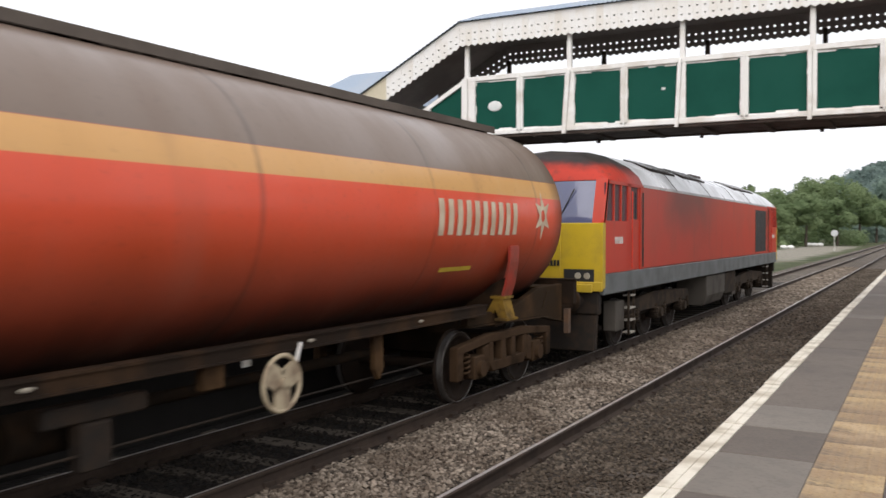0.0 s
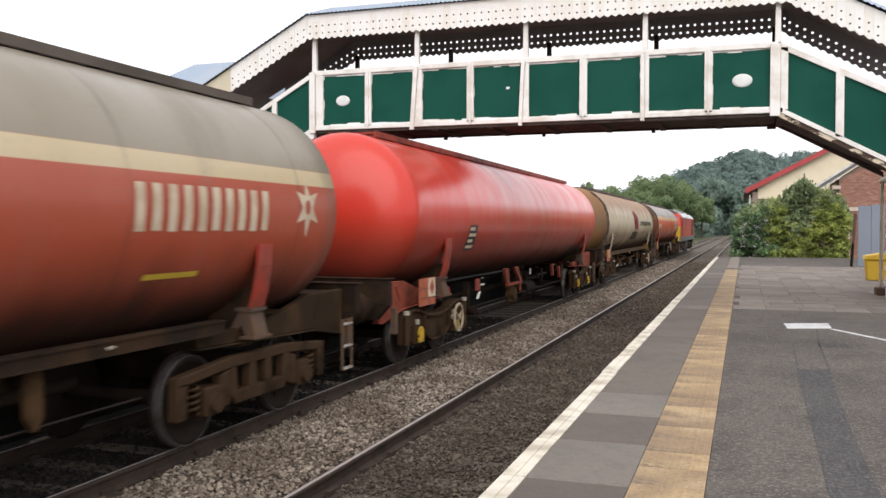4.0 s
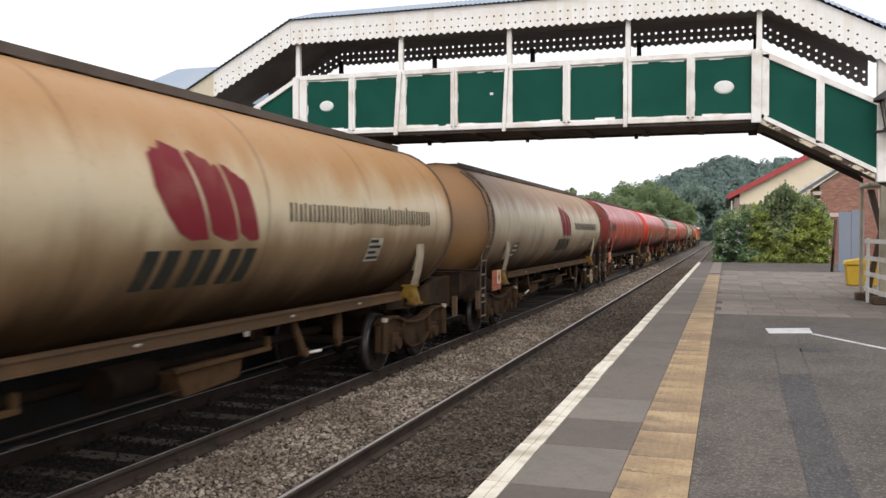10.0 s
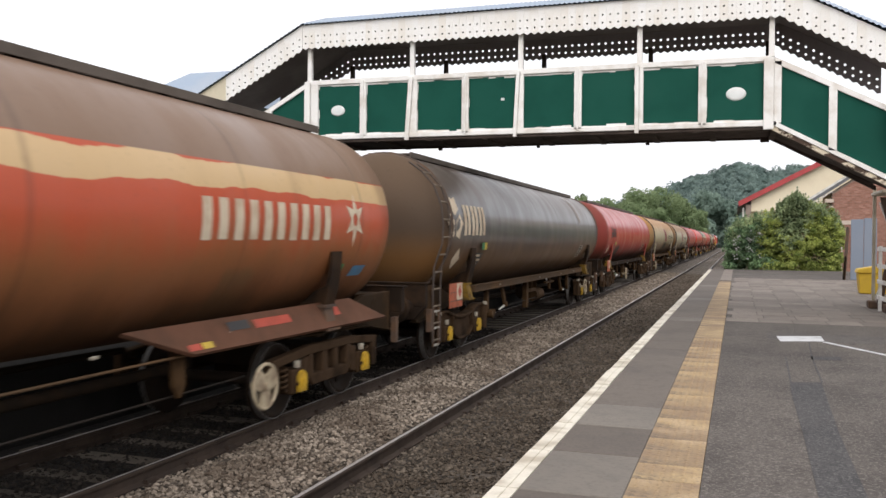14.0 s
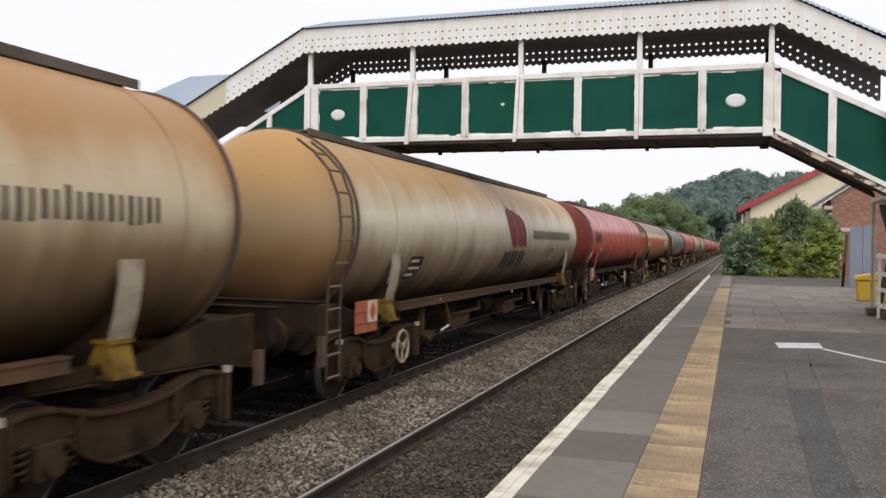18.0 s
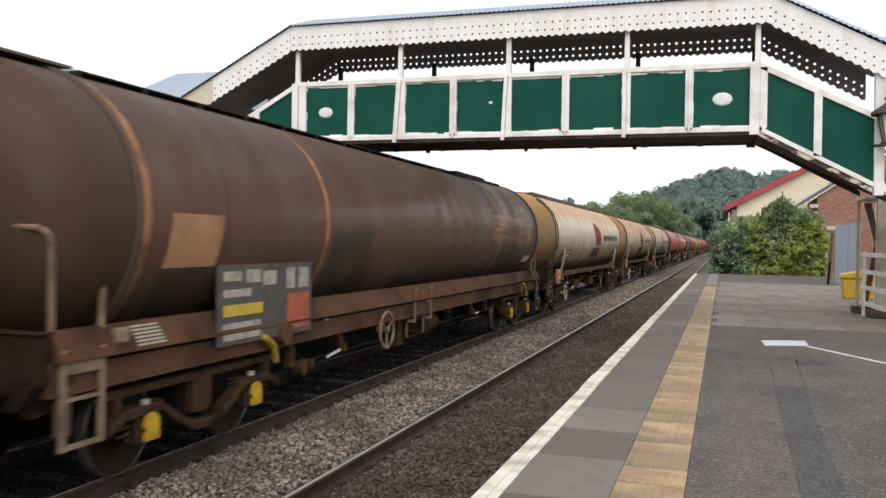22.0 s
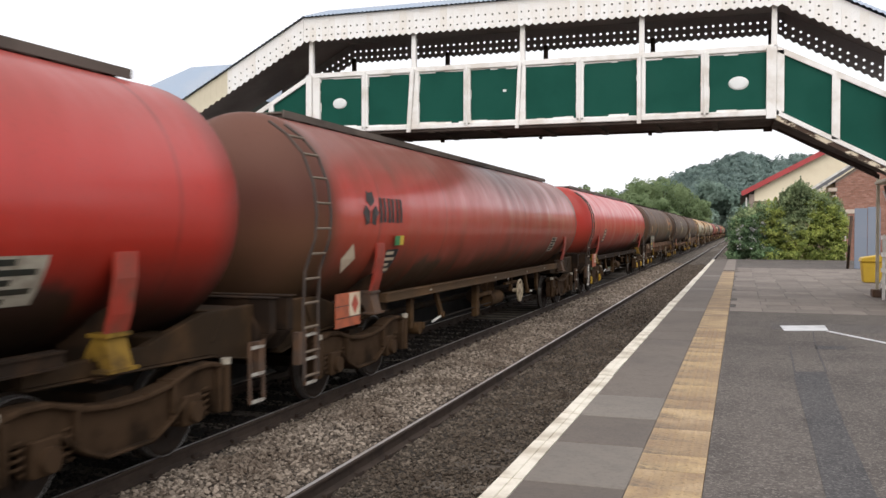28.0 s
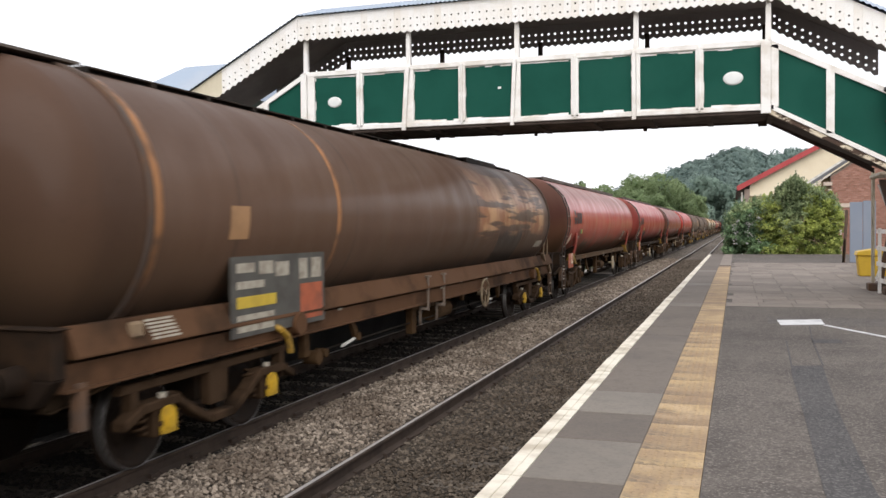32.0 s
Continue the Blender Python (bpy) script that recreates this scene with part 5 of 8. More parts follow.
def maroon_emblem(parent, y):
    """Three ragged strokes side by side, each rounded at its foot and leaning back towards its top."""
    rng = random.Random(3)
    for k, (a, b, bulge) in enumerate(((-0.34, 0.52, 0.5), (0.54, 1.06, 0.12), (1.08, 1.48, 0.1))):
        n, rows, verts = 10, 10, []
        for j in range(n + 1):
            t = j / n
            top = 2.98 - 0.05 * k + 0.1 * math.sin(2.6 * t + k) - 0.04 + rng.uniform(-0.05, 0.03)
            foot = 2.1 + bulge * (1 - t) ** 3 + 0.03 * t ** 6 + rng.uniform(0, 0.02)
            lean = -0.42 + (0.36 * (1 - t) if k == 0 else 0.0)
            for i in range(rows + 1):
                q = foot + (top - foot) * i / rows
                verts.append(((R + 0.007) * math.cos((q - CZ) / R), y - 0.27 + a + (b - a) * t + lean * (q - foot), CZ + (R + 0.007) * math.sin((q - CZ) / R)))
        g = Geo().add(verts, [(j * 11 + i, j * 11 + i + 1, j * 11 + i + 12, j * 11 + i + 11) for j in range(n) for i in range(rows)], 0, True)
        part("emblem_stroke", g, LETTER_MAROON, parent, "ragged maroon painted stroke")


def drop_emblem(parent, y, material, z=2.62, s=1.0):
    """A small three-bladed mark followed by three letter blocks."""
    for k in range(3):
        pts = []
        for turn, r in ((0, 0.04), (-50, 0.2), (-22, 0.3), (0, 0.25), (22, 0.3), (50, 0.2)):
            t = radians(90 + 120 * k + turn)
            a = (z + r * s * math.sin(t) - CZ) / R
            pts.append(((R + 0.007) * math.cos(a), y + 0.05 + r * s * math.cos(t), CZ + (R + 0.007) * math.sin(a)))
        part("emblem_blade", Geo().add(pts, [tuple(range(6))]), material, parent)
    letter_bars(parent, y + 0.36 * s, y + 1.36 * s, z, 0.38 * s, 3, material, "three painted letter blocks")


def star_emblem(parent, y, z, material, s=0.36):
    """A hollow six-pointed star, laid on the barrel."""
    pts = []
    for k in range(12):
        t = radians(30 * k + 90)
        for r in (s * (1.0 if k % 2 == 0 else 0.42), s * 0.24):
            a = (z + r * math.sin(t) - CZ) / R
            pts.append(((R + 0.007) * math.cos(a), y + r * 0.8 * math.cos(t), CZ + (R + 0.007) * math.sin(a)))
    g = Geo().add(pts, [(2 * k, 2 * k + 1, (2 * k + 3) % 24, (2 * k + 2) % 24) for k in range(12)])
    part("emblem", g, material, parent, "pale hollow star mark")


def rods(parent, steel, style, wheel_far=False):
    """Pipes, release levers, hangers and brake gear under the barrel."""
    g = Geo().cyl((0.2, -5.2, 0.74), (0.2, 5.2, 0.74), 0.06, 10).cyl((-0.5, -5.0, 0.9), (-0.5, 5.0, 0.9), 0.04, 8)
    part("pipe", shared("pipe", lambda: g), UNDERGEAR, parent)
    part("pull_wire", shared("pull_wire", lambda: Geo().cyl((0.95, -5.0, 0.62), (0.95, 5.2, 0.66), 0.012, 6)), DARK_STEEL, parent)
    # slanting hangers that carry the release rods
    slant = Geo().prism([(-0.08, 1.14), (0.06, 1.14), (0.3, 0.82), (0.36, 0.68), (0.26, 0.66), (0.18, 0.8)], 1.0, 1.06, "x").cyl((1.0, 0.3, 0.7), (1.09, 0.3, 0.7), 0.06, 10)
    rod = Geo().cyl((1.03, 0.32, 0.68), (1.03, -0.15, 0.62), 0.022, 8)
    back = Geo().cyl((1.03, 0.34, 0.68), (1.03, 0.8, 0.66), 0.022, 8)
    for y, tip in ((-3.85, rod), (2.78, back)) if style != "stripe" and steel is not UNDERGEAR else ():
        lever = part("release_lever", shared("release_lever", lambda: slant, 0.006), OCHRE, parent, "slanting brown lever bracket", pose(0, y, 0))
        part("lever_tip", shared(f"lever_tip_{y}", lambda: tip), WHITE_DIRTY, lever, "white painted rod")
    bar = Geo().box(0.97, 1.06, -0.07, 0.07, 0.62, 1.14).cyl((0.9, 0.26, 0.58), (1.1, 0.26, 0.58), 0.09, 12).cyl((0.9, 0.55, 0.6), (1.06, 0.55, 0.6), 0.06, 10).box(0.96, 1.0, -0.05, 0.6, 0.6, 0.66)
    part("hanger", shared("hanger", lambda: bar, 0.008), steel, parent, "", pose(0, -5.06, 0))
    part("hanger", shared("hanger_front", lambda: Geo().prism([(-0.09, 1.14), (0.08, 1.14), (0.1, 0.76), (0.02, 0.64), (-0.06, 0.76)], 0.99, 1.06, "x"), 0.008), OCHRE, parent, "", pose(0, 4.1 if style != "stripe" else 3.86, 0))
    None if wheel_far else part("white_tag", shared("white_tag", lambda: Geo().box(0.8, 0.82, -0.05, 0.05, 1.0, 1.14)), WHITE_DIRTY, parent, "small white tag", pose(0, 2.1 if steel is not UNDERGEAR else 1.1, 0))
    if style == "stripe":
        part("gear_block", shared("gear_block", lambda: Geo().box(0.85, 1.0, -0.13, 0.13, 0.52, 0.86).box(0.84, 0.96, -0.4, 0.5, 0.86, 1.0), 0.015), DARK_STEEL, parent, "", pose(0, 0.35, 0))
        part("gear_block", shared("gear_block_small", lambda: Geo().box(1.0, 1.1, -0.12, 0.12, 0.93, 1.14), 0.012), steel, parent, "", pose(0, 1.4, 0))
        None if wheel_far else part("wheel_link", shared("wheel_link", lambda: Geo().cyl((1.24, 2.2, 0.92), (1.16, 2.42, 1.2), 0.018, 8)), WHITE_DIRTY, parent, "pale link rod")
    elif style == "cream":
        for y in (-2.45, 1.35):
            tray = Geo().box(0.98, 1.05, -0.95, 0.9, 0.83, 0.88).box(0.98, 1.04, 0.84, 0.9, 0.83, 1.0)
            t = part("brake_rail", shared("brake_rail", lambda: tray, 0.006), steel, parent, "brown angle bar", pose(0, y, 0))
            part("brake_box", shared("brake_box", lambda: Geo().prism([(-0.85, 0.82), (0.4, 0.82), (0.3, 0.6), (-0.7, 0.56)], 0.7, 0.98, "x"), 0.012), steel, t)
    else:
        drum = Geo().cyl((0.85, -0.46, 0.0), (0.85, 0.46, 0.0), 0.155, 18).cyl((0.85, 0.46, 0.0), (0.85, 0.51, 0.0), 0.1, 12).box(0.68, 0.82, -0.3, -0.24, 0.1, 0.4).box(0.68, 0.82, 0.24, 0.3, 0.1, 0.4)
        part("brake_cylinder", shared("brake_cylinder", lambda: drum), steel, parent, "", pose(0, 0.45, 0.7))
        part("gear_post", shared("gear_post", lambda: Geo().box(0.88, 1.0, -0.1, 0.1, 0.45, 1.13).box(0.9, 0.98, -0.1, 1.1, 0.82, 0.9), 0.01), steel, parent, "", pose(0, -1.12, 0))
        part("pipe_bracket", shared("pipe_bracket", lambda: Geo().box(0.98, 1.05, -0.6, 0.5, 0.97, 1.02).box(0.98, 1.04, -0.06, 0.06, 0.8, 1.14)), steel, parent, "", pose(0, 1.5, 0))
    plate = Geo().lathe([(1.141, 0.001), (1.141, 0.018), (1.145, 0.016), (1.145, 0.001)], 12, "x", 0, 0)
    plate.v = [(x, y * 3.2, z + 1.2) for x, y, z in plate.v]
    for y in (-4.4, -0.3, 2.6, 4.6):
        part("reflector", shared("reflector", lambda: plate), LETTER_DULL, parent, "small white reflector", pose(0 if parent["label"] != BROWN_LABEL else 0.06, y, 0 if parent["label"] != BROWN_LABEL else -0.04))
    tail = Geo().cyl((0.6, -0.35, 0.78), (0.6, 0.35, 0.78), 0.17, 16)
    part("air_tank", shared("air_tank", lambda: tail), UNDERGEAR, parent, "", pose(0, 0.2, 0))


WALK_DUSTY = worn("dusty_walkway", (0.115, 0.092, 0.074), (0.055, 0.044, 0.036), 0.8, 0.8, 0.8, 0.0, 0.2)
WHEEL_CREAM = worn("grubby_wheel_paint", (0.44, 0.36, 0.24), (0.2, 0.14, 0.09), 0.85, 5.0, 0.6)
WHEEL_DULL = worn("rusty_wheel_paint", (0.24, 0.185, 0.12), (0.1, 0.065, 0.04), 0.85, 5.0, 0.7, 0.0, 0.15, 0.2)
VALVE_RED = worn("dusty_red_frame", (0.27, 0.062, 0.036), (0.09, 0.04, 0.026), 0.7, 4.0, 0.8, 0.0, 0.2, 0.2)
RED_FRAME = worn("grimy_red_paint", (0.3, 0.045, 0.025), (0.09, 0.04, 0.028), 0.7, 4.0, 0.6)
PLATE_RED = worn("worn_red_plate", (0.13, 0.058, 0.033), (0.075, 0.043, 0.028), 0.7, 1.5, 0.7, 0.0, 0.2, 0.2)
STRAP_RED = worn("grubby_red_strap", (0.36, 0.04, 0.022), (0.13, 0.06, 0.038), 0.9, 2.2, 0.5)
TREAD = worn("worn_wheel_tread", (0.3, 0.29, 0.28), (0.1, 0.085, 0.07), 0.8, 3.0, 0.4, 0.8, 0.05)
OCHRE = worn("ochre_dusted_steel", (0.075, 0.042, 0.019), (0.02, 0.011, 0.006), 0.8, 2.5, 0.9, 0.0, 0.2, 0.12)
RIB_DUSTY = worn("dusty_rib", (0.17, 0.125, 0.095), (0.08, 0.055, 0.042), 0.7, 1.5, 0.6)
LETTER_DULL = worn("dull_cream_marks", (0.42, 0.38, 0.3), (0.2, 0.16, 0.12), 0.7, 8.0, 0.6)
BOARD_GREY = worn("grey_green_board", (0.085, 0.08, 0.068), (0.05, 0.043, 0.036), 0.6, 3.0, 0.6)
BARE_TAN = worn("bare_tan_primer", (0.4, 0.22, 0.1), (0.16, 0.085, 0.04), 0.8, 1.6, 0.6)
FRAME_BROWN = worn("grimy_frame_brown", (0.032, 0.02, 0.011), (0.08, 0.045, 0.022), 0.8, 1.6, 0.88, 0.0, 0.2, 0.12)
GREASY = worn("greasy_brown_frame", (0.02, 0.0125, 0.008), (0.06, 0.033, 0.017), 0.75, 2.0, 0.82, 0.0, 0.3, 0.15)
LADDER_DARK = worn("dark_ladder_steel", (0.05, 0.036, 0.028), (0.13, 0.085, 0.06), 0.5, 5.0, 0.7)
SOLE_BROWN = worn("sole_bar_brown", (0.112, 0.056, 0.028), (0.034, 0.021, 0.013), 0.85, 1.1, 0.85, 0.0, 0.25, 0.15)
SILL_RUST = worn("rusty_sill", (0.085, 0.052, 0.028), (0.14, 0.08, 0.04), 0.8, 1.2, 0.8, 0.0, 0.2, 0.15)
STRAP_PALE = worn("pale_strap_paint", (0.4, 0.335, 0.24), (0.18, 0.11, 0.06), 0.9, 2.5, 0.5)
STEP_PAINT = worn("scuffed_step_paint", (0.42, 0.39, 0.34), (0.15, 0.12, 0.09), 0.7, 8.0, 0.7)


def scorch():
    n = Nodes("scorched_ring", 0, 0.6, 0.3)
    heat = n.noise(1.1, 4)
    col = n.mix(n.band(heat, 0.42, 0.58), (0.1, 0.056, 0.034), (0.36, 0.165, 0.065))
    return n.done(n.mix(n.band(n.noise(6.0, 3), 0.5, 0.75, 0.0, 0.6), col, (0.06, 0.04, 0.03)))


SCORCH = scorch()
BAND_GREY = worn("dull_patch_paint", (0.2, 0.16, 0.125), (0.12, 0.09, 0.07), 0.5, 2.0, 0.5)
PALE_BAND = worn("pale_patch_paint", (0.6, 0.56, 0.5), (0.35, 0.33, 0.3), 0.4, 2.0, 0.45)


def tank_wagon(style, paint, label, look_options=(), wheel=None):
    w = thing("tank_wagon", label, "tank wagon", "oil train")
    old = style == "brown"
    rear, decal = (0.05, 0.3) if "short" in look_options else (0.0, 0.0)
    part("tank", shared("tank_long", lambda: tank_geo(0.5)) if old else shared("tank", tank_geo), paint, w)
    if not old:
        part("walkway", shared("walkway", walkway_geo), RED_FRAME if "redframe" in look_options else WALK_DUSTY, w)
    else:
        part("walkway", shared("walkway_low", low_walkway_geo), DARK_STEEL, w)
        part("walkway", shared("walkway_end", lambda: Geo().box(-0.38, 0.38, -9.35, -8.12, 3.72, 3.745).cyl((0.3, -9.2, 3.73), (0.3, -9.0, 3.1), 0.02, 6).cyl((-0.3, -9.2, 3.67), (-0.3, -9.0, 3.1), 0.02, 6)), WALK_DUSTY, w)
    part("hatch", shared("hatch", hatch_geo), DARK_STEEL, w, "", pose(0, 0.8, 0, 90, 0, 0))
    part("valve_box", shared("valve_box", lambda: Geo().box(-0.4, 0.4, 2.6, 3.1, 3.6, 3.73)), DARK_STEEL, w)
    frame_mat = FRAME_BROWN if "redframe" not in look_options else VALVE_RED
    for end in (-1, 1):
        part("end_frame", shared(f"end_frame_{end}", lambda: end_frame_geo(end), 0.01), frame_mat, w)
        part("headstock", shared(f"headstock_{end}", lambda: headstock_geo(end), 0.012), GREASY, w)
        for x in (-0.87, 0.87):
            part("buffer", shared("buffer", buffer_geo), GREASY, w, "", pose(x, end * 9.4, 1.06, 0, 0, 0 if end > 0 else 180))
        part("coupling", shared("coupling", lambda: Geo().box(-0.09, 0.09, 0, 0.42, -0.1, 0.1).cyl((0, 0.4, -0.16), (0, 0.4, 0.16), 0.07, 12), 0.01), DARK_STEEL, w, "", pose(0, end * 9.4, 1.0, 0, 0, 0 if end > 0 else 180))
        bogie(w, end * 7.05 + (rear if end < 0 else 0.0), "plate" if "plate" in look_options else "swan" if old else "cast", BOGIE_STEEL, old or "yellow" in look_options)
        hook = Geo().box(1.12, 1.2, -0.05, 0.05, 0.62, 1.0)
        part("lamp_bracket", shared("lamp_bracket", lambda: hook), RUST_BROWN, w, "", pose(0, end * 9.1, 0))
    rods(w, UNDERGEAR if "redframe" in look_options else OCHRE, style, paint is STRIPED_OLD)
    if old:
        for side in (-1, 1):
            a, b = sorted((side * 1.08, side * 1.2))
            g = Geo().prism([(side * p, q) for p, q in ((1.06, 0.94), (1.2, 0.94), (1.2, 0.965), (1.16, 0.965), (1.16, 1.16), (1.06, 1.16))], -9.28, 9.28, "y")
            if "ribs" not in look_options:
                up = Geo().prism([(side * p, q) for p, q in ((1.06, 1.2), (1.235, 1.2), (1.235, 1.215), (1.14, 1.45), (1.06, 1.45))], -9.2, 9.2, "y")
                part("apron", shared(f"apron_{side}", lambda: up), SOLE_BROWN, w, "sloping brown plate along the tank's foot")
            elif side > 0:
                for k in range(9):
                    part("warning_mark", shared("warning_mark", lambda: Geo().box(1.16, 1.164, -0.22, 0.22, 1.06, 1.12, 0).box(1.164, 1.167, -0.07, 0.07, 1.06, 1.12, 1)), [RED_MARK, LETTER_WHITE], w, "faded red and white mark", pose(0, -7.5 + k * 1.75, 0))
            part("sole_bar", shared(f"sole_bar_{side}", lambda: g), SOLE_BROWN, w, "rusty brown side beam")
        for y in (-7.8, -4.7, -1.55, 1.85, 4.95) if "ribs" in look_options else ():
            part("rib", shared("rib", lambda: band_geo(0.1, 0.03)), RIB_DUSTY, w, "raised ring round the barrel", pose(0, y, 0))
        if "ribs" in look_options:
            hazard_board(w, -6.5, 1.32)
            part("hand_bar", Geo().cyl((1.2, -8.52, 1.21), (1.2, -6.78, 1.17), 0.025, 8), YELLOW_DIRTY, w, "yellow hand bar")
            for y, z, h in ((-7.74, 1.92, 0.2), (-6.88, 1.95, 0.08), (-5.48, 2.04, 0.14)):
                part("old_label", on_tank(Geo(), y - 0.12, y + 0.12, z - h, z + h, 0, 0.005, 0.2), BARE_TAN, w, "scuffed tan label")
        else:
            board = part("label_board", shared("label_board", lambda: Geo().box(1.2, 1.225, -1.05, 1.05, -0.42, 0.42)), BOARD_GREY, w, "grey board with labels and an orange plate", pose(0, -5.95, 1.5))
            for a, b, c, d, mt in ((-0.95, -0.6, 0.25, 0.35, LETTER_DULL), (-0.5, -0.2, 0.22, 0.36, LETTER_DULL), (-0.15, 0.15, 0.18, 0.34, LETTER_DULL), (-0.95, -0.4, 0.08, 0.16, LETTER_DULL), (-0.95, -0.15, -0.12, 0.0, YELLOW_MARK), (-0.95, -0.2, -0.25, -0.19, LETTER_DULL), (-0.95, -0.2, -0.37, -0.3, LETTER_DULL), (0.42, 0.98, -0.36, 0.06, ORANGE_BOARD), (0.4, 0.6, 0.12, 0.36, LETTER_DULL), (0.7, 0.95, 0.12, 0.36, LETTER_DULL)):
                part("label", shared(f"label_{a}_{c}", lambda: Geo().box(1.225, 1.23, a, b, c, d)), mt, board)
        None if "tanpatch" in look_options else part("label_plate", shared("label_plate", lambda: on_tank(Geo(), -0.18, 0.18, 2.1, 2.44, 0)), BARE_TAN, w, "small tan label", pose(0, -6.94, 0))
        hoop = [(1.1, 9.12, 1.3), (1.1, 9.12, 1.84), (1.1, 9.05, 1.92), (1.1, 8.9, 1.92), (1.1, 8.7, 1.7), (1.1, 8.62, 1.3)]
        part("end_rail", shared("end_rail", lambda: Geo().tube(hoop, 0.022, 8)), TAN_STEEL, w, "tubular handrail at the wagon's end")
        inner = [(0.3, 9.1, 1.3), (0.3, 9.1, 1.9), (-0.3, 9.1, 1.9), (-0.3, 9.1, 1.3)]
        part("end_rail", shared("end_rail_inner", lambda: Geo().tube(inner, 0.022, 8)), SILL_STEEL, w)
        for y in (1.07, 1.9):
            g = Geo().box(1.2, 1.23, -0.02, 0.02, 0.78, 1.36).box(1.12, 1.23, -0.02, 0.12, 1.33, 1.36).box(1.1, 1.13, -0.14, -0.1, 0.55, 0.85).box(1.1, 1.22, -0.14, 0.02, 0.8, 0.84)
            part("lever_guide", shared("lever_guide", lambda: g), SILL_STEEL, w, "", pose(0, y - 2.1, 0.05))
        part("handwheel", shared("handwheel_three", lambda: handwheel_geo(3, 0.27)), WHEEL_DULL, w, "dull three-spoked brake wheel", pose(1.28, wheel[0], wheel[1]))
        hook = [(1.2, 0.0, 1.12), (1.26, 0.04, 1.08), (1.26, 0.2, 0.98), (1.26, 0.26, 0.8)]
        part("release_hook", shared("release_hook", lambda: Geo().tube(hook, 0.04, 8)), YELLOW_DIRTY, w, "yellow curved release handle", pose(0, -6.1, 0))
        part("release_hook", shared("release_hook", lambda: Geo()), YELLOW_DIRTY, w, "yellow curved release handle", pose(0, 7.1, 0.04))
        back = [(1.1, -9.16, 1.1), (1.1, -9.16, 2.12), (1.1, -9.19, 2.2), (1.06, -9.24, 2.25), (0.8, -9.3, 2.27), (0.6, -9.3, 2.2), (0.55, -9.3, 1.3)] if "ribs" not in look_options else [(0.82, -9.25, 1.0), (0.82, -9.25, 2.06), (0.78, -9.25, 2.16), (0.55, -9.25, 2.22), (0.45, -9.25, 2.18), (0.1, -9.25, 1.5)]
        if "nofoot" not in look_options:
            part("end_rail", shared(f"end_rail_back_{len(back)}_{back[0][0]}", lambda: Geo().tube(back, 0.03, 8)), TAN_STEEL, w, "tubular handrail at the wagon's end")
            part("end_rail", shared("end_rail_post", lambda: Geo().tube([(1.12, -8.62, 1.2), (1.12, -8.6, 1.78), (1.12, -8.66, 1.84), (1.12, -8.74, 1.84)], 0.03, 8)), TAN_STEEL, w, "tubular handrail at the wagon's end")
        if "ribs" not in look_options:
            for k in range(6):
                q = 1.24 + k * 0.032
                strip = Geo().add([(1.2405 - (q - 1.215) * 0.404 + d, yy, q + e) for d, e in ((0.0, 0.0), (-0.0075, 0.0185)) for yy in (-8.25 - 0.3 * (q - 1.24), -7.85 - 0.3 * (q - 1.24))], [(0, 1, 3, 2)])
                part("writing_bar", shared(f"writing_bar_{k}", lambda: strip), LETTER_DULL, w, "pale painted writing bar")
            part("chain_bracket", shared("chain_bracket", lambda: Geo().box(1.2, 1.28, -0.08, 0.08, 1.24, 1.38), 0.02), TAN_STEEL, w, "", pose(-0.05, -8.45, 0.04))
            for y, z in ((8.14, 1.4), (8.86, 1.08)):
                part("chain_bracket", shared("chain_bracket_front", lambda: Geo().prism([(-0.14, 0.1), (-0.04, 0.12), (0.16, -0.08), (0.1, -0.12)], 1.16, 1.24, "x"), 0.01), TAN_STEEL, w, "pale bent bracket", pose(0, y, z))
            part("end_label", on_tank(Geo(), 7.3, 8.05, 1.66, 1.84, 0, 0.006, 0.2), LETTER_DULL, w, "small dull label plate")
            part("round_lug", shared("round_lug", lambda: Geo().cyl((1.16, 0, 1.1), (1.28, 0, 1.1), 0.13, 14)), SOLE_BROWN, w, "", pose(0, -5.6, 0))
            part("round_lug", shared("round_lug", lambda: Geo()), SOLE_BROWN, w, "", pose(0, 6.8, -0.07))
        if "tanpatch" in look_options:
            part("bare_patch", on_tank(Geo(), -0.43, 0.43, 1.9, 2.42, 0, 0.004, 0.08), BARE_TAN, w, "square tan patch of bare primer", pose(0, -7.5, 0))
    else:
        for side in (-1, 1):
            a, b = sorted((side * 1.0, side * 1.14))
            g = Geo().prism([(side * p, q) for p, q in ((1.0, 1.13), (1.14, 1.13), (1.14, 1.15), (1.12, 1.15), (1.12, 1.245), (1.14, 1.245), (1.14, 1.265), (1.0, 1.265))], -6.3, 6.3, "y")
            if "redframe" not in look_options and paint is not STRIPED_OLD:
                part("sill", shared(f"sill_{side}", lambda: g), SILL_RUST if style in ("cream", "grey") or paint is RED_SOOTY else GREASY, w)
            for y in (-6.85 + rear, 6.85):
                part("saddle_web", shared(f"saddle_web_{side}", lambda: web_geo(side), 0.006), GREASY, w, "", pose(0, y, 0))
                part("saddle_strap", shared(f"saddle_strap_{side}", lambda: bracket_geo(side)), STRAP_PALE if style == "cream" else GREASY if style == "grey" or paint is STRIPED_OLD else STRAP_RED, w, "", pose(0, y, 0))
                part("saddle_foot", shared(f"saddle_foot_{side}", lambda: foot_geo(side)), FOOT_YELLOW if "yellowfeet" in look_options else RUST_BROWN, w, "", pose(0, y, 0))
        hazard_board(w, -7.92 + rear, 1.17)
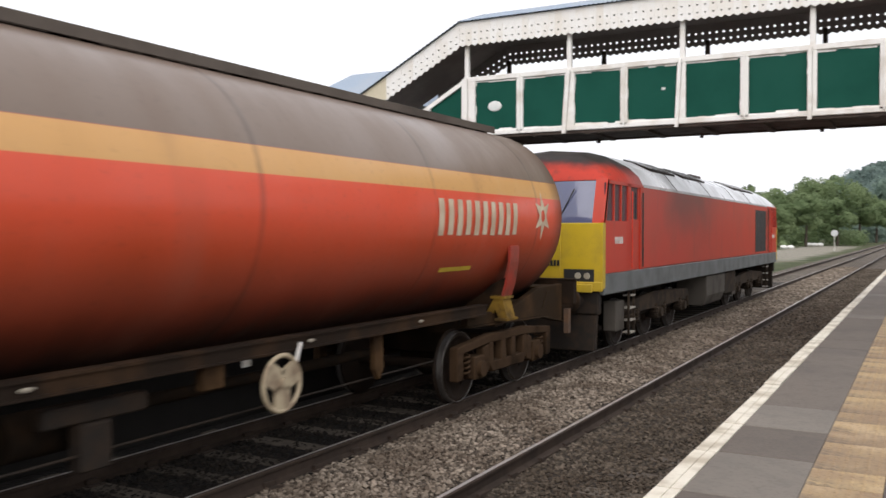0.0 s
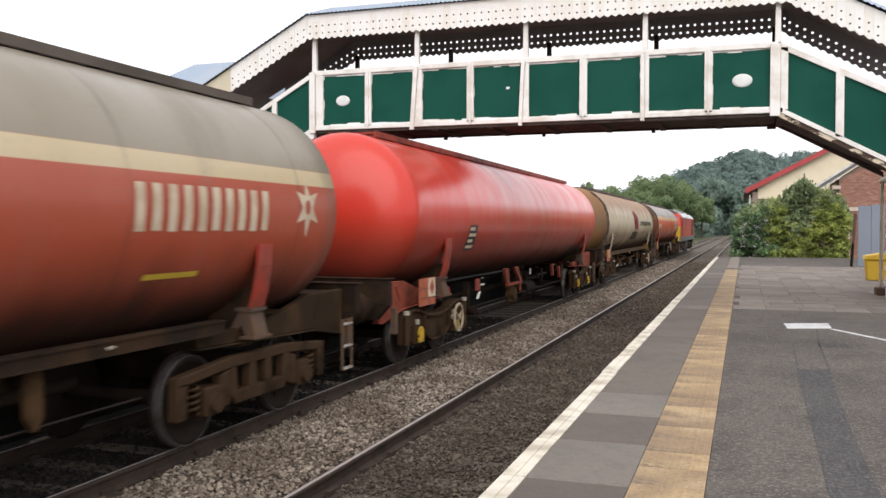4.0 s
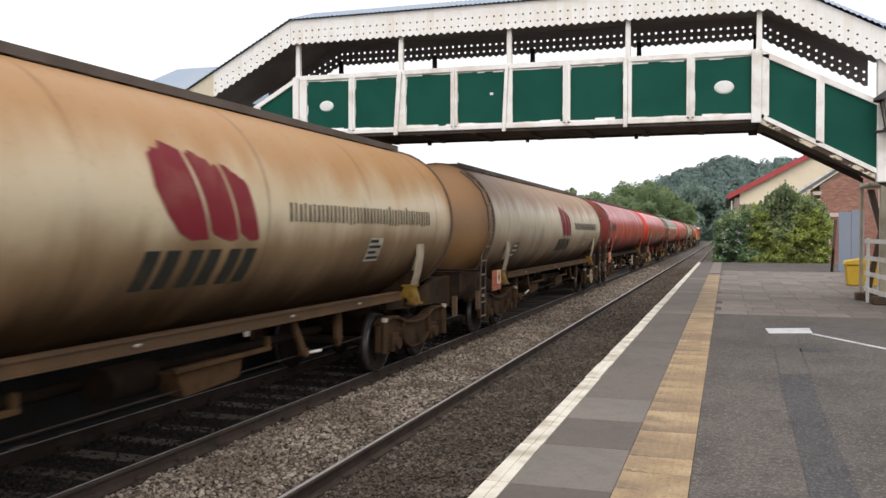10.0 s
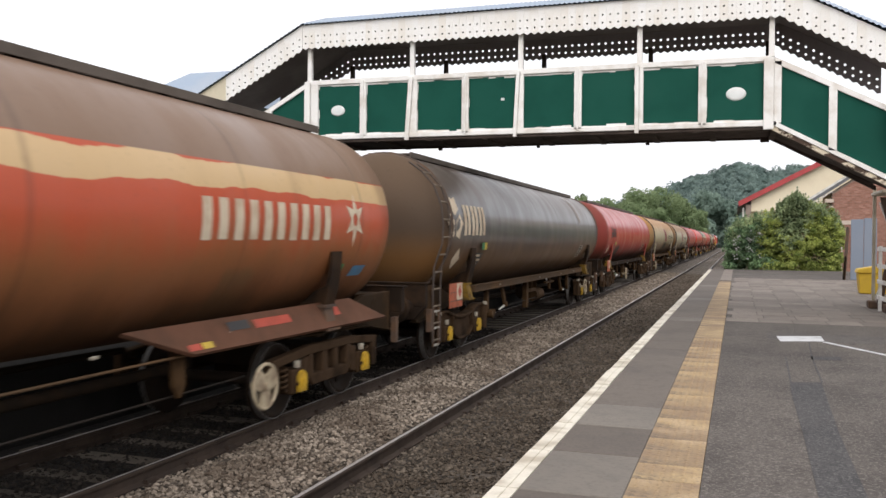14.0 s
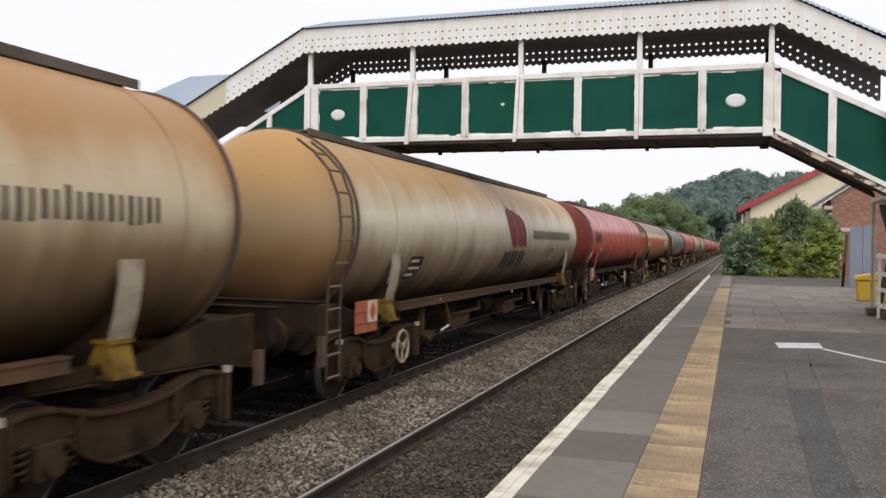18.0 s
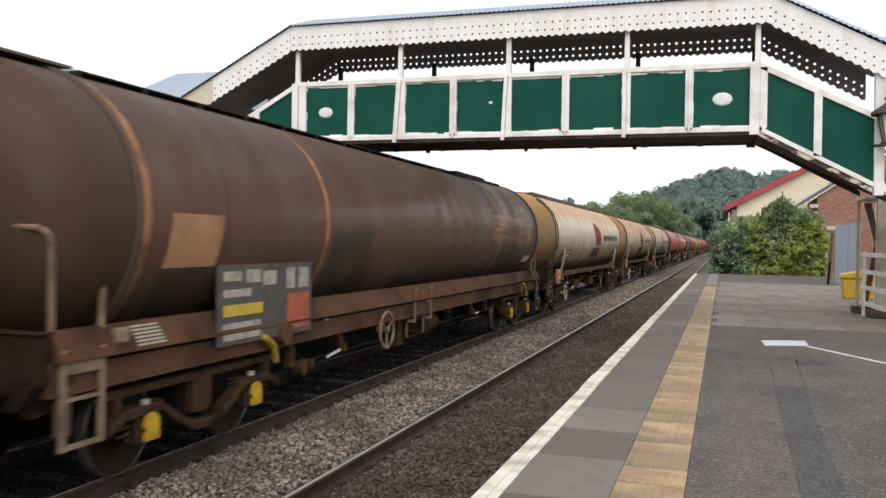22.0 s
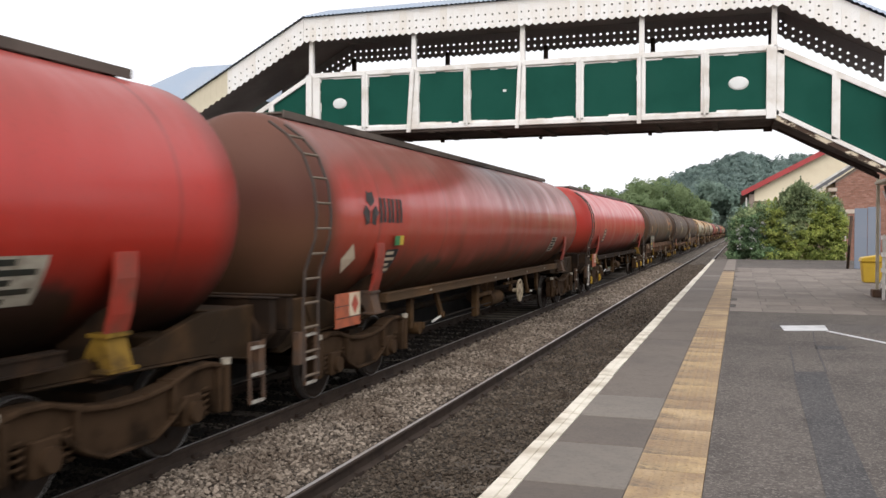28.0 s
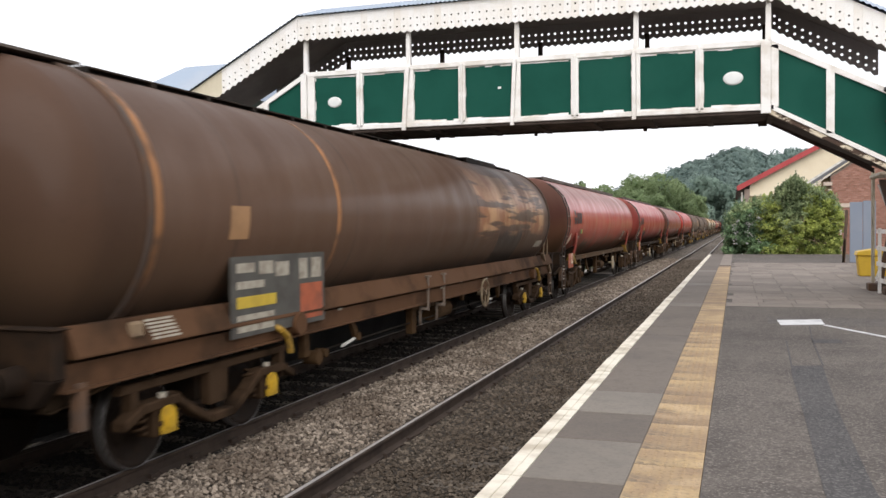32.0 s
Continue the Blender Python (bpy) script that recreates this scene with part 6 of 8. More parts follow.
        if paint is STRIPED_OLD:
            low, up = [(1.24, 3.85, 1.08), (1.24, 8.55, 1.06), (1.04, 7.7, 1.37), (1.04, 3.05, 1.35)], 0.03
            plate = Geo().add(low + [(x - up, y, z - up) for x, y, z in low], [(0, 1, 2, 3), (7, 6, 5, 4), (0, 4, 5, 1), (1, 5, 6, 2), (2, 6, 7, 3), (3, 7, 4, 0)])
            part("side_plate", plate, PLATE_RED, w, "flared red side plate with worn stickers")
            part("pull_rod", Geo().cyl((1.1, -6.0, 1.0), (1.1, 4.1, 1.06), 0.014, 6), SILL_RUST, w)
            for k, (y0, y1, t0, t1, mt) in enumerate(((3.8, 4.0, 0.1, 0.3, RED_MARK), (4.02, 4.2, 0.1, 0.3, YELLOW_MARK), (4.6, 5.0, 0.5, 0.8, BLACK_PLATE), (5.1, 5.9, 0.45, 0.75, RED_MARK), (6.8, 7.2, 0.4, 0.75, RED_MARK))):
                edge = [(1.24 - 0.2 * t + 0.006, y, 1.075 + 0.285 * t + 0.006) for t in (t0, t1) for y in (y0, y1)]
                part("sticker", Geo().add(edge, [(0, 1, 3, 2)]), mt, w, "worn sticker")
            part("green_sticker", on_tank(Geo(), 7.02, 7.24, 1.72, 1.84, 0), GREEN_MARK, w, "small green sticker")
            part("blue_sticker", on_tank(Geo(), 7.5, 7.9, 1.64, 1.8, 0, 0.006, 0.3), BLUE_MARK, w, "small blue sticker")
        if "redframe" in look_options:
            part("valve_frame", Geo().box(1.04, 1.1, -2.25, -0.94, 0.895, 0.95).prism([(-2.52, 1.3), (-2.19, 1.3), (-2.08, 0.95), (-2.25, 0.95)], 1.04, 1.1, "x").prism([(-1.65, 1.3), (-1.31, 1.3), (-0.94, 0.95), (-1.1, 0.95)], 1.04, 1.1, "x").box(1.04, 1.08, -1.0, -0.94, 0.72, 0.9), VALVE_RED, w, "dusty red frame round the outlet valve")
            part("outlet_valve", Geo().cyl((0.98, -1.6, 0.5), (0.98, -1.6, 0.9), 0.1, 12).cyl((0.9, -1.6, 0.66), (1.1, -1.6, 0.66), 0.13, 12).cyl((0.98, -1.25, 0.55), (0.98, -1.25, 0.8), 0.07, 10), OCHRE, w)
            part("guard_plate", Geo().box(1.02, 1.08, -4.54, -4.34, 0.95, 1.18), RED_FRAME, w, "", None, 0.01)
            part("white_lever", Geo().prism([(-4.56, 0.79), (-4.5, 0.79), (-4.36, 0.92), (-4.4, 0.93)], 1.06, 1.1, "x"), WHITE_DIRTY, w, "white painted lever")
            part("white_lever", Geo().box(1.06, 1.1, -4.26, -4.12, 1.04, 1.07), WHITE_DIRTY, w, "white painted lever")
            for y, z in ((2.77, 1.0), (3.7, 0.9)):
                part("hanger", shared("red_hanger", lambda: Geo().prism([(-0.1, 0.2), (0.08, 0.2), (0.14, -0.12), (0.04, -0.12)], 1.0, 1.06, "x")), VALVE_RED, w, "", pose(0, y, z))
        solid = "solidwheel" in look_options
        wheel_y, wheel_z = wheel or (0.0, 0.0)
        if wheel:
            part("handwheel", shared(f"handwheel_{solid}", lambda: handwheel_geo(3, 0.24, solid)), WHEEL_CREAM, w, "grubby cream brake wheel", pose(1.26, wheel_y, wheel_z))
    if "noladder" not in look_options:
        ladder(w, -8.85)
    if paint is CREAM or "sheet" in look_options:
        ladder(w, 9.1 if paint is CREAM else 8.98, True)
    if style != "cream":
        pale = STRAP_PALE if old else SILL_STEEL if "redframe" in look_options else WHITE_DIRTY if "sheet" in look_options else STEP_PAINT
        if old and "ribs" not in look_options and "nofoot" not in look_options:
            frame_geo = Geo().box(1.17, 1.21, -9.16, -9.11, 0.5, 1.3).box(1.17, 1.21, -8.71, -8.66, 0.5, 1.3)
            f = part("step_frame", shared("step_frame", lambda: frame_geo), TAN_STEEL, w, "tan framed steps", None)
            part("top_plate", shared("step_plate", lambda: Geo().box(1.18, 1.205, -9.11, -8.71, 1.1, 1.29)), TAN_STEEL, f)
            for z in (0.52, 0.9):
                part("tread", shared("framed_tread", lambda: Geo().box(1.15, 1.21, -9.11, -8.71, -0.015, 0.015)), TAN_STEEL, f, "", pose(0, 0, z))
        elif "noladder" not in look_options and "nofoot" not in look_options:
            foot_steps(w, -8.87, pale)
        if "nofront" not in look_options:
            foot_steps(w, 9.0, pale)
    for end in (-1, 1) if style in ("cream", "grey", "brown") else ():
        part("end_ring", shared("end_ring", lambda: band_geo(0.05, 0.03)), RUST_BROWN, w, "", pose(0, end * 8.38, 0))
    if old:
        for y in ((-8.25, -4.6) if paint in (BROWN_RUSTY, BROWN_PEEL) else (-8.25, -4.6, 4.4)) if "ribs" not in look_options else ():
            part("scorch_ring", shared("scorch_ring", lambda: band_geo(0.11, 0.004)), SCORCH, w, "faint rusty ring on the barrel", pose(0, y, 0))
    if "endcover" in look_options:
        part("end_cover", shared("end_cover", lambda: Geo().cyl((0.75, -8.66, 2.45), (0.75, -8.4, 2.45), 0.17, 18).cyl((0.75, -8.69, 2.45), (0.75, -8.66, 2.45), 0.2, 18)), RED_FRAME, w, "round bolted cover on the tank's end")
    if "paleband" in look_options:
        g = on_tank(Geo(), -0.22, 0.22, 2.75, 3.75, 0, 0.005)
        part("pale_patch", g, BAND_GREY if style == "grey" else PALE_BAND, w, "dull repainted upright patch" if style == "grey" else "pale repainted upright patch", pose(0, 4.95, 0))
    # markings
    if style == "cream":
        maroon_emblem(w, 0.35)
        letter_bars(w, -0.45, 1.6, 1.83, 0.4, 3, LETTER_DARK, "three dark painted letter blocks", 0.0, 0.15)
        letter_bars(w, 2.2, 7.2, 2.44, 0.22, 21, LETTER_DARK, "line of small dark lettering", 1.0)
        data_panel(w, -5.85, 1.76, 0.58, 0.42, BLACK_PLATE, LETTER_WHITE, "small black data panel", 3)
        data_panel(w, 4.9, 1.95, 0.5, 0.36, LETTER_WHITE, LETTER_DARK, "pale data panel", 4)
    elif style == "red":
        data_panel(w, -5.5, 2.0, 0.5, 0.5, BLACK_PLATE, LETTER_WHITE, "small black data panel", 4)
        if "sheet" in look_options:
            data_panel(w, 5.5, 1.85, 0.75, 0.45, LETTER_WHITE, LETTER_DARK, "pale data panel", 5)
    elif style in ("red_mark", "grey"):
        mark = LETTER_BLACK if style == "red_mark" else LETTER_WHITE
        drop_emblem(w, -8.2 if style == "grey" else -7.35, mark, 2.54 if style == "grey" else 2.48, 1.5 if style == "grey" else 0.92)
        data_panel(w, -6.3 + decal, 1.7, 0.46, 0.42, BLACK_PLATE, LETTER_WHITE, "dark data panel with pale rows", 4)
        g = on_tank(Geo(), -0.15, 0.05, 2.2, 2.34, 0)
        on_tank(g, 0.05, 0.2, 2.2, 2.34, 1)
        part("green_sticker", g, [GREEN_MARK, YELLOW_MARK], w, "green and yellow sticker", pose(0, -6.27 + decal, -0.22))
        data_panel(w, 5.4 + decal / 2, 1.8, 0.6 + decal, 0.42, LETTER_WHITE, LETTER_DARK, "pale data panel", 5)
        part("diamond_label", shared("diamond_label", lambda: Geo().add([((R + 0.007) * math.cos((z - CZ) / R), y, CZ + (R + 0.007) * math.sin((z - CZ) / R)) for y, z in ((-0.22, 1.8), (0, 1.58), (0.22, 1.8), (0, 2.02), (0, 1.8))], [(0, 1, 4), (1, 2, 4), (2, 3, 4), (3, 0, 4)])), LETTER_WHITE, w, "small pale diamond label", pose(0, -7.75 + decal, 0))
    elif style == "stripe":
        letter_bars(w, 4.67 if paint is not STRIPED_OLD else 3.8, 6.9 if paint is not STRIPED_OLD else 6.65, 2.37, 0.42, 5, LETTER_WHITE, "five cream painted letter blocks")
        star_emblem(w, 7.72 if paint is not STRIPED_OLD else 7.3, 2.43, LETTER_WHITE)
        letter_bars(w, -7.5, -5.95, 2.34, 0.28, 7, LETTER_WHITE, "row of cream letter blocks", 1.0)
        None if paint is STRIPED_OLD else part("yellow_bar", on_tank(Geo(), -0.4, 0.4, 1.7, 1.76, 0), YELLOW_MARK, w, "thin yellow painted bar", pose(0, 5.4, 0))
    return w


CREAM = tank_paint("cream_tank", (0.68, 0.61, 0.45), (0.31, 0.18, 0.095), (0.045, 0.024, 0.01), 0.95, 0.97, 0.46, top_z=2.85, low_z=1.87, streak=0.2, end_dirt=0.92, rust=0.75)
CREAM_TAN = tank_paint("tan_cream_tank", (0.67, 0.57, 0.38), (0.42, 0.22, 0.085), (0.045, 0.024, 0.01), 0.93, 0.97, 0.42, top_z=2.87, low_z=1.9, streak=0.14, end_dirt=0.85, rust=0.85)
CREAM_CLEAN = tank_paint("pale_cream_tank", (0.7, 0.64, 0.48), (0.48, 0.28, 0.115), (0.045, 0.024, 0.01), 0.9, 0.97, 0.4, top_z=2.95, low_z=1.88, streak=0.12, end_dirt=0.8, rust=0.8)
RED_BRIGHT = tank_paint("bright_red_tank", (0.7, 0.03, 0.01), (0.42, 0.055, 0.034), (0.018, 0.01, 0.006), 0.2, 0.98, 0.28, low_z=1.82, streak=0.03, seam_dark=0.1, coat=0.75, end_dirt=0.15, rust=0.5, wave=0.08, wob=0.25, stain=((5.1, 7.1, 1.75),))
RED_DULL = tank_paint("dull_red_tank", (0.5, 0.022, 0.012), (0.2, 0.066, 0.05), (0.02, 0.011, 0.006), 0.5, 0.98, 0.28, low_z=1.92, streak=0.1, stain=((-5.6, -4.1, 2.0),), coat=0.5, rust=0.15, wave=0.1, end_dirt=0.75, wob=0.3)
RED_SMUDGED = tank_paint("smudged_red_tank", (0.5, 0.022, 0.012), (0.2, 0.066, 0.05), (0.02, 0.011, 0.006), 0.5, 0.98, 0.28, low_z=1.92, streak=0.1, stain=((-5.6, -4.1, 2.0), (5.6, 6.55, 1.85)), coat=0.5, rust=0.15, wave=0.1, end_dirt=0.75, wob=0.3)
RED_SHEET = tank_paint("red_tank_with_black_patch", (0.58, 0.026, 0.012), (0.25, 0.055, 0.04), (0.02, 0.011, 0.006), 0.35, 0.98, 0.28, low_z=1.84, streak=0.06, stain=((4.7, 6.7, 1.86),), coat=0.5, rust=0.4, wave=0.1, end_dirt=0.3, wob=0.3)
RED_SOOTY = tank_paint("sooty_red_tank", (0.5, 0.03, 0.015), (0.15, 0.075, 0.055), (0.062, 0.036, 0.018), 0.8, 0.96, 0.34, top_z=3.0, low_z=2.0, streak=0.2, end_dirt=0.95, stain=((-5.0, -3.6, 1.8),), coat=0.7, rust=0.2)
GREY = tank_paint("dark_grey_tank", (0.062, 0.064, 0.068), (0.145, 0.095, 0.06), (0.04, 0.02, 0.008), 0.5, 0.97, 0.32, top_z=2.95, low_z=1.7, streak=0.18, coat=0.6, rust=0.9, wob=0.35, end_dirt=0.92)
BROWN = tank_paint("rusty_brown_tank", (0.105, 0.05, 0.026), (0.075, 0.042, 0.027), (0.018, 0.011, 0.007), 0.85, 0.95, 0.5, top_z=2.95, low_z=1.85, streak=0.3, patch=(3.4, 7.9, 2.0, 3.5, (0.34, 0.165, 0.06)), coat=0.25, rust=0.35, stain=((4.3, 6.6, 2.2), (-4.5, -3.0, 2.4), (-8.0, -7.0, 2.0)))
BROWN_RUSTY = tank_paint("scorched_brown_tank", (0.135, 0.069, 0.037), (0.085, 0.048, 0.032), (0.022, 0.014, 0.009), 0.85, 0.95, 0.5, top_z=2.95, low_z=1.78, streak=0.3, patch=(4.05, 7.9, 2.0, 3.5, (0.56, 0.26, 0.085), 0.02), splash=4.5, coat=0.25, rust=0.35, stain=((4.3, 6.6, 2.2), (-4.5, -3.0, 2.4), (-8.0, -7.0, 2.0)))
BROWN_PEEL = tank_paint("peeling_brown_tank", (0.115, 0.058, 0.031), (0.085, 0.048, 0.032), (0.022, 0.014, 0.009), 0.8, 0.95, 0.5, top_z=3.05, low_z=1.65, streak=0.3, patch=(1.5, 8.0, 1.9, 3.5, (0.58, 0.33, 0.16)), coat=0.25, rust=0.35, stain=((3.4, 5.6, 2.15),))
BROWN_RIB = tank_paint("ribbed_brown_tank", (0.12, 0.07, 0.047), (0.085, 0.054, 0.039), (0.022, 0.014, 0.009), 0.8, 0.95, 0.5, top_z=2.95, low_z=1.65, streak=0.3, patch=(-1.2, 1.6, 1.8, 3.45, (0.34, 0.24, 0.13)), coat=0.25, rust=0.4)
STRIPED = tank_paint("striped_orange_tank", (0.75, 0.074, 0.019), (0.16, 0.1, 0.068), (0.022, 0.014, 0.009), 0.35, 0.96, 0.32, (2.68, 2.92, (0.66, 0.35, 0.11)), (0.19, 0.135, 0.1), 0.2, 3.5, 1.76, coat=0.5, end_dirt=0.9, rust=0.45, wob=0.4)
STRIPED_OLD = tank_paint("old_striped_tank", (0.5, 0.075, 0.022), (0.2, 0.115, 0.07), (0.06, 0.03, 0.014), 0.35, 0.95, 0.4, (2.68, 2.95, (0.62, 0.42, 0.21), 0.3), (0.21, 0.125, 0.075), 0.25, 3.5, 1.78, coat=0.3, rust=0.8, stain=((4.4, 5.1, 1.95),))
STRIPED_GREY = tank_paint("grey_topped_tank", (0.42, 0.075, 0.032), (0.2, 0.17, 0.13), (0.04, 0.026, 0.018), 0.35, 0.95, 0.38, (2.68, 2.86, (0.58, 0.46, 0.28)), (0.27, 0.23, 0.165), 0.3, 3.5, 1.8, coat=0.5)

STRIPE_LABEL = "orange-red tank wagon with a pale orange stripe and a brown-grey top"
CREAM_LABEL = "weathered cream tank wagon with a ragged maroon emblem"
RED_LABEL = "plain bright red tank wagon with a dark belly"
MARK_LABEL = "red tank wagon with a small dark emblem and sooty underside"
BROWN_LABEL = "rusty dark brown tank wagon with deep side beams"
CONSIST = [
    ("stripe", STRIPED, STRIPE_LABEL, ("solidwheel", "yellowfeet", "plate", "nofront"), (2.04, 0.9)),
    ("cream", CREAM, CREAM_LABEL, ("yellowfeet",), (6.69, 0.6)),
    ("red", RED_BRIGHT, RED_LABEL, ("redframe", "yellow", "noladder", "endcover"), (-6.3, 0.6)),
    ("stripe", STRIPED_GREY, "dull red tank wagon with a cream stripe and grey-green top", ("solidwheel", "plate"), (2.04, 0.9)),
    ("red", RED_BRIGHT, RED_LABEL, ("redframe", "yellow", "noladder", "endcover"), (-6.3, 0.6)),
    ("red_mark", RED_DULL, MARK_LABEL, ("solidwheel", "yellowfeet", "nofront"), (1.66, 0.78)),
    ("cream", CREAM, CREAM_LABEL, ("yellowfeet",), (6.27, 0.6)),
    ("cream", CREAM_TAN, CREAM_LABEL, ("yellowfeet",), (-6.5, 0.6)),
    ("red_mark", RED_DULL, MARK_LABEL, ("solidwheel", "noladder", "yellowfeet"), (-2.25, 0.66)),
    ("grey", GREY, "dark grey tank wagon with a large cream emblem", ("yellowfeet", "yellow", "paleband"), (6.23, 0.62)),
    ("stripe", STRIPED_OLD, "rusty orange tank wagon with a peeling cream stripe", ("solidwheel", "plate", "yellow", "nofront"), (5.11, 0.58)),
    ("red_mark", RED_DULL, MARK_LABEL, ("solidwheel",), (1.6, 0.78)),
    ("cream", CREAM_CLEAN, CREAM_LABEL, ("yellowfeet",), (-6.55, 0.61)),
    ("cream", CREAM_TAN, CREAM_LABEL, ("yellowfeet", "paleband"), (-6.42, 0.58)),
    ("cream", CREAM_CLEAN, CREAM_LABEL, ("yellowfeet",), (-6.6, 0.6)),
    ("brown", BROWN, BROWN_LABEL, ("tanpatch", "yellow", "noladder"), (-2.46, 0.85)),
    ("brown", BROWN_RIB, "ribbed dark brown tank wagon with worn pale patches", ("ribs", "yellow"), (3.5, 0.87)),
    ("brown", BROWN_RUSTY, BROWN_LABEL, ("yellow", "nofoot", "noladder"), (2.82, 0.84)),
    ("red", RED_SHEET, RED_LABEL, ("sheet", "yellowfeet", "yellow")),
    ("red_mark", RED_SOOTY, MARK_LABEL, ("solidwheel",), (1.37, 0.82)),
    ("red_mark", RED_SMUDGED, MARK_LABEL, ("solidwheel", "yellowfeet", "short"), (-2.22, 0.7)),
    ("red_mark", RED_SOOTY, MARK_LABEL, ("solidwheel", "yellowfeet"), (1.57, 0.74)),
    ("brown", BROWN_PEEL, BROWN_LABEL, ("yellow", "noladder", "nofoot"), (2.21, 0.89)),
    ("brown", BROWN, BROWN_LABEL, ("yellow", "noladder"), (2.5, 0.86)),
]
WAGONS = [tank_wagon(*c) for c in CONSIST]
OFFSETS = [0.0]
for length in LENGTHS:
    OFFSETS.append(OFFSETS[-1] + length)

# ---- locomotive ----
LOCO_AHEAD = 1.35


def loco_red():
    """Red enamel with a sooty smudge below the roof behind the cab and streaks of road dirt low down."""
    n = Nodes("locomotive_red", 0, 0.42, 0.4)
    x, y, z = n.xyz()
    rough_edge = n.math("MULTIPLY", n.math("SUBTRACT", n.noise(0.8, 5), 0.5), 2.2)
    yy, zz = n.math("ADD", y, rough_edge), n.math("ADD", z, n.math("MULTIPLY", rough_edge, 0.5))
    soot = n.math("MULTIPLY", n.math("MULTIPLY", n.band(yy, 3.6, 5.4), n.band(yy, 9.5, 7.0)), n.band(zz, 1.8, 3.0))
    col = n.mix(n.band(n.noise(1.0, 6), 0.42, 0.68, 0.0, 0.5), (0.56, 0.042, 0.018), (0.44, 0.055, 0.028))
    col = n.mix(n.math("MULTIPLY", soot, 0.6), col, (0.09, 0.035, 0.028))
    col = n.mix(n.math("MULTIPLY", n.band(n.noise(1.0, 4, 0.6, n.scaled(0.5, 2.5, 0.4)), 0.55, 0.75), 0.3), col, (0.28, 0.05, 0.035))
    n.bump(n.noise(2.0, 3), 0.08, 0.006)
    return n.done(col)


LOCO_RED = loco_red()
LOCO_YELLOW = worn("locomotive_yellow", (0.58, 0.4, 0.02), (0.36, 0.25, 0.03), 0.5, 2.0, 0.45, 0.0, 0.08)
LOCO_GREY = worn("locomotive_grey", (0.14, 0.15, 0.15), (0.09, 0.09, 0.085), 0.5, 1.5, 0.55, 0.0, 0.08)
LOCO_ROOF = worn("pale_roof_grey", (0.72, 0.74, 0.76), (0.3, 0.29, 0.28), 0.55, 0.9, 0.32, 0.0, 0.1)
SOOT = worn("sooty_roof", (0.05, 0.035, 0.03), (0.1, 0.05, 0.04), 0.5, 1.5, 0.7)
RUBBER = worn("black_rubber", (0.015, 0.015, 0.015), (0.03, 0.03, 0.03), 0.4, 6.0, 0.6)


def glass_material():
    n = Nodes("dark_window_glass", 0, 0.06, 0.8)
    return n.done(n.mix(n.noise(1.5, 3), (0.03, 0.035, 0.05), (0.07, 0.08, 0.11)))


GLASS = glass_material()
# lilac base colour stands in for the sky reflected in the windscreen
WINDSCREEN = worn("sky_tinted_windscreen", (0.1, 0.11, 0.2), (0.06, 0.065, 0.12), 0.4, 1.2, 0.04, 0.0, 0.0, 1.0)
TANK_DUSTY = worn("dusty_underfloor_tank", (0.1, 0.088, 0.074), (0.05, 0.042, 0.034), 0.6, 1.6, 0.75, 0.0, 0.15, 0.2)


def sooted_cab():
    """Red cab roof, black with exhaust soot over the crown."""
    n = Nodes("sooted_cab_red", 0, 0.5, 0.3)
    x, y, z = n.xyz()
    zz = n.math("ADD", z, n.math("MULTIPLY", n.math("SUBTRACT", n.noise(1.4, 5), 0.5), 0.5))
    col = n.mix(n.band(zz, 3.22, 3.52), (0.5, 0.04, 0.02), (0.024, 0.018, 0.016))
    n.bump(n.noise(3.0, 3), 0.06, 0.006)
    return n.done(n.mix(n.band(n.noise(7.0, 4), 0.5, 0.75, 0.0, 0.4), col, (0.06, 0.03, 0.025)))


SOOT_RED = sooted_cab()
LOCO_BOGIE = worn("black_greasy_bogie", (0.03, 0.022, 0.016), (0.09, 0.065, 0.045), 0.7, 3.0, 0.85, 0.0, 0.2, 0.15)
LOCO = thing("diesel_locomotive", "red diesel locomotive with a yellow cab end and pale roof", "locomotive", "oil train")
L, HW = 19.6, 1.33
# the body's section, walked from one foot to the other
SECTION = [(-HW, 1.13), (-HW, 3.1), (-1.05, 3.45), (-0.6, 3.68), (0, 3.73), (0.6, 3.68), (1.05, 3.45), (HW, 3.1), (HW, 1.13)]


def hull(y0, y1, z_from, z_to):
    pts = [(x, min(max(z, z_from), z_to)) for x, z in SECTION]
    clean = [p for i, p in enumerate(pts) if p != pts[i - 1]]
    return Geo().prism(clean, y0, y1, "y")


part("body", hull(2.35, L - 2.35, 1.5, 3.1), LOCO_RED, LOCO, "", None, 0.02)
part("skirt", hull(0.1, L - 0.1, 1.13, 1.498), LOCO_GREY, LOCO, "grey lower band", None, 0.015)
part("roof", Geo().prism([(-HW + 0.01, 3.104), (-1.05, 3.45), (-0.6, 3.68), (0, 3.73), (0.6, 3.68), (1.05, 3.45), (HW - 0.01, 3.104)], 2.36, L - 2.36, "y"), LOCO_ROOF, LOCO, "pale grey curved roof", None, 0.015)
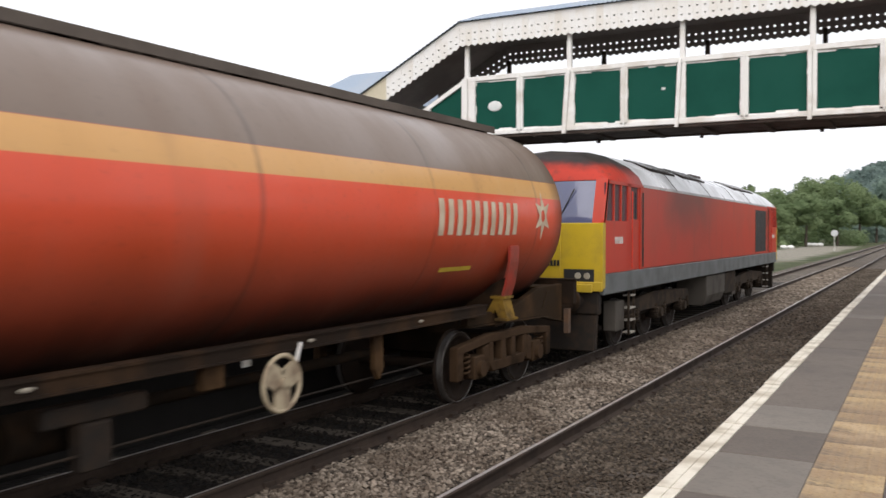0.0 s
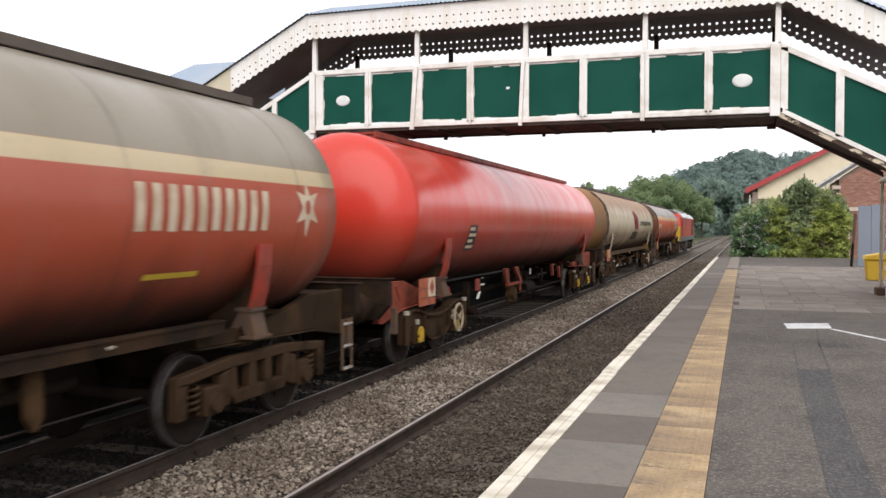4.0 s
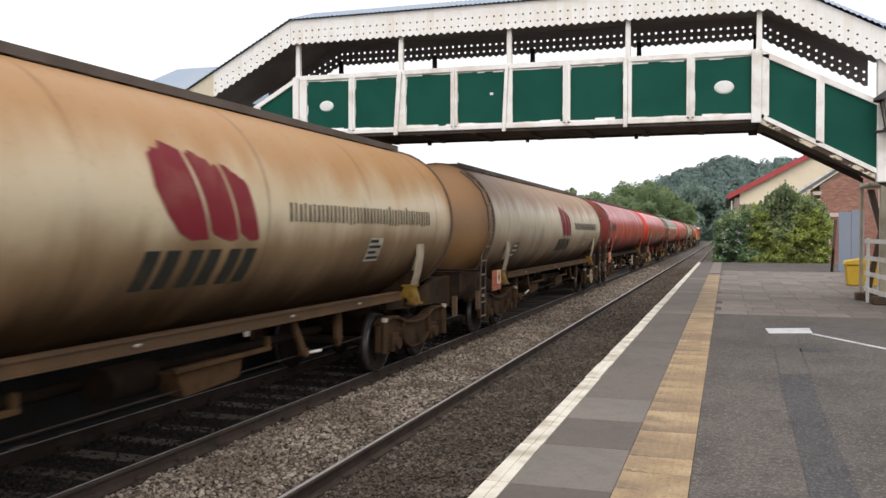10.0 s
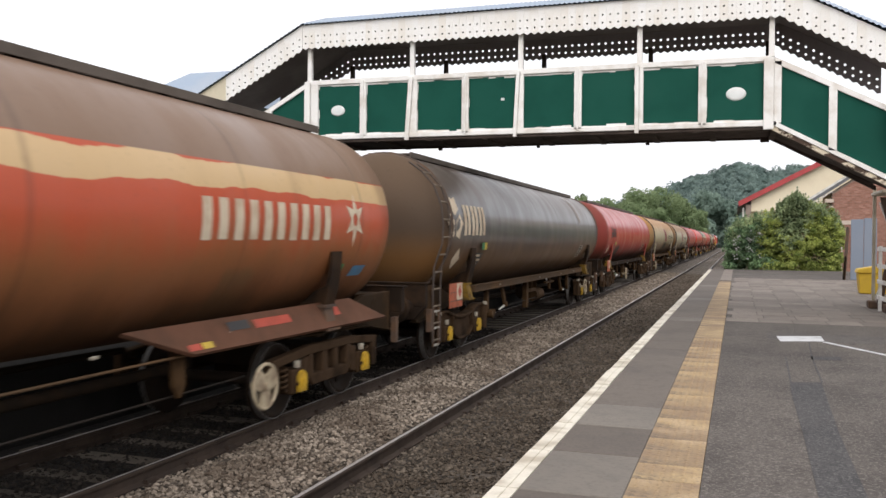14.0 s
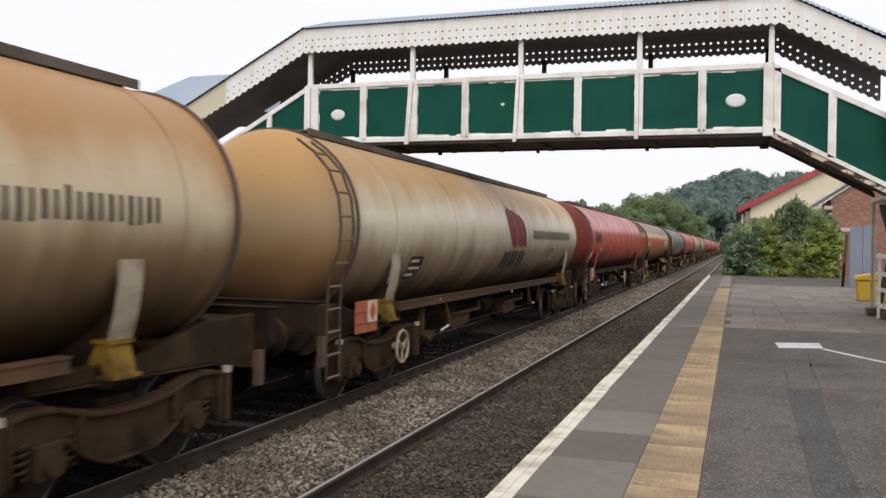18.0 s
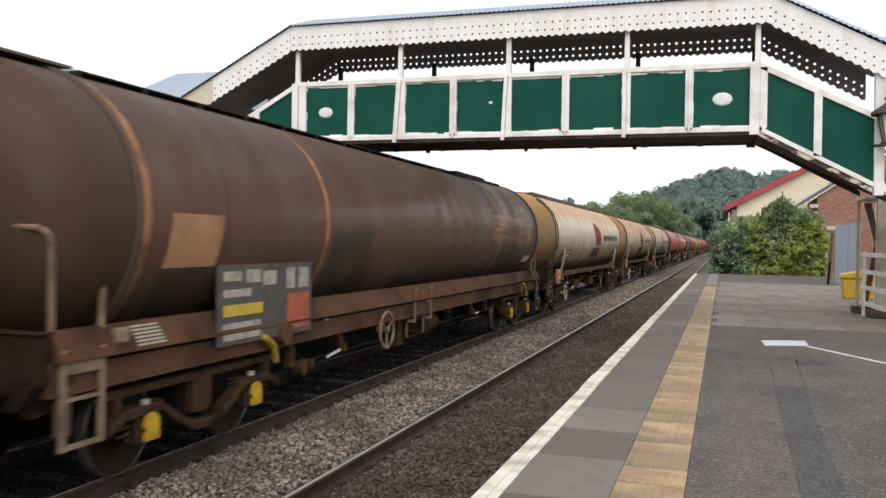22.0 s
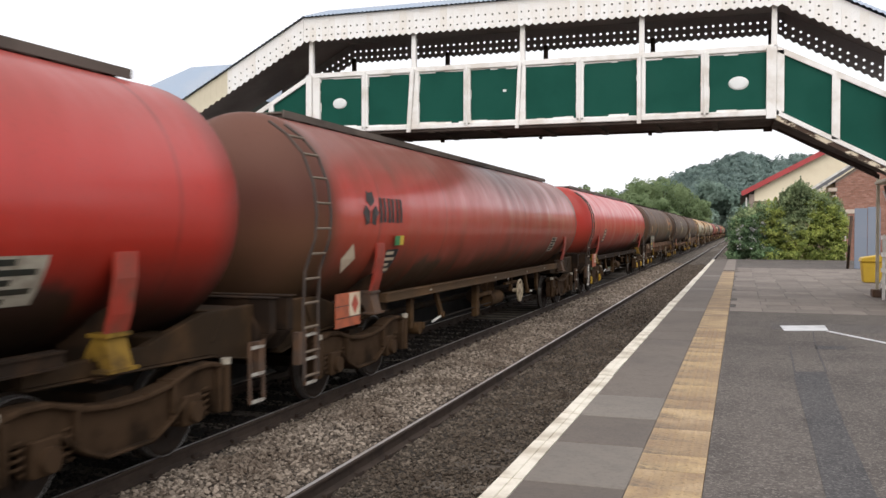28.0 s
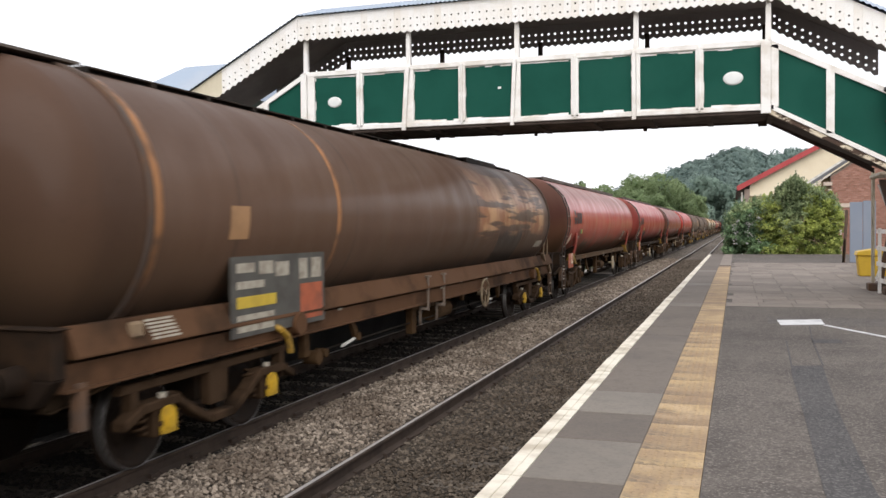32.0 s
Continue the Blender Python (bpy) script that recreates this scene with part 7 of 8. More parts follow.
for y0, y1 in ((4.1, 6.2), (7.0, 9.3), (13.2, 16.6)):
    for s in (-1, 1):
        grid = part("roof_grille", Geo().prism([(s * 0.4, 3.765), (s * 0.98, 3.53), (s * 0.98, 3.46), (s * 0.4, 3.7)], y0, y1, "y"), DARK_STEEL, LOCO, "dark roof grille", None, 0.008)
        for k in range(5):
            part("grille_bar", Geo().prism([(s * 0.44, 3.775), (s * 0.95, 3.568), (s * 0.95, 3.555), (s * 0.44, 3.76)], y0 + 0.2 + k * (y1 - y0 - 0.44) / 4, y0 + 0.24 + k * (y1 - y0 - 0.44) / 4, "y"), LOCO_ROOF, grid)
for y in (5.0, 8.4, 11.6, 14.2):
    part("roof_seam", Geo().prism([(-HW + 0.005, 3.11), (-1.055, 3.456), (-0.602, 3.687), (0, 3.738), (0.602, 3.687), (1.055, 3.456), (HW - 0.005, 3.11)], y, y + 0.03, "y"), TANK_DUSTY, LOCO)
part("exhaust", Geo().box(-0.5, 0.5, 9.8, 11.0, 3.7, 3.78), SOOT, LOCO, "", None, 0.02)
for end in (0, 1):
    flip = Matrix.Identity(4) if end == 0 else pose(0, L, 0, 0, 0, 180)
    walls = []
    # side walls of the cab, left open at the windows and doors
    for s in (-1, 1):
        a, b = sorted((s * (HW - 0.05), s * HW))
        walls.append(Geo().box(a, b, 0.06, 1.55, 1.5, 2.4).prism([(0.06, 2.4), (0.2, 2.4), (0.34, 3.08), (0.28, 3.1)], a, b, "x").box(a, b, 1.42, 1.58, 2.4, 3.1).box(a, b, 0.28, 2.35, 3.04, 3.1).box(a, b, 2.22, 2.35, 1.5, 3.04))
    # the roof over the cab rises from the windscreens in a rounded brow
    arch = [(-HW, 3.1), (-1.25, 3.26), (-1.05, 3.45), (-0.6, 3.68), (0, 3.73), (0.6, 3.68), (1.05, 3.45), (1.25, 3.26), (HW, 3.1)]
    brow = ((0.28, 0.0), (0.31, 0.22), (0.38, 0.45), (0.5, 0.65), (0.7, 0.84), (1.0, 0.96), (1.4, 1.0), (2.355, 1.0))
    dome = Geo().add([(x * (0.955 + 0.045 * min(1.0, f * 1.6)), y, 3.1 + (z - 3.1) * f) for y, f in brow for x, z in arch],
                     [(j * 9 + i, j * 9 + i + 1, (j + 1) * 9 + i + 1, (j + 1) * 9 + i) for j in range(7) for i in range(8)] + [tuple(range(63, 72))], 0, True)
    c = part("cab", dome, SOOT_RED if end == 0 else LOCO_ROOF, LOCO, "red cab with a sooted roof front" if end == 0 else "cab with a pale roof", flip)
    for wall in walls:
        part("cab_side", wall, LOCO_RED, c)
    for s in (-1, 1):
        for y in (0.62, 1.02):
            part("window_bar", Geo().box(*sorted((s * (HW - 0.03), s * (HW + 0.004))), y - 0.025, y + 0.025, 2.4, 3.05), LOCO_RED, c)
    for a, b in ((1.12, HW), (-HW, -1.12), (-0.08, 0.08)):
        part("windscreen_pillar", Geo().prism([(0.05, 2.33), (0.28, 3.12), (0.36, 3.12), (0.13, 2.33)], a, b, "x"), LOCO_RED, c)
    part("cab_front", Geo().prism([(0.0, 1.24), (0.04, 2.36), (0.14, 2.36), (0.12, 1.24)], -HW, HW, "x").box(-HW, HW, -0.04, 0.05, 1.2, 1.36), LOCO_YELLOW, c, "yellow warning panel", None, 0.012)
    for a, b in ((HW - 0.06, HW + 0.004), (-HW - 0.004, -HW + 0.06)):
        part("yellow_corner", Geo().box(a, b, 0.0, 0.14, 1.25, 2.36), LOCO_YELLOW, c, "yellow painted corner")
    for s in (-1, 1):
        x0, x1 = sorted((s * 0.08, s * 1.12))
        part("windscreen", Geo().prism([(0.08, 2.36), (0.29, 3.09), (0.32, 3.09), (0.11, 2.36)], x0, x1, "x"), WINDSCREEN, c)
        part("cab_window", Geo().box(*sorted((s * (HW - 0.04), s * (HW - 0.025))), 0.2, 1.42, 2.4, 3.05), GLASS, c)
        d = part("cab_door", Geo().box(*sorted((s * (HW - 0.06), s * (HW - 0.02))), 1.6, 2.21, 1.5, 2.44).box(*sorted((s * (HW - 0.06), s * (HW - 0.02))), 1.6, 1.68, 2.44, 3.03).box(*sorted((s * (HW - 0.06), s * (HW - 0.02))), 2.12, 2.21, 2.44, 3.03), LOCO_RED, c, "red cab door", None, 0.008)
        part("door_window", Geo().box(*sorted((s * (HW - 0.05), s * (HW - 0.035))), 1.68, 2.12, 2.44, 3.03), GLASS, d)
        for y in (1.56, 2.25):
            part("handrail", Geo().cyl((s * (HW + 0.04), y, 1.55), (s * (HW + 0.04), y, 2.95), 0.016, 8), SOOT if y > 2 else LOCO_RED, c)
        part("lamp_cluster", Geo().box(*sorted((s * 0.64, s * 1.18)), -0.012, 0.05, 1.35, 1.57), RUBBER, c, "black lamp panel")
        for x in (0.9, 1.06):
            part("headlight", Geo().cyl((s * x, -0.03, 1.46), (s * x, 0.0, 1.46), 0.055, 16), LETTER_DULL, c, "round lamp glass")
        part("buffer", shared("buffer", buffer_geo), DARK_STEEL, c, "", pose(s * 0.87, 0.05, 1.05, 0, 0, 180))
        for y in (0.66, 0.78, 0.9, 1.02):
            part("number_bar", Geo().box(*sorted((s * HW, s * (HW + 0.004))), y, y + 0.09, 2.0, 2.12), WHITE_DIRTY, c, "small white block")
        steps = Geo()
        for y in (1.7, 2.02):
            steps.box(*sorted((s * 1.24, s * 1.28)), y, y + 0.03, 0.3, 1.13)
        ladder = part("cab_steps", steps, LOCO_BOGIE, c, "dark cab steps with pale rungs")
        for z in (0.32, 0.55, 0.78, 1.01):
            part("rung", Geo().box(*sorted((s * 1.14, s * 1.3)), 1.73, 2.02, z, z + 0.03), STEP_PAINT, ladder)
        part("wiper", Geo().cyl((s * 0.5, 0.1, 2.42), (s * 0.75, 0.2, 2.95), 0.012, 6), RUBBER, c)
    part("front_panel", Geo().prism([(-0.02, 1.36), (0.012, 2.3), (0.03, 2.3), (0.0, 1.36)], -0.58, 0.58, "x"), LOCO_YELLOW, c, "raised yellow centre panel", None, 0.01)
    part("bumper_lip", Geo().box(-1.17, 1.17, -0.1, -0.03, 1.18, 1.32), LOCO_YELLOW, c, "yellow lower lip", None, 0.012)
    for k in range(5):
        part("number_bar", Geo().box(0.28 + k * 0.06, 0.32 + k * 0.06, -0.026, -0.012, 1.62, 1.72), RUBBER, c, "small black block")
    part("buffer_beam", Geo().box(-1.25, 1.25, 0.02, 0.2, 0.8, 1.2), DARK_STEEL, c, "", None, 0.02)
    part("snow_plough", Geo().prism([(-0.05, 0.18), (0.12, 0.18), (0.2, 0.8), (0.05, 0.8)], -1.2, 1.2, "x"), DARK_STEEL, c, "", None, 0.02)
    part("cab_desk", Geo().box(-1.2, 1.2, 0.45, 1.0, 1.5, 2.3).box(-1.25, 1.25, 2.25, 2.33, 1.5, 3.05), RUBBER, c)
    # bogie with three axles
    by = 4.4 if end == 0 else L - 4.4
    b = part("bogie", Geo().box(-0.9, 0.9, -1.9, 1.9, 0.5, 0.78).cyl((0, 0, 0.7), (0, 0, 1.13), 0.35, 16), DARK_STEEL, LOCO, "", pose(0, by, 0))
    for s in (-1, 1):
        a, bb = sorted((s * 1.0, s * 1.12))
        part("side_frame", Geo().prism([(-2.6, 0.72), (-2.5, 0.86), (-0.5, 0.96), (0.5, 0.96), (2.5, 0.86), (2.6, 0.72), (2.4, 0.62), (-2.4, 0.62)], a, bb, "x"), LOCO_BOGIE, b, "", None, 0.015)
        for ay in (-2.05, 0.0, 2.05):
            part("axlebox", shared(f"axlebox_{s}", lambda: axlebox_geo(s), 0.012), LOCO_BOGIE, b, "", pose(0, ay, 0.05))
            for dy in (-0.34, 0.34):
                part("spring", shared(f"spring_{s}", lambda: spring_geo(s)), LOCO_BOGIE, b, "", pose(0.07 * s, ay + dy, 0.05))
        part("sand_box", shared(f"sand_box_{s}", lambda: Geo().box(*sorted((s * 0.95, s * 1.2)), -0.25, 0.25, 0.35, 0.9), 0.02), TANK_DUSTY, b, "", pose(0, -3.0, 0.05))
    for ay in (-2.05, 0.0, 2.05):
        w = part("wheelset", shared("wheelset", wheelset_geo), [WHEEL_STEEL, TREAD], b, "", pose(0, ay, 0.46))
        WHEELS.setdefault(("loco", ay), []).append(w)
for s in (-1, 1):
    a, b = sorted((s * HW, s * (HW + 0.012)))
    gr = part("side_grille", Geo().box(*sorted((s * (HW - 0.05), s * (HW + 0.003))), 15.0, 17.1, 1.58, 2.92), RUBBER, LOCO, "black radiator grille")
    for k in range(14):
        part("slat", shared(f"grille_slat_{s}", lambda: Geo().box(a, b, 15.04, 17.06, 0, 0.03)), RUBBER, gr, "", pose(0, 0, 1.63 + k * 0.09))
    part("fuel_tank", Geo().prism([(s * 0.5, 0.35), (s * 1.15, 0.35), (s * 1.26, 0.6), (s * 1.26, 1.1), (s * 0.5, 1.1)], 8.3, 10.6, "y"), TANK_DUSTY, LOCO, "dusty grey underfloor tank", None, 0.02)
    part("equipment_box", Geo().box(*sorted((s * 0.8, s * 1.22)), 10.8, 12.3, 0.5, 1.1), LOCO_BOGIE, LOCO, "", None, 0.02)
    part("body_rail", Geo().box(*sorted((s * HW, s * (HW + 0.015))), 2.4, L - 2.4, 3.06, 3.1), LOCO_ROOF, LOCO)

# ---- trees, hill and buildings ----
def leaf_material(name, dark, light, far=0.0):
    n = Nodes(name, 0, 0.7, 0.25)
    tint = n.math("ADD", n.math("MULTIPLY", n.island(), 0.2 if far else 0.5), n.math("MULTIPLY", n.band(n.noise(0.2 if far else 1.9, 3), 0.36, 0.64), 0.8 if far else 0.5))
    col = n.mix(tint, dark, light)
    col = n.mix(n.math("MULTIPLY", n.band(n.noise(0.05 if far else 0.7, 4), 0.42, 0.66), 0.5), col, tuple(c * 0.6 for c in dark))
    # light comes through the leaves as well
    glow = n.t.nodes.new("ShaderNodeBsdfTranslucent")
    both = n.t.nodes.new("ShaderNodeMixShader")
    both.inputs[0].default_value = 0.42
    n.put(glow.inputs["Color"], col)
    n.t.links.new(n.bsdf.outputs[0], both.inputs[1])
    n.t.links.new(glow.outputs[0], both.inputs[2])
    n.t.links.new(both.outputs[0], n.t.nodes["Material Output"].inputs[0])
    return n.done(col)


LEAF_BUSH = leaf_material("bush_leaves", (0.1, 0.155, 0.035), (0.68, 0.74, 0.22))
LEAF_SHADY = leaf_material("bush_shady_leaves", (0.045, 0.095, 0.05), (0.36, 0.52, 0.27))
LEAF_OLIVE = leaf_material("bush_olive_leaves", (0.09, 0.145, 0.07), (0.58, 0.67, 0.36))
PALE_PETAL = leaf_material("pale_petals", (0.5, 0.5, 0.48), (0.75, 0.72, 0.72))
LEAF_TREE = leaf_material("tree_leaves", (0.13, 0.19, 0.085), (0.31, 0.39, 0.2), 1)
# these two colours hold the distance haze: paler and bluer than near leaves
LEAF_FAR = leaf_material("hazy_distant_leaves", (0.15, 0.215, 0.195), (0.27, 0.355, 0.315), 1)
LEAF_HAZY = leaf_material("hazy_wood_leaves", (0.16, 0.23, 0.19), (0.28, 0.37, 0.3), 1)
BARK = worn("bark", (0.07, 0.055, 0.04), (0.04, 0.03, 0.025), 0.6, 3.0, 0.9)


def leaf_mesh(name, blobs, per, size, seed, hug=0.0):
    """Leaf sprays scattered through lumps: (x, y, z, rx, ry, rz) each."""
    rng = np.random.default_rng(seed)
    vs, fs, base = [], [], 0
    for bx, by, bz, rx, ry, rz in blobs:
        k = int(per)
        d = rng.normal(size=(k, 3))
        d /= np.linalg.norm(d, axis=1, keepdims=True)
        rad = rng.uniform(0.55, 1.0, (k, 1)) ** 0.5 * (1 + 0.22 * np.sin(5 * d[:, :1] + bx) * np.cos(4 * d[:, 2:3] + by))
        c = d * rad * (rx, ry, rz) + (bx, by, bz)
        s = rng.uniform(0.6, 1.3, (k, 1)) * size
        u = rng.normal(size=(k, 3))
        if hug:
            u = np.cross(d, u) + (1 - hug) * u
        u /= np.linalg.norm(u, axis=1, keepdims=True)
        w = np.cross(u, d + (0.6 - 0.35 * hug) * rng.normal(size=(k, 3)))
        w /= np.linalg.norm(w, axis=1, keepdims=True) + 1e-9
        quad = np.stack([c - u * s, c + w * s * 0.55, c + u * s, c - w * s * 0.5 + np.cross(u, w) * s * 0.25], 1)
        vs.append(quad.reshape(-1, 3))
        fs.append(np.arange(k * 4).reshape(-1, 4) + base)
        base += k * 4
    me = bpy.data.meshes.new(name)
    me.from_pydata(np.concatenate(vs).tolist(), [], np.concatenate(fs).tolist())
    return me


def trunk_geo(h, r, seed):
    rng = random.Random(seed)
    g = Geo().cyl((0, 0, -0.3), (0.1, 0.05, h * 0.55), r, 9, 0, r * 0.6).cyl((0.1, 0.05, h * 0.55), (0.2, 0, h * 0.85), r * 0.6, 8, 0, r * 0.2)
    for k in range(5):
        a, z = rng.uniform(0, 6.28), h * rng.uniform(0.35, 0.7)
        g.cyl((0.08, 0.04, z), (math.cos(a) * h * 0.22, math.sin(a) * h * 0.22, z + h * 0.18), r * 0.32, 6, 0, r * 0.1)
    return g


def tree(x, y, h, spread, material, seed, label, z=-1.0, per=260, leaf=0.32):
    t = thing("tree", label, "tree", "trees beside the line", pose(x, y, z))
    part("trunk", trunk_geo(h, h * 0.022 + 0.05, seed), BARK, t)
    rng = random.Random(seed)
    blobs = [(rng.uniform(-1, 1) * spread * 0.55, rng.uniform(-1, 1) * spread * 0.55, h * rng.uniform(0.35, 0.86), spread * rng.uniform(0.3, 0.5), spread * rng.uniform(0.3, 0.5), h * rng.uniform(0.1, 0.17)) for _ in range(13)]
    blobs.append((0, 0, h * 0.88, spread * 0.35, spread * 0.35, h * 0.12))
    part("crown", leaf_mesh("crown", blobs, per, leaf, seed, 0.85), material, t)


# bush at the platform's end
bush = thing("bush", "large leafy green bush at the end of the platform", "bush", "", pose(0, 0, 0))
rng = random.Random(8)
OUTLINE = [(0.75, 0.6), (0.85, 1.2), (1.05, 2.05), (1.6, 2.3), (2.3, 2.5), (3.1, 2.75), (3.55, 3.0), (3.9, 3.3), (4.3, 3.62), (4.6, 3.4), (5.1, 3.08), (5.5, 3.02), (5.9, 2.9), (6.3, 2.6), (6.5, 2.0), (6.65, 1.1)]
sprays = ([], [], [])
for k in range(640):
    x = rng.uniform(0.95, 6.55)
    top = float(np.interp(x, [p[0] for p in OUTLINE], [p[1] for p in OUTLINE]))
    z = -0.3 + (top + 0.2) * (1 - rng.random() ** 1.5)
    r = rng.uniform(0.16, 0.38)
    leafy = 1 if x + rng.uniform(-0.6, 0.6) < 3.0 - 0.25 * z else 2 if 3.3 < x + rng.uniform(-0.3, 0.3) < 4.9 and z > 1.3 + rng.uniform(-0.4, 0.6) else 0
    sprays[leafy].append((x, 50.1 + rng.uniform(-1.0, 0.6) * (1 - 0.4 * z / 4), z, r * 1.15, r, r * rng.uniform(0.45, 0.85)))
for k in range(150):
    x = rng.choice((rng.uniform(3.4, 5.0), rng.uniform(1.2, 6.5)))
    top = float(np.interp(x, [p[0] for p in OUTLINE], [p[1] for p in OUTLINE]))
    sprays[2 if 3.3 < x < 4.9 else 0 if x > 2.7 else 1].append((x, 50.1 + rng.uniform(-0.5, 0.4), top + rng.uniform(-0.15, 0.42), rng.uniform(0.06, 0.15), 0.1, rng.uniform(0.12, 0.26)))
# darker leaves at the back put the bush's inner shade into the colour
for k in range(46):
    x = rng.uniform(1.3, 6.3)
    top = float(np.interp(x, [p[0] for p in OUTLINE], [p[1] for p in OUTLINE]))
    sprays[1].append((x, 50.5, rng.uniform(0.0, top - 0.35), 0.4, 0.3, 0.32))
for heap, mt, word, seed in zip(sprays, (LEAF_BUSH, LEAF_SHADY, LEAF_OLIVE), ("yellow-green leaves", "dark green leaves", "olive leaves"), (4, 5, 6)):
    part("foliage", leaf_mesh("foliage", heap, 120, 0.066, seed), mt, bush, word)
airy = []
for k in range(170):
    x = rng.uniform(1.0, 6.6)
    top = float(np.interp(x, [p[0] for p in OUTLINE], [p[1] for p in OUTLINE]))
    airy.append((x, 50.1 + rng.uniform(-0.8, 0.4), top * (1 - 0.45 * rng.random() ** 2) + rng.uniform(0.0, 0.3), rng.uniform(0.15, 0.35), 0.25, rng.uniform(0.15, 0.4)))
for k in range(150):
    x = rng.choice((rng.uniform(3.7, 5.2), rng.uniform(1.1, 6.5)))
    top = float(np.interp(x, [p[0] for p in OUTLINE], [p[1] for p in OUTLINE]))
    airy.append((x, 50.0 + rng.uniform(-0.9, 0.4), top + rng.uniform(-0.3, 0.35), rng.uniform(0.05, 0.12), 0.1, rng.uniform(0.25, 0.5)))
part("outer_spray", leaf_mesh("outer_spray", airy, 40, 0.06, 9), LEAF_OLIVE, bush, "thin outer sprays of leaves")
blossom = [(rng.uniform(1.2, 2.6), 49.2 + rng.uniform(-0.2, 0.3), rng.uniform(0.6, 2.0), 0.15, 0.12, 0.12) for _ in range(44)]
part("blossom", leaf_mesh("blossom", blossom, 5, 0.07, 11), PALE_PETAL, bush, "few pale blossoms")
stems = Geo()
for i in range(12):
    x = 1.5 + i * 0.42
    stems.cyl((x, 50.2, -0.9), (x + rng.uniform(-0.4, 0.4), 50.1 + rng.uniform(-0.4, 0.4), 1.6), 0.03, 6, 0, 0.012)
part("stem", stems, BARK, bush)

# row of trees left of the line
for i, (x, y, h, sp) in enumerate(((-33, 205, 13.4, 3.0), (-25.5, 190, 11.6, 6.0), (-20, 196, 14.2, 6.0), (-15.5, 205, 15.0, 6.0), (-11.5, 215, 13.0, 5.0), (-30, 225, 11.0, 6.0),
                                   (-22, 160, 8.5, 4.5), (-17, 165, 9.5, 4.5), (-13, 178, 9.0, 4.0), (-38, 200, 11.0, 6.0), (-44, 190, 12.0, 6.5), (-50, 205, 13.0, 6.5), (-9, 235, 11.0, 4.5))):
    tree(x, y, h, sp, LEAF_TREE, 20 + i, "leafy green tree in the belt beside the railway", per=420, leaf=0.28)


def far_wood(name, spots, material, label, per, leaf):
    blobs, rng = [], random.Random(len(spots))
    for x, y, z, r in spots:
        blobs.append((x, y, z, r, r, r * 0.85))
        for _ in range(2):
            blobs.append((x + rng.uniform(-1, 1) * r * 0.7, y + rng.uniform(-1, 1) * r * 0.7, z + rng.uniform(-0.3, 0.5) * r, r * 0.55, r * 0.55, r * 0.5))
    tagged(part(name, leaf_mesh(name, blobs, per, leaf, len(spots), 1.1), material), label, "woodland", kind="stuff")


HILL = [(-120, 8), (-60, 20), (-33, 30), (-22, 34.5), (-10, 38), (0, 40.5), (9, 41), (17, 36.5), (26, 39), (36, 38), (60, 39), (120, 36), (220, 22)]


def hill_z(x, y):
    top = float(np.interp(x, [p[0] for p in HILL], [p[1] for p in HILL]))
    return -1 + (top + 1) * min(1, max(0, (y - 330) / 170)) ** 0.8


hill = Geo()
hx, hy = [-140 + 12 * i for i in range(31)], [330 + 17 * i for i in range(14)]
hill.add([(x, y, hill_z(x, y) - 3.0) for y in hy for x in hx], [(j * 31 + i, j * 31 + i + 1, (j + 1) * 31 + i + 1, (j + 1) * 31 + i) for j in range(13) for i in range(30)], 0, True)
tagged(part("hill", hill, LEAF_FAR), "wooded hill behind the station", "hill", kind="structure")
rng = random.Random(5)
spots = []
for j in range(13):
    for i in range(42):
        x, y = -95 + i * 5.6 + rng.uniform(-2, 2), 350 + j * 12 + rng.uniform(-4, 4)
        spots.append((x, y, hill_z(x, y) + rng.uniform(-0.5, 1.2), rng.uniform(3.2, 5.2)))
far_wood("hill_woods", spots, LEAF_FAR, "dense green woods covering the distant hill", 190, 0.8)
spots = []
for i in range(120):
    x, y = rng.uniform(-12, 14), rng.uniform(300, 345)
    spots.append((x, y, rng.uniform(1, 17) * (0.5 + 0.5 * min(1, abs(x - 2) / 7)), rng.uniform(2.4, 4.0)))
for i in range(60):
    x, y = rng.uniform(-70, -8), rng.uniform(230, 300)
    spots.append((x, y, rng.uniform(0, 9), rng.uniform(2.5, 4.0)))
far_wood("line_woods", spots, LEAF_HAZY, "dark woods where the line disappears", 90, 0.7)
spots = []
for i in range(26):
    x, y = rng.uniform(-22, -17.5), rng.uniform(70, 190)
    spots.append((x - (190 - y) * 0.03, y, -0.7 + rng.uniform(0, 0.3), rng.uniform(0.5, 1.1)))
for i in range(110):
    x, y = rng.uniform(-48, -10), rng.uniform(178, 215)
    spots.append((x, y, -0.4 + rng.uniform(0, 2.6) * min(1.0, (-9.0 - x) / 6), rng.uniform(1.0, 2.2)))
for i in range(40):
    spots.append((rng.uniform(3.0, 9.0), rng.uniform(70, 200), rng.uniform(-0.6, 2.5), rng.uniform(1.0, 2.2)))
far_wood("lineside_scrub", spots, LEAF_TREE, "low scrub along the track", 90, 0.22)

# cream gabled shed with red bargeboards
CLAD = worn("cream_weatherboard", (0.82, 0.73, 0.54), (0.7, 0.6, 0.43), 0.4, 1.0, 0.7)
RED_BARGE = worn("red_bargeboard", (0.4, 0.045, 0.045), (0.28, 0.04, 0.04), 0.4, 2.0, 0.5)
SLATE = worn("grey_slate", (0.15, 0.15, 0.16), (0.09, 0.09, 0.1), 0.6, 1.5, 0.7)
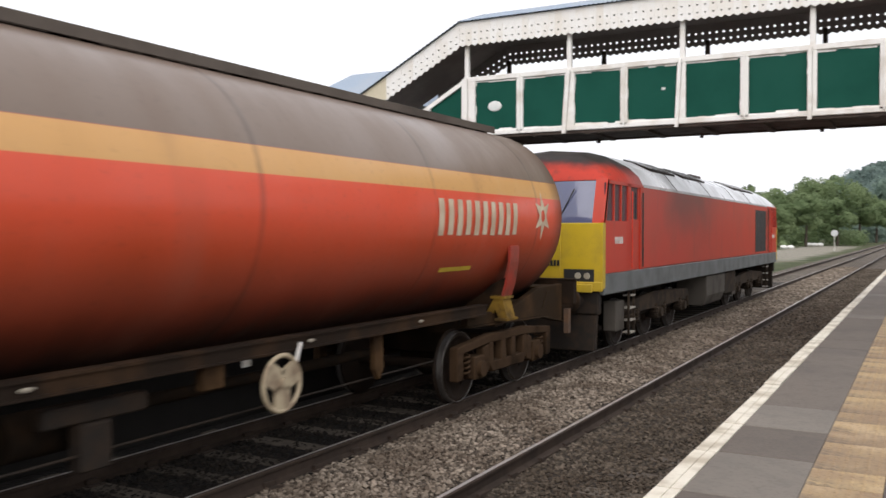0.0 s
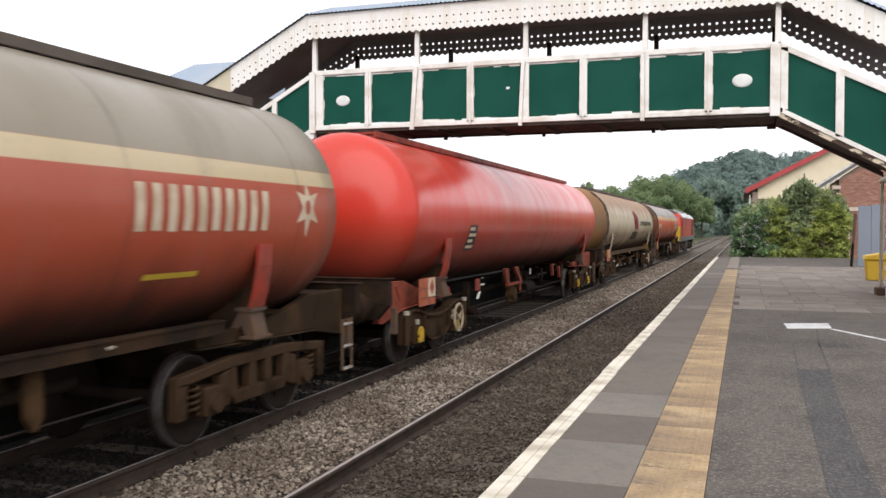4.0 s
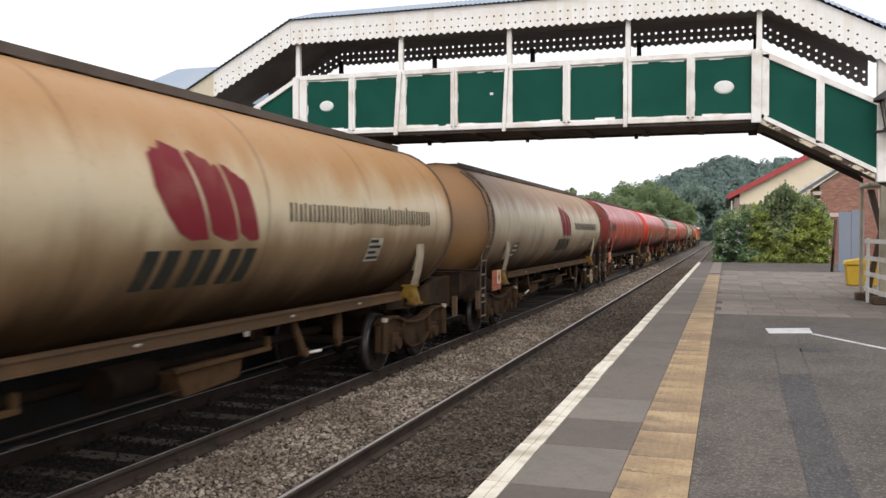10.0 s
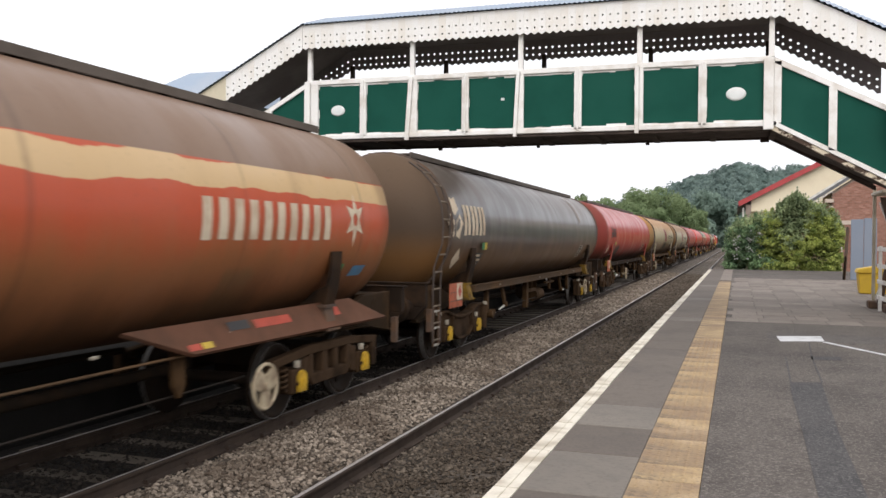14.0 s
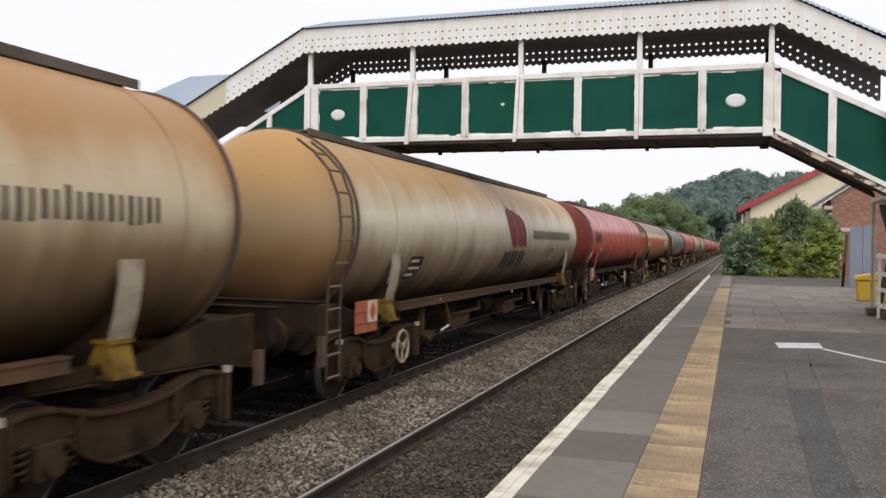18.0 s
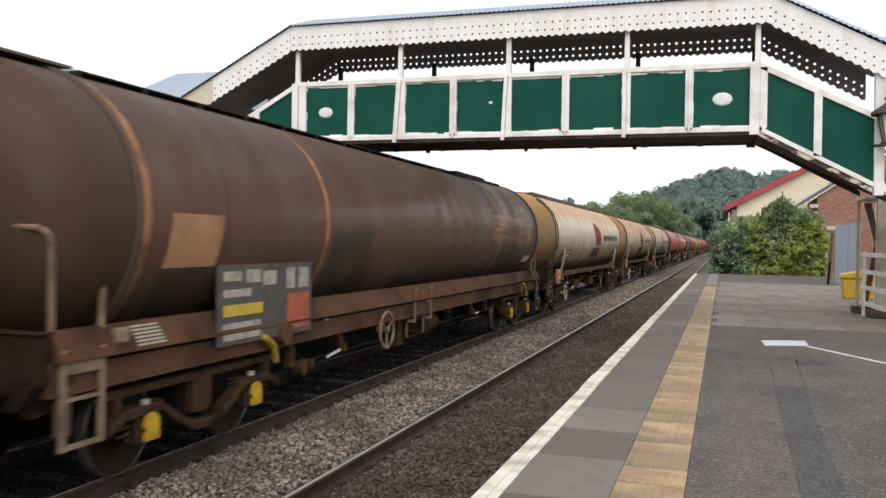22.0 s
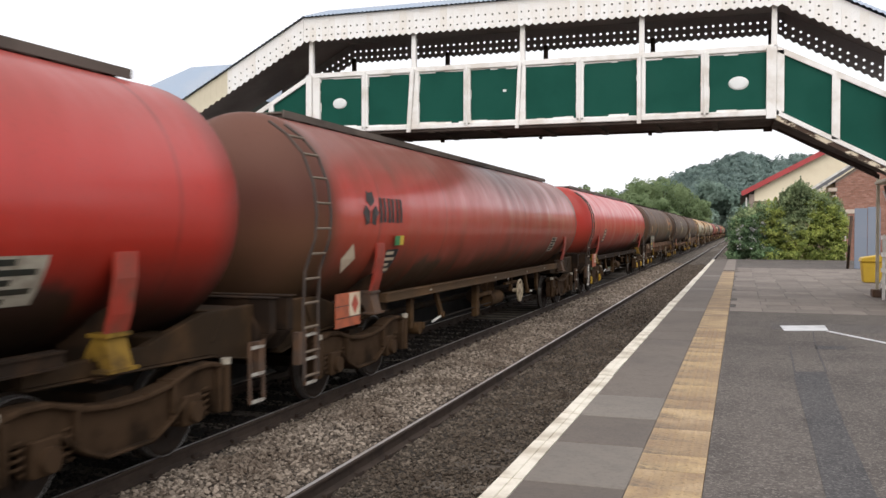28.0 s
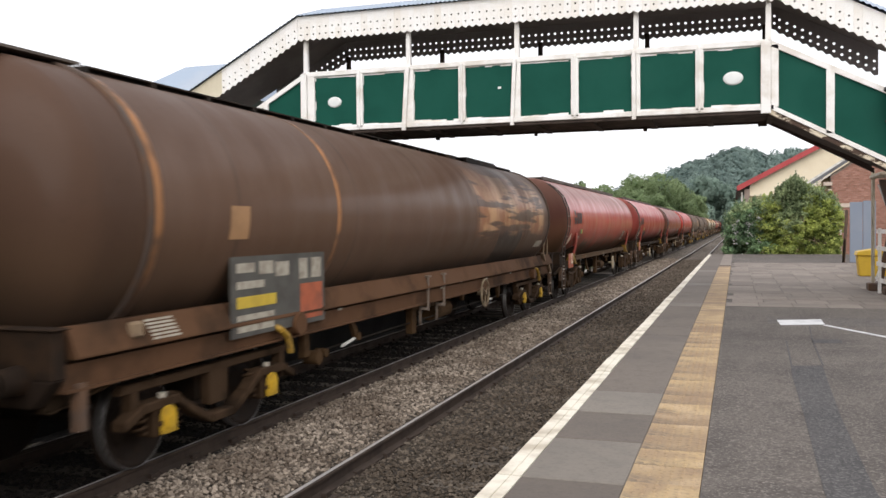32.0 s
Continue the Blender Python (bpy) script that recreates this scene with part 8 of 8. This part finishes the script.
BRICK = random_shade("red_brick", (0.33, 0.165, 0.12), (0.48, 0.265, 0.205), 0.88, 5.0, 0.3, stain=(0.17, 0.085, 0.06))
BRICK_REST = random_shade("red_brickwork", (0.3, 0.15, 0.11), (0.43, 0.23, 0.175), 0.88, 5.0, 0.3, True, (0.17, 0.085, 0.06))
TAN_WALL = worn("tan_render", (0.42, 0.32, 0.2), (0.3, 0.22, 0.14), 0.5, 1.5, 0.85)
STONE_PALE = worn("pale_dressed_stone", (0.62, 0.52, 0.44), (0.4, 0.32, 0.26), 0.5, 2.0, 0.85)
MORTAR = worn("mortar", (0.3, 0.24, 0.2), (0.2, 0.16, 0.13), 0.5, 4.0, 0.9)
SHEET_BLUE = worn("blue_grey_steel_sheet", (0.18, 0.215, 0.27), (0.22, 0.245, 0.29), 0.5, 1.0, 0.5)

shed = thing("gabled_shed", "cream boarded railway shed with red bargeboards", "shed")
HX0, HX1, HZE, HZR = 2.05, 16.0, 4.05, 7.85
part("wall", Geo().box(HX0, HX1, 62.2, 80, -1.0, 3.5), TAN_WALL, shed)
part("gable_backing", Geo().prism([(HX0 + 0.2, 3.5), (HX1, 3.5), (HX1, HZE + 0.2), ((HX0 + HX1) / 2, HZR - 0.2), (HX0 + 0.2, HZE + 0.2)], 62.1, 62.3, "y"), CLAD, shed)
for k in range(30):
    z = 3.5 + k * 0.15
    inset = 0.2 + max(0.0, (z + 0.15 - HZE - 0.25) / (HZR - HZE) * (HX1 - HX0) / 2)
    if HX0 + inset < HX1 - inset - 0.3:
        part("weatherboard", Geo().prism([(62.09, z), (62.1, z + 0.153), (62.1, z)], HX0 + inset, HX1 - inset, "x"), CLAD, shed)
for s in (0, 1):
    xa, xb = (HX0 - 0.62, (HX0 + HX1) / 2) if s == 0 else (HX1 + 0.62, (HX0 + HX1) / 2)
    part("roof_slope", Geo().prism([(xa, HZE - 0.2), (xb, HZR), (xb, HZR + 0.15), (xa, HZE - 0.05)], 61.7, 80, "y"), SLATE, shed)
    part("bargeboard", Geo().prism([(xa, HZE - 0.26), (xb, HZR - 0.06), (xb, HZR + 0.3), (xa, HZE + 0.1)], 61.6, 61.7, "y"), RED_BARGE, shed, "red painted bargeboard")
part("corner_pier", Geo().box(HX0 - 0.15, HX0 + 0.2, 61.95, 62.2, -1.0, HZE - 0.1), MORTAR, shed)
part("gutter", Geo().cyl((HX0 - 0.62, 61.6, HZE - 0.2), (HX0 - 0.62, 79.9, HZE - 0.2), 0.08, 8), BLACK_PLATE, shed)
part("downpipe", Geo().cyl((HX0 - 0.3, 62.0, -1), (HX0 - 0.3, 62.0, HZE - 0.3), 0.05, 8), WHITE_DIRTY, shed)

annexe = thing("brick_building", "red brick station building with a slate gable roof", "building")
part("wall", Geo().prism([(6.65, -0.9), (14, -0.9), (14, 6.0), (10.3, 6.9), (6.65, 4.42)], 56.05, 60, "y"), MORTAR, annexe)
bm_brick = Geo().box(0, 0.222, 0, 0.1, 0, 0.07).mesh("brick")
count, rest = 0, Geo()
for row in range(95):
    z = -0.85 + row * 0.082
    for col in range(20):
        x = 6.67 + col * 0.236 + (0.118 if row % 2 else 0)
        if z + 0.08 < 4.35 + (x - 6.65) * 0.66:
            if z > 2.75 and x < 9.2 and count < 300:
                part("brick", bm_brick, BRICK, annexe, "", pose(x, 55.98, z))
                count += 1
            else:
                rest.box(x, x + 0.222, 55.98, 56.06, z, z + 0.07)
tagged(part("brickwork", rest, BRICK_REST, annexe), kind="stuff")
part("roof_edge", Geo().prism([(5.25, 3.63), (10.4, 7.07), (10.4, 7.27), (5.1, 3.8)], 55.7, 60, "y"), SLATE, annexe, "slate roof with a pale verge")
part("verge", Geo().prism([(5.2, 3.81), (10.4, 7.28), (10.4, 7.38), (5.1, 3.9)], 55.66, 55.8, "y"), WHITE_DIRTY, annexe)
part("soffit", Geo().prism([(5.3, 3.6), (6.66, 4.51), (6.66, 4.45), (5.3, 3.54)], 55.72, 56.6, "y"), WHITE_DIRTY, annexe)
part("return_wall", Geo().box(6.2, 6.66, 56.6, 56.7, -0.9, 4.3), TAN_WALL, annexe)
part("kneeler", Geo().box(6.25, 6.72, 55.75, 56.04, 3.8, 4.02), STONE_PALE, annexe, "pale stone kneeler", None, 0.02)
part("kneeler", Geo().box(6.5, 6.72, 55.85, 56.04, 3.45, 3.6), STONE_PALE, annexe, "pale stone kneeler", None, 0.02)
part("lintel", Geo().box(7.1, 7.68, 55.93, 55.98, 2.52, 2.76), STONE_PALE, annexe, "pale stone lintel end", None, 0.01)
part("downpipe", Geo().cyl((7.2, 55.9, -0.9), (7.2, 55.9, 2.5), 0.04, 8), WHITE_DIRTY, annexe)

gate = thing("steel_gate", "blue-grey steel sheet gate beside the platform", "gate")
for k in range(2):
    part("leaf", Geo().box(5.67 + k * 0.475, 6.13 + k * 0.475, 38.0, 38.06, 0.0, 2.4 + 0.05 * k), SHEET_BLUE, gate, "", None, 0.01)
part("post", Geo().cyl((5.44, 38.0, 0), (5.56, 38.0, 2.1), 0.06, 8), RUST_BROWN, gate)
part("stay", Geo().cyl((5.42, 37.9, 0), (5.5, 38.0, 1.1), 0.045, 8), UNDERGEAR, gate)

# grit bin
bin_ = thing("grit_bin", "yellow plastic grit bin standing on the platform", "grit bin", "", pose(4.75, 27.9, 0))
YELLOW_BIN = worn("yellow_plastic", (0.62, 0.4, 0.03), (0.45, 0.28, 0.03), 0.4, 3.0, 0.5)
part("tub", Geo().prism([(0.06, 0), (0.84, 0), (0.92, 0.6), (-0.0, 0.6)], 0.05, 0.6, "y"), YELLOW_BIN, bin_, "", None, 0.02)
part("lid", Geo().prism([(-0.04, 0.6), (0.96, 0.6), (0.92, 0.72), (0.46, 0.8), (0.0, 0.72)], 0.0, 0.66, "y"), YELLOW_BIN, bin_, "", None, 0.02)

# white sacks lying beside the line
SACK = worn("white_plastic_sack", (0.8, 0.79, 0.76), (0.5, 0.48, 0.44), 0.4, 3.0, 0.6, 0.0, 0.3)
for i, (x, y, count) in enumerate(((-17.6, 142, 2), (-17.6, 176, 3), (-16.6, 174, 2))):
    for k in range(count):
        heap = Geo().lathe([(-0.55, 0.05), (-0.5, 0.2), (-0.25, 0.3), (0.1, 0.33), (0.4, 0.26), (0.53, 0.16), (0.58, 0.02)], 14, "x")
        heap.v = [(px * (1 + 0.06 * math.sin(9 * py)), py * 1.3 + 0.05 * math.sin(7 * px), pz + 0.04 * math.sin(11 * px + 5 * py)) for px, py, pz in heap.v]
        sack = thing("sack", "full white plastic sack lying beside the line", "sack", "white sacks", pose(x + k * 0.95, y + 0.3 * (k % 2), -0.72, 0, 0, 20 * k - 15))
        part("bag", heap, SACK, sack)

# small lineside disc sign
DISC_GREY = worn("weathered_white_disc", (0.55, 0.56, 0.56), (0.38, 0.38, 0.37), 0.5, 4.0, 0.6)
disc = thing("disc_sign", "small round white sign on a post beside the line", "sign", "", pose(-9.55, 131, -1))
part("post", Geo().cyl((0, 0, 0), (0, 0, 2.6), 0.05, 8), WHITE_DIRTY, disc)
part("disc", Geo().cyl((0, -0.1, 2.45), (0, -0.05, 2.45), 0.45, 24), DISC_GREY, disc)


def run(t):
    """Where the front of the first tank is at t seconds."""
    known = {2.0 * i: y for i, y in enumerate(RUN)}
    known[25.0] = (RUN[12] + RUN[13]) / 2 + 0.25
    return float(np.interp(t, sorted(known), [known[k] for k in sorted(known)]))


def motions():
    times = sorted([2 * i for i in range(17)] + [25])
    for w, off in zip(WAGONS, OFFSETS):
        walk(w, [(t, pose(TRACK_FAR, run(t) - off - HALF, RAIL)) for t in times])
    walk(LOCO, [(t, pose(TRACK_FAR, run(t) + LOCO_AHEAD, RAIL)) for t in times])
    # wheels turn as far as the train runs; alike wheels share one set of keys
    for offset, wheels in WHEELS.items():
        first = wheels[0]
        radius, at = (0.46, first.matrix_basis.translation.copy())
        walk(first, [(i / 30, pose(at.x, at.y, at.z, -math.degrees(run(i / 30) / radius) % 360)) for i in range(961)])
        keys = first.animation_data
        for other in wheels[1:]:
            other.rotation_mode = "QUATERNION"
            held = other.animation_data_create()
            held.action = keys.action
            held.action_slot = keys.action_slot


motions()
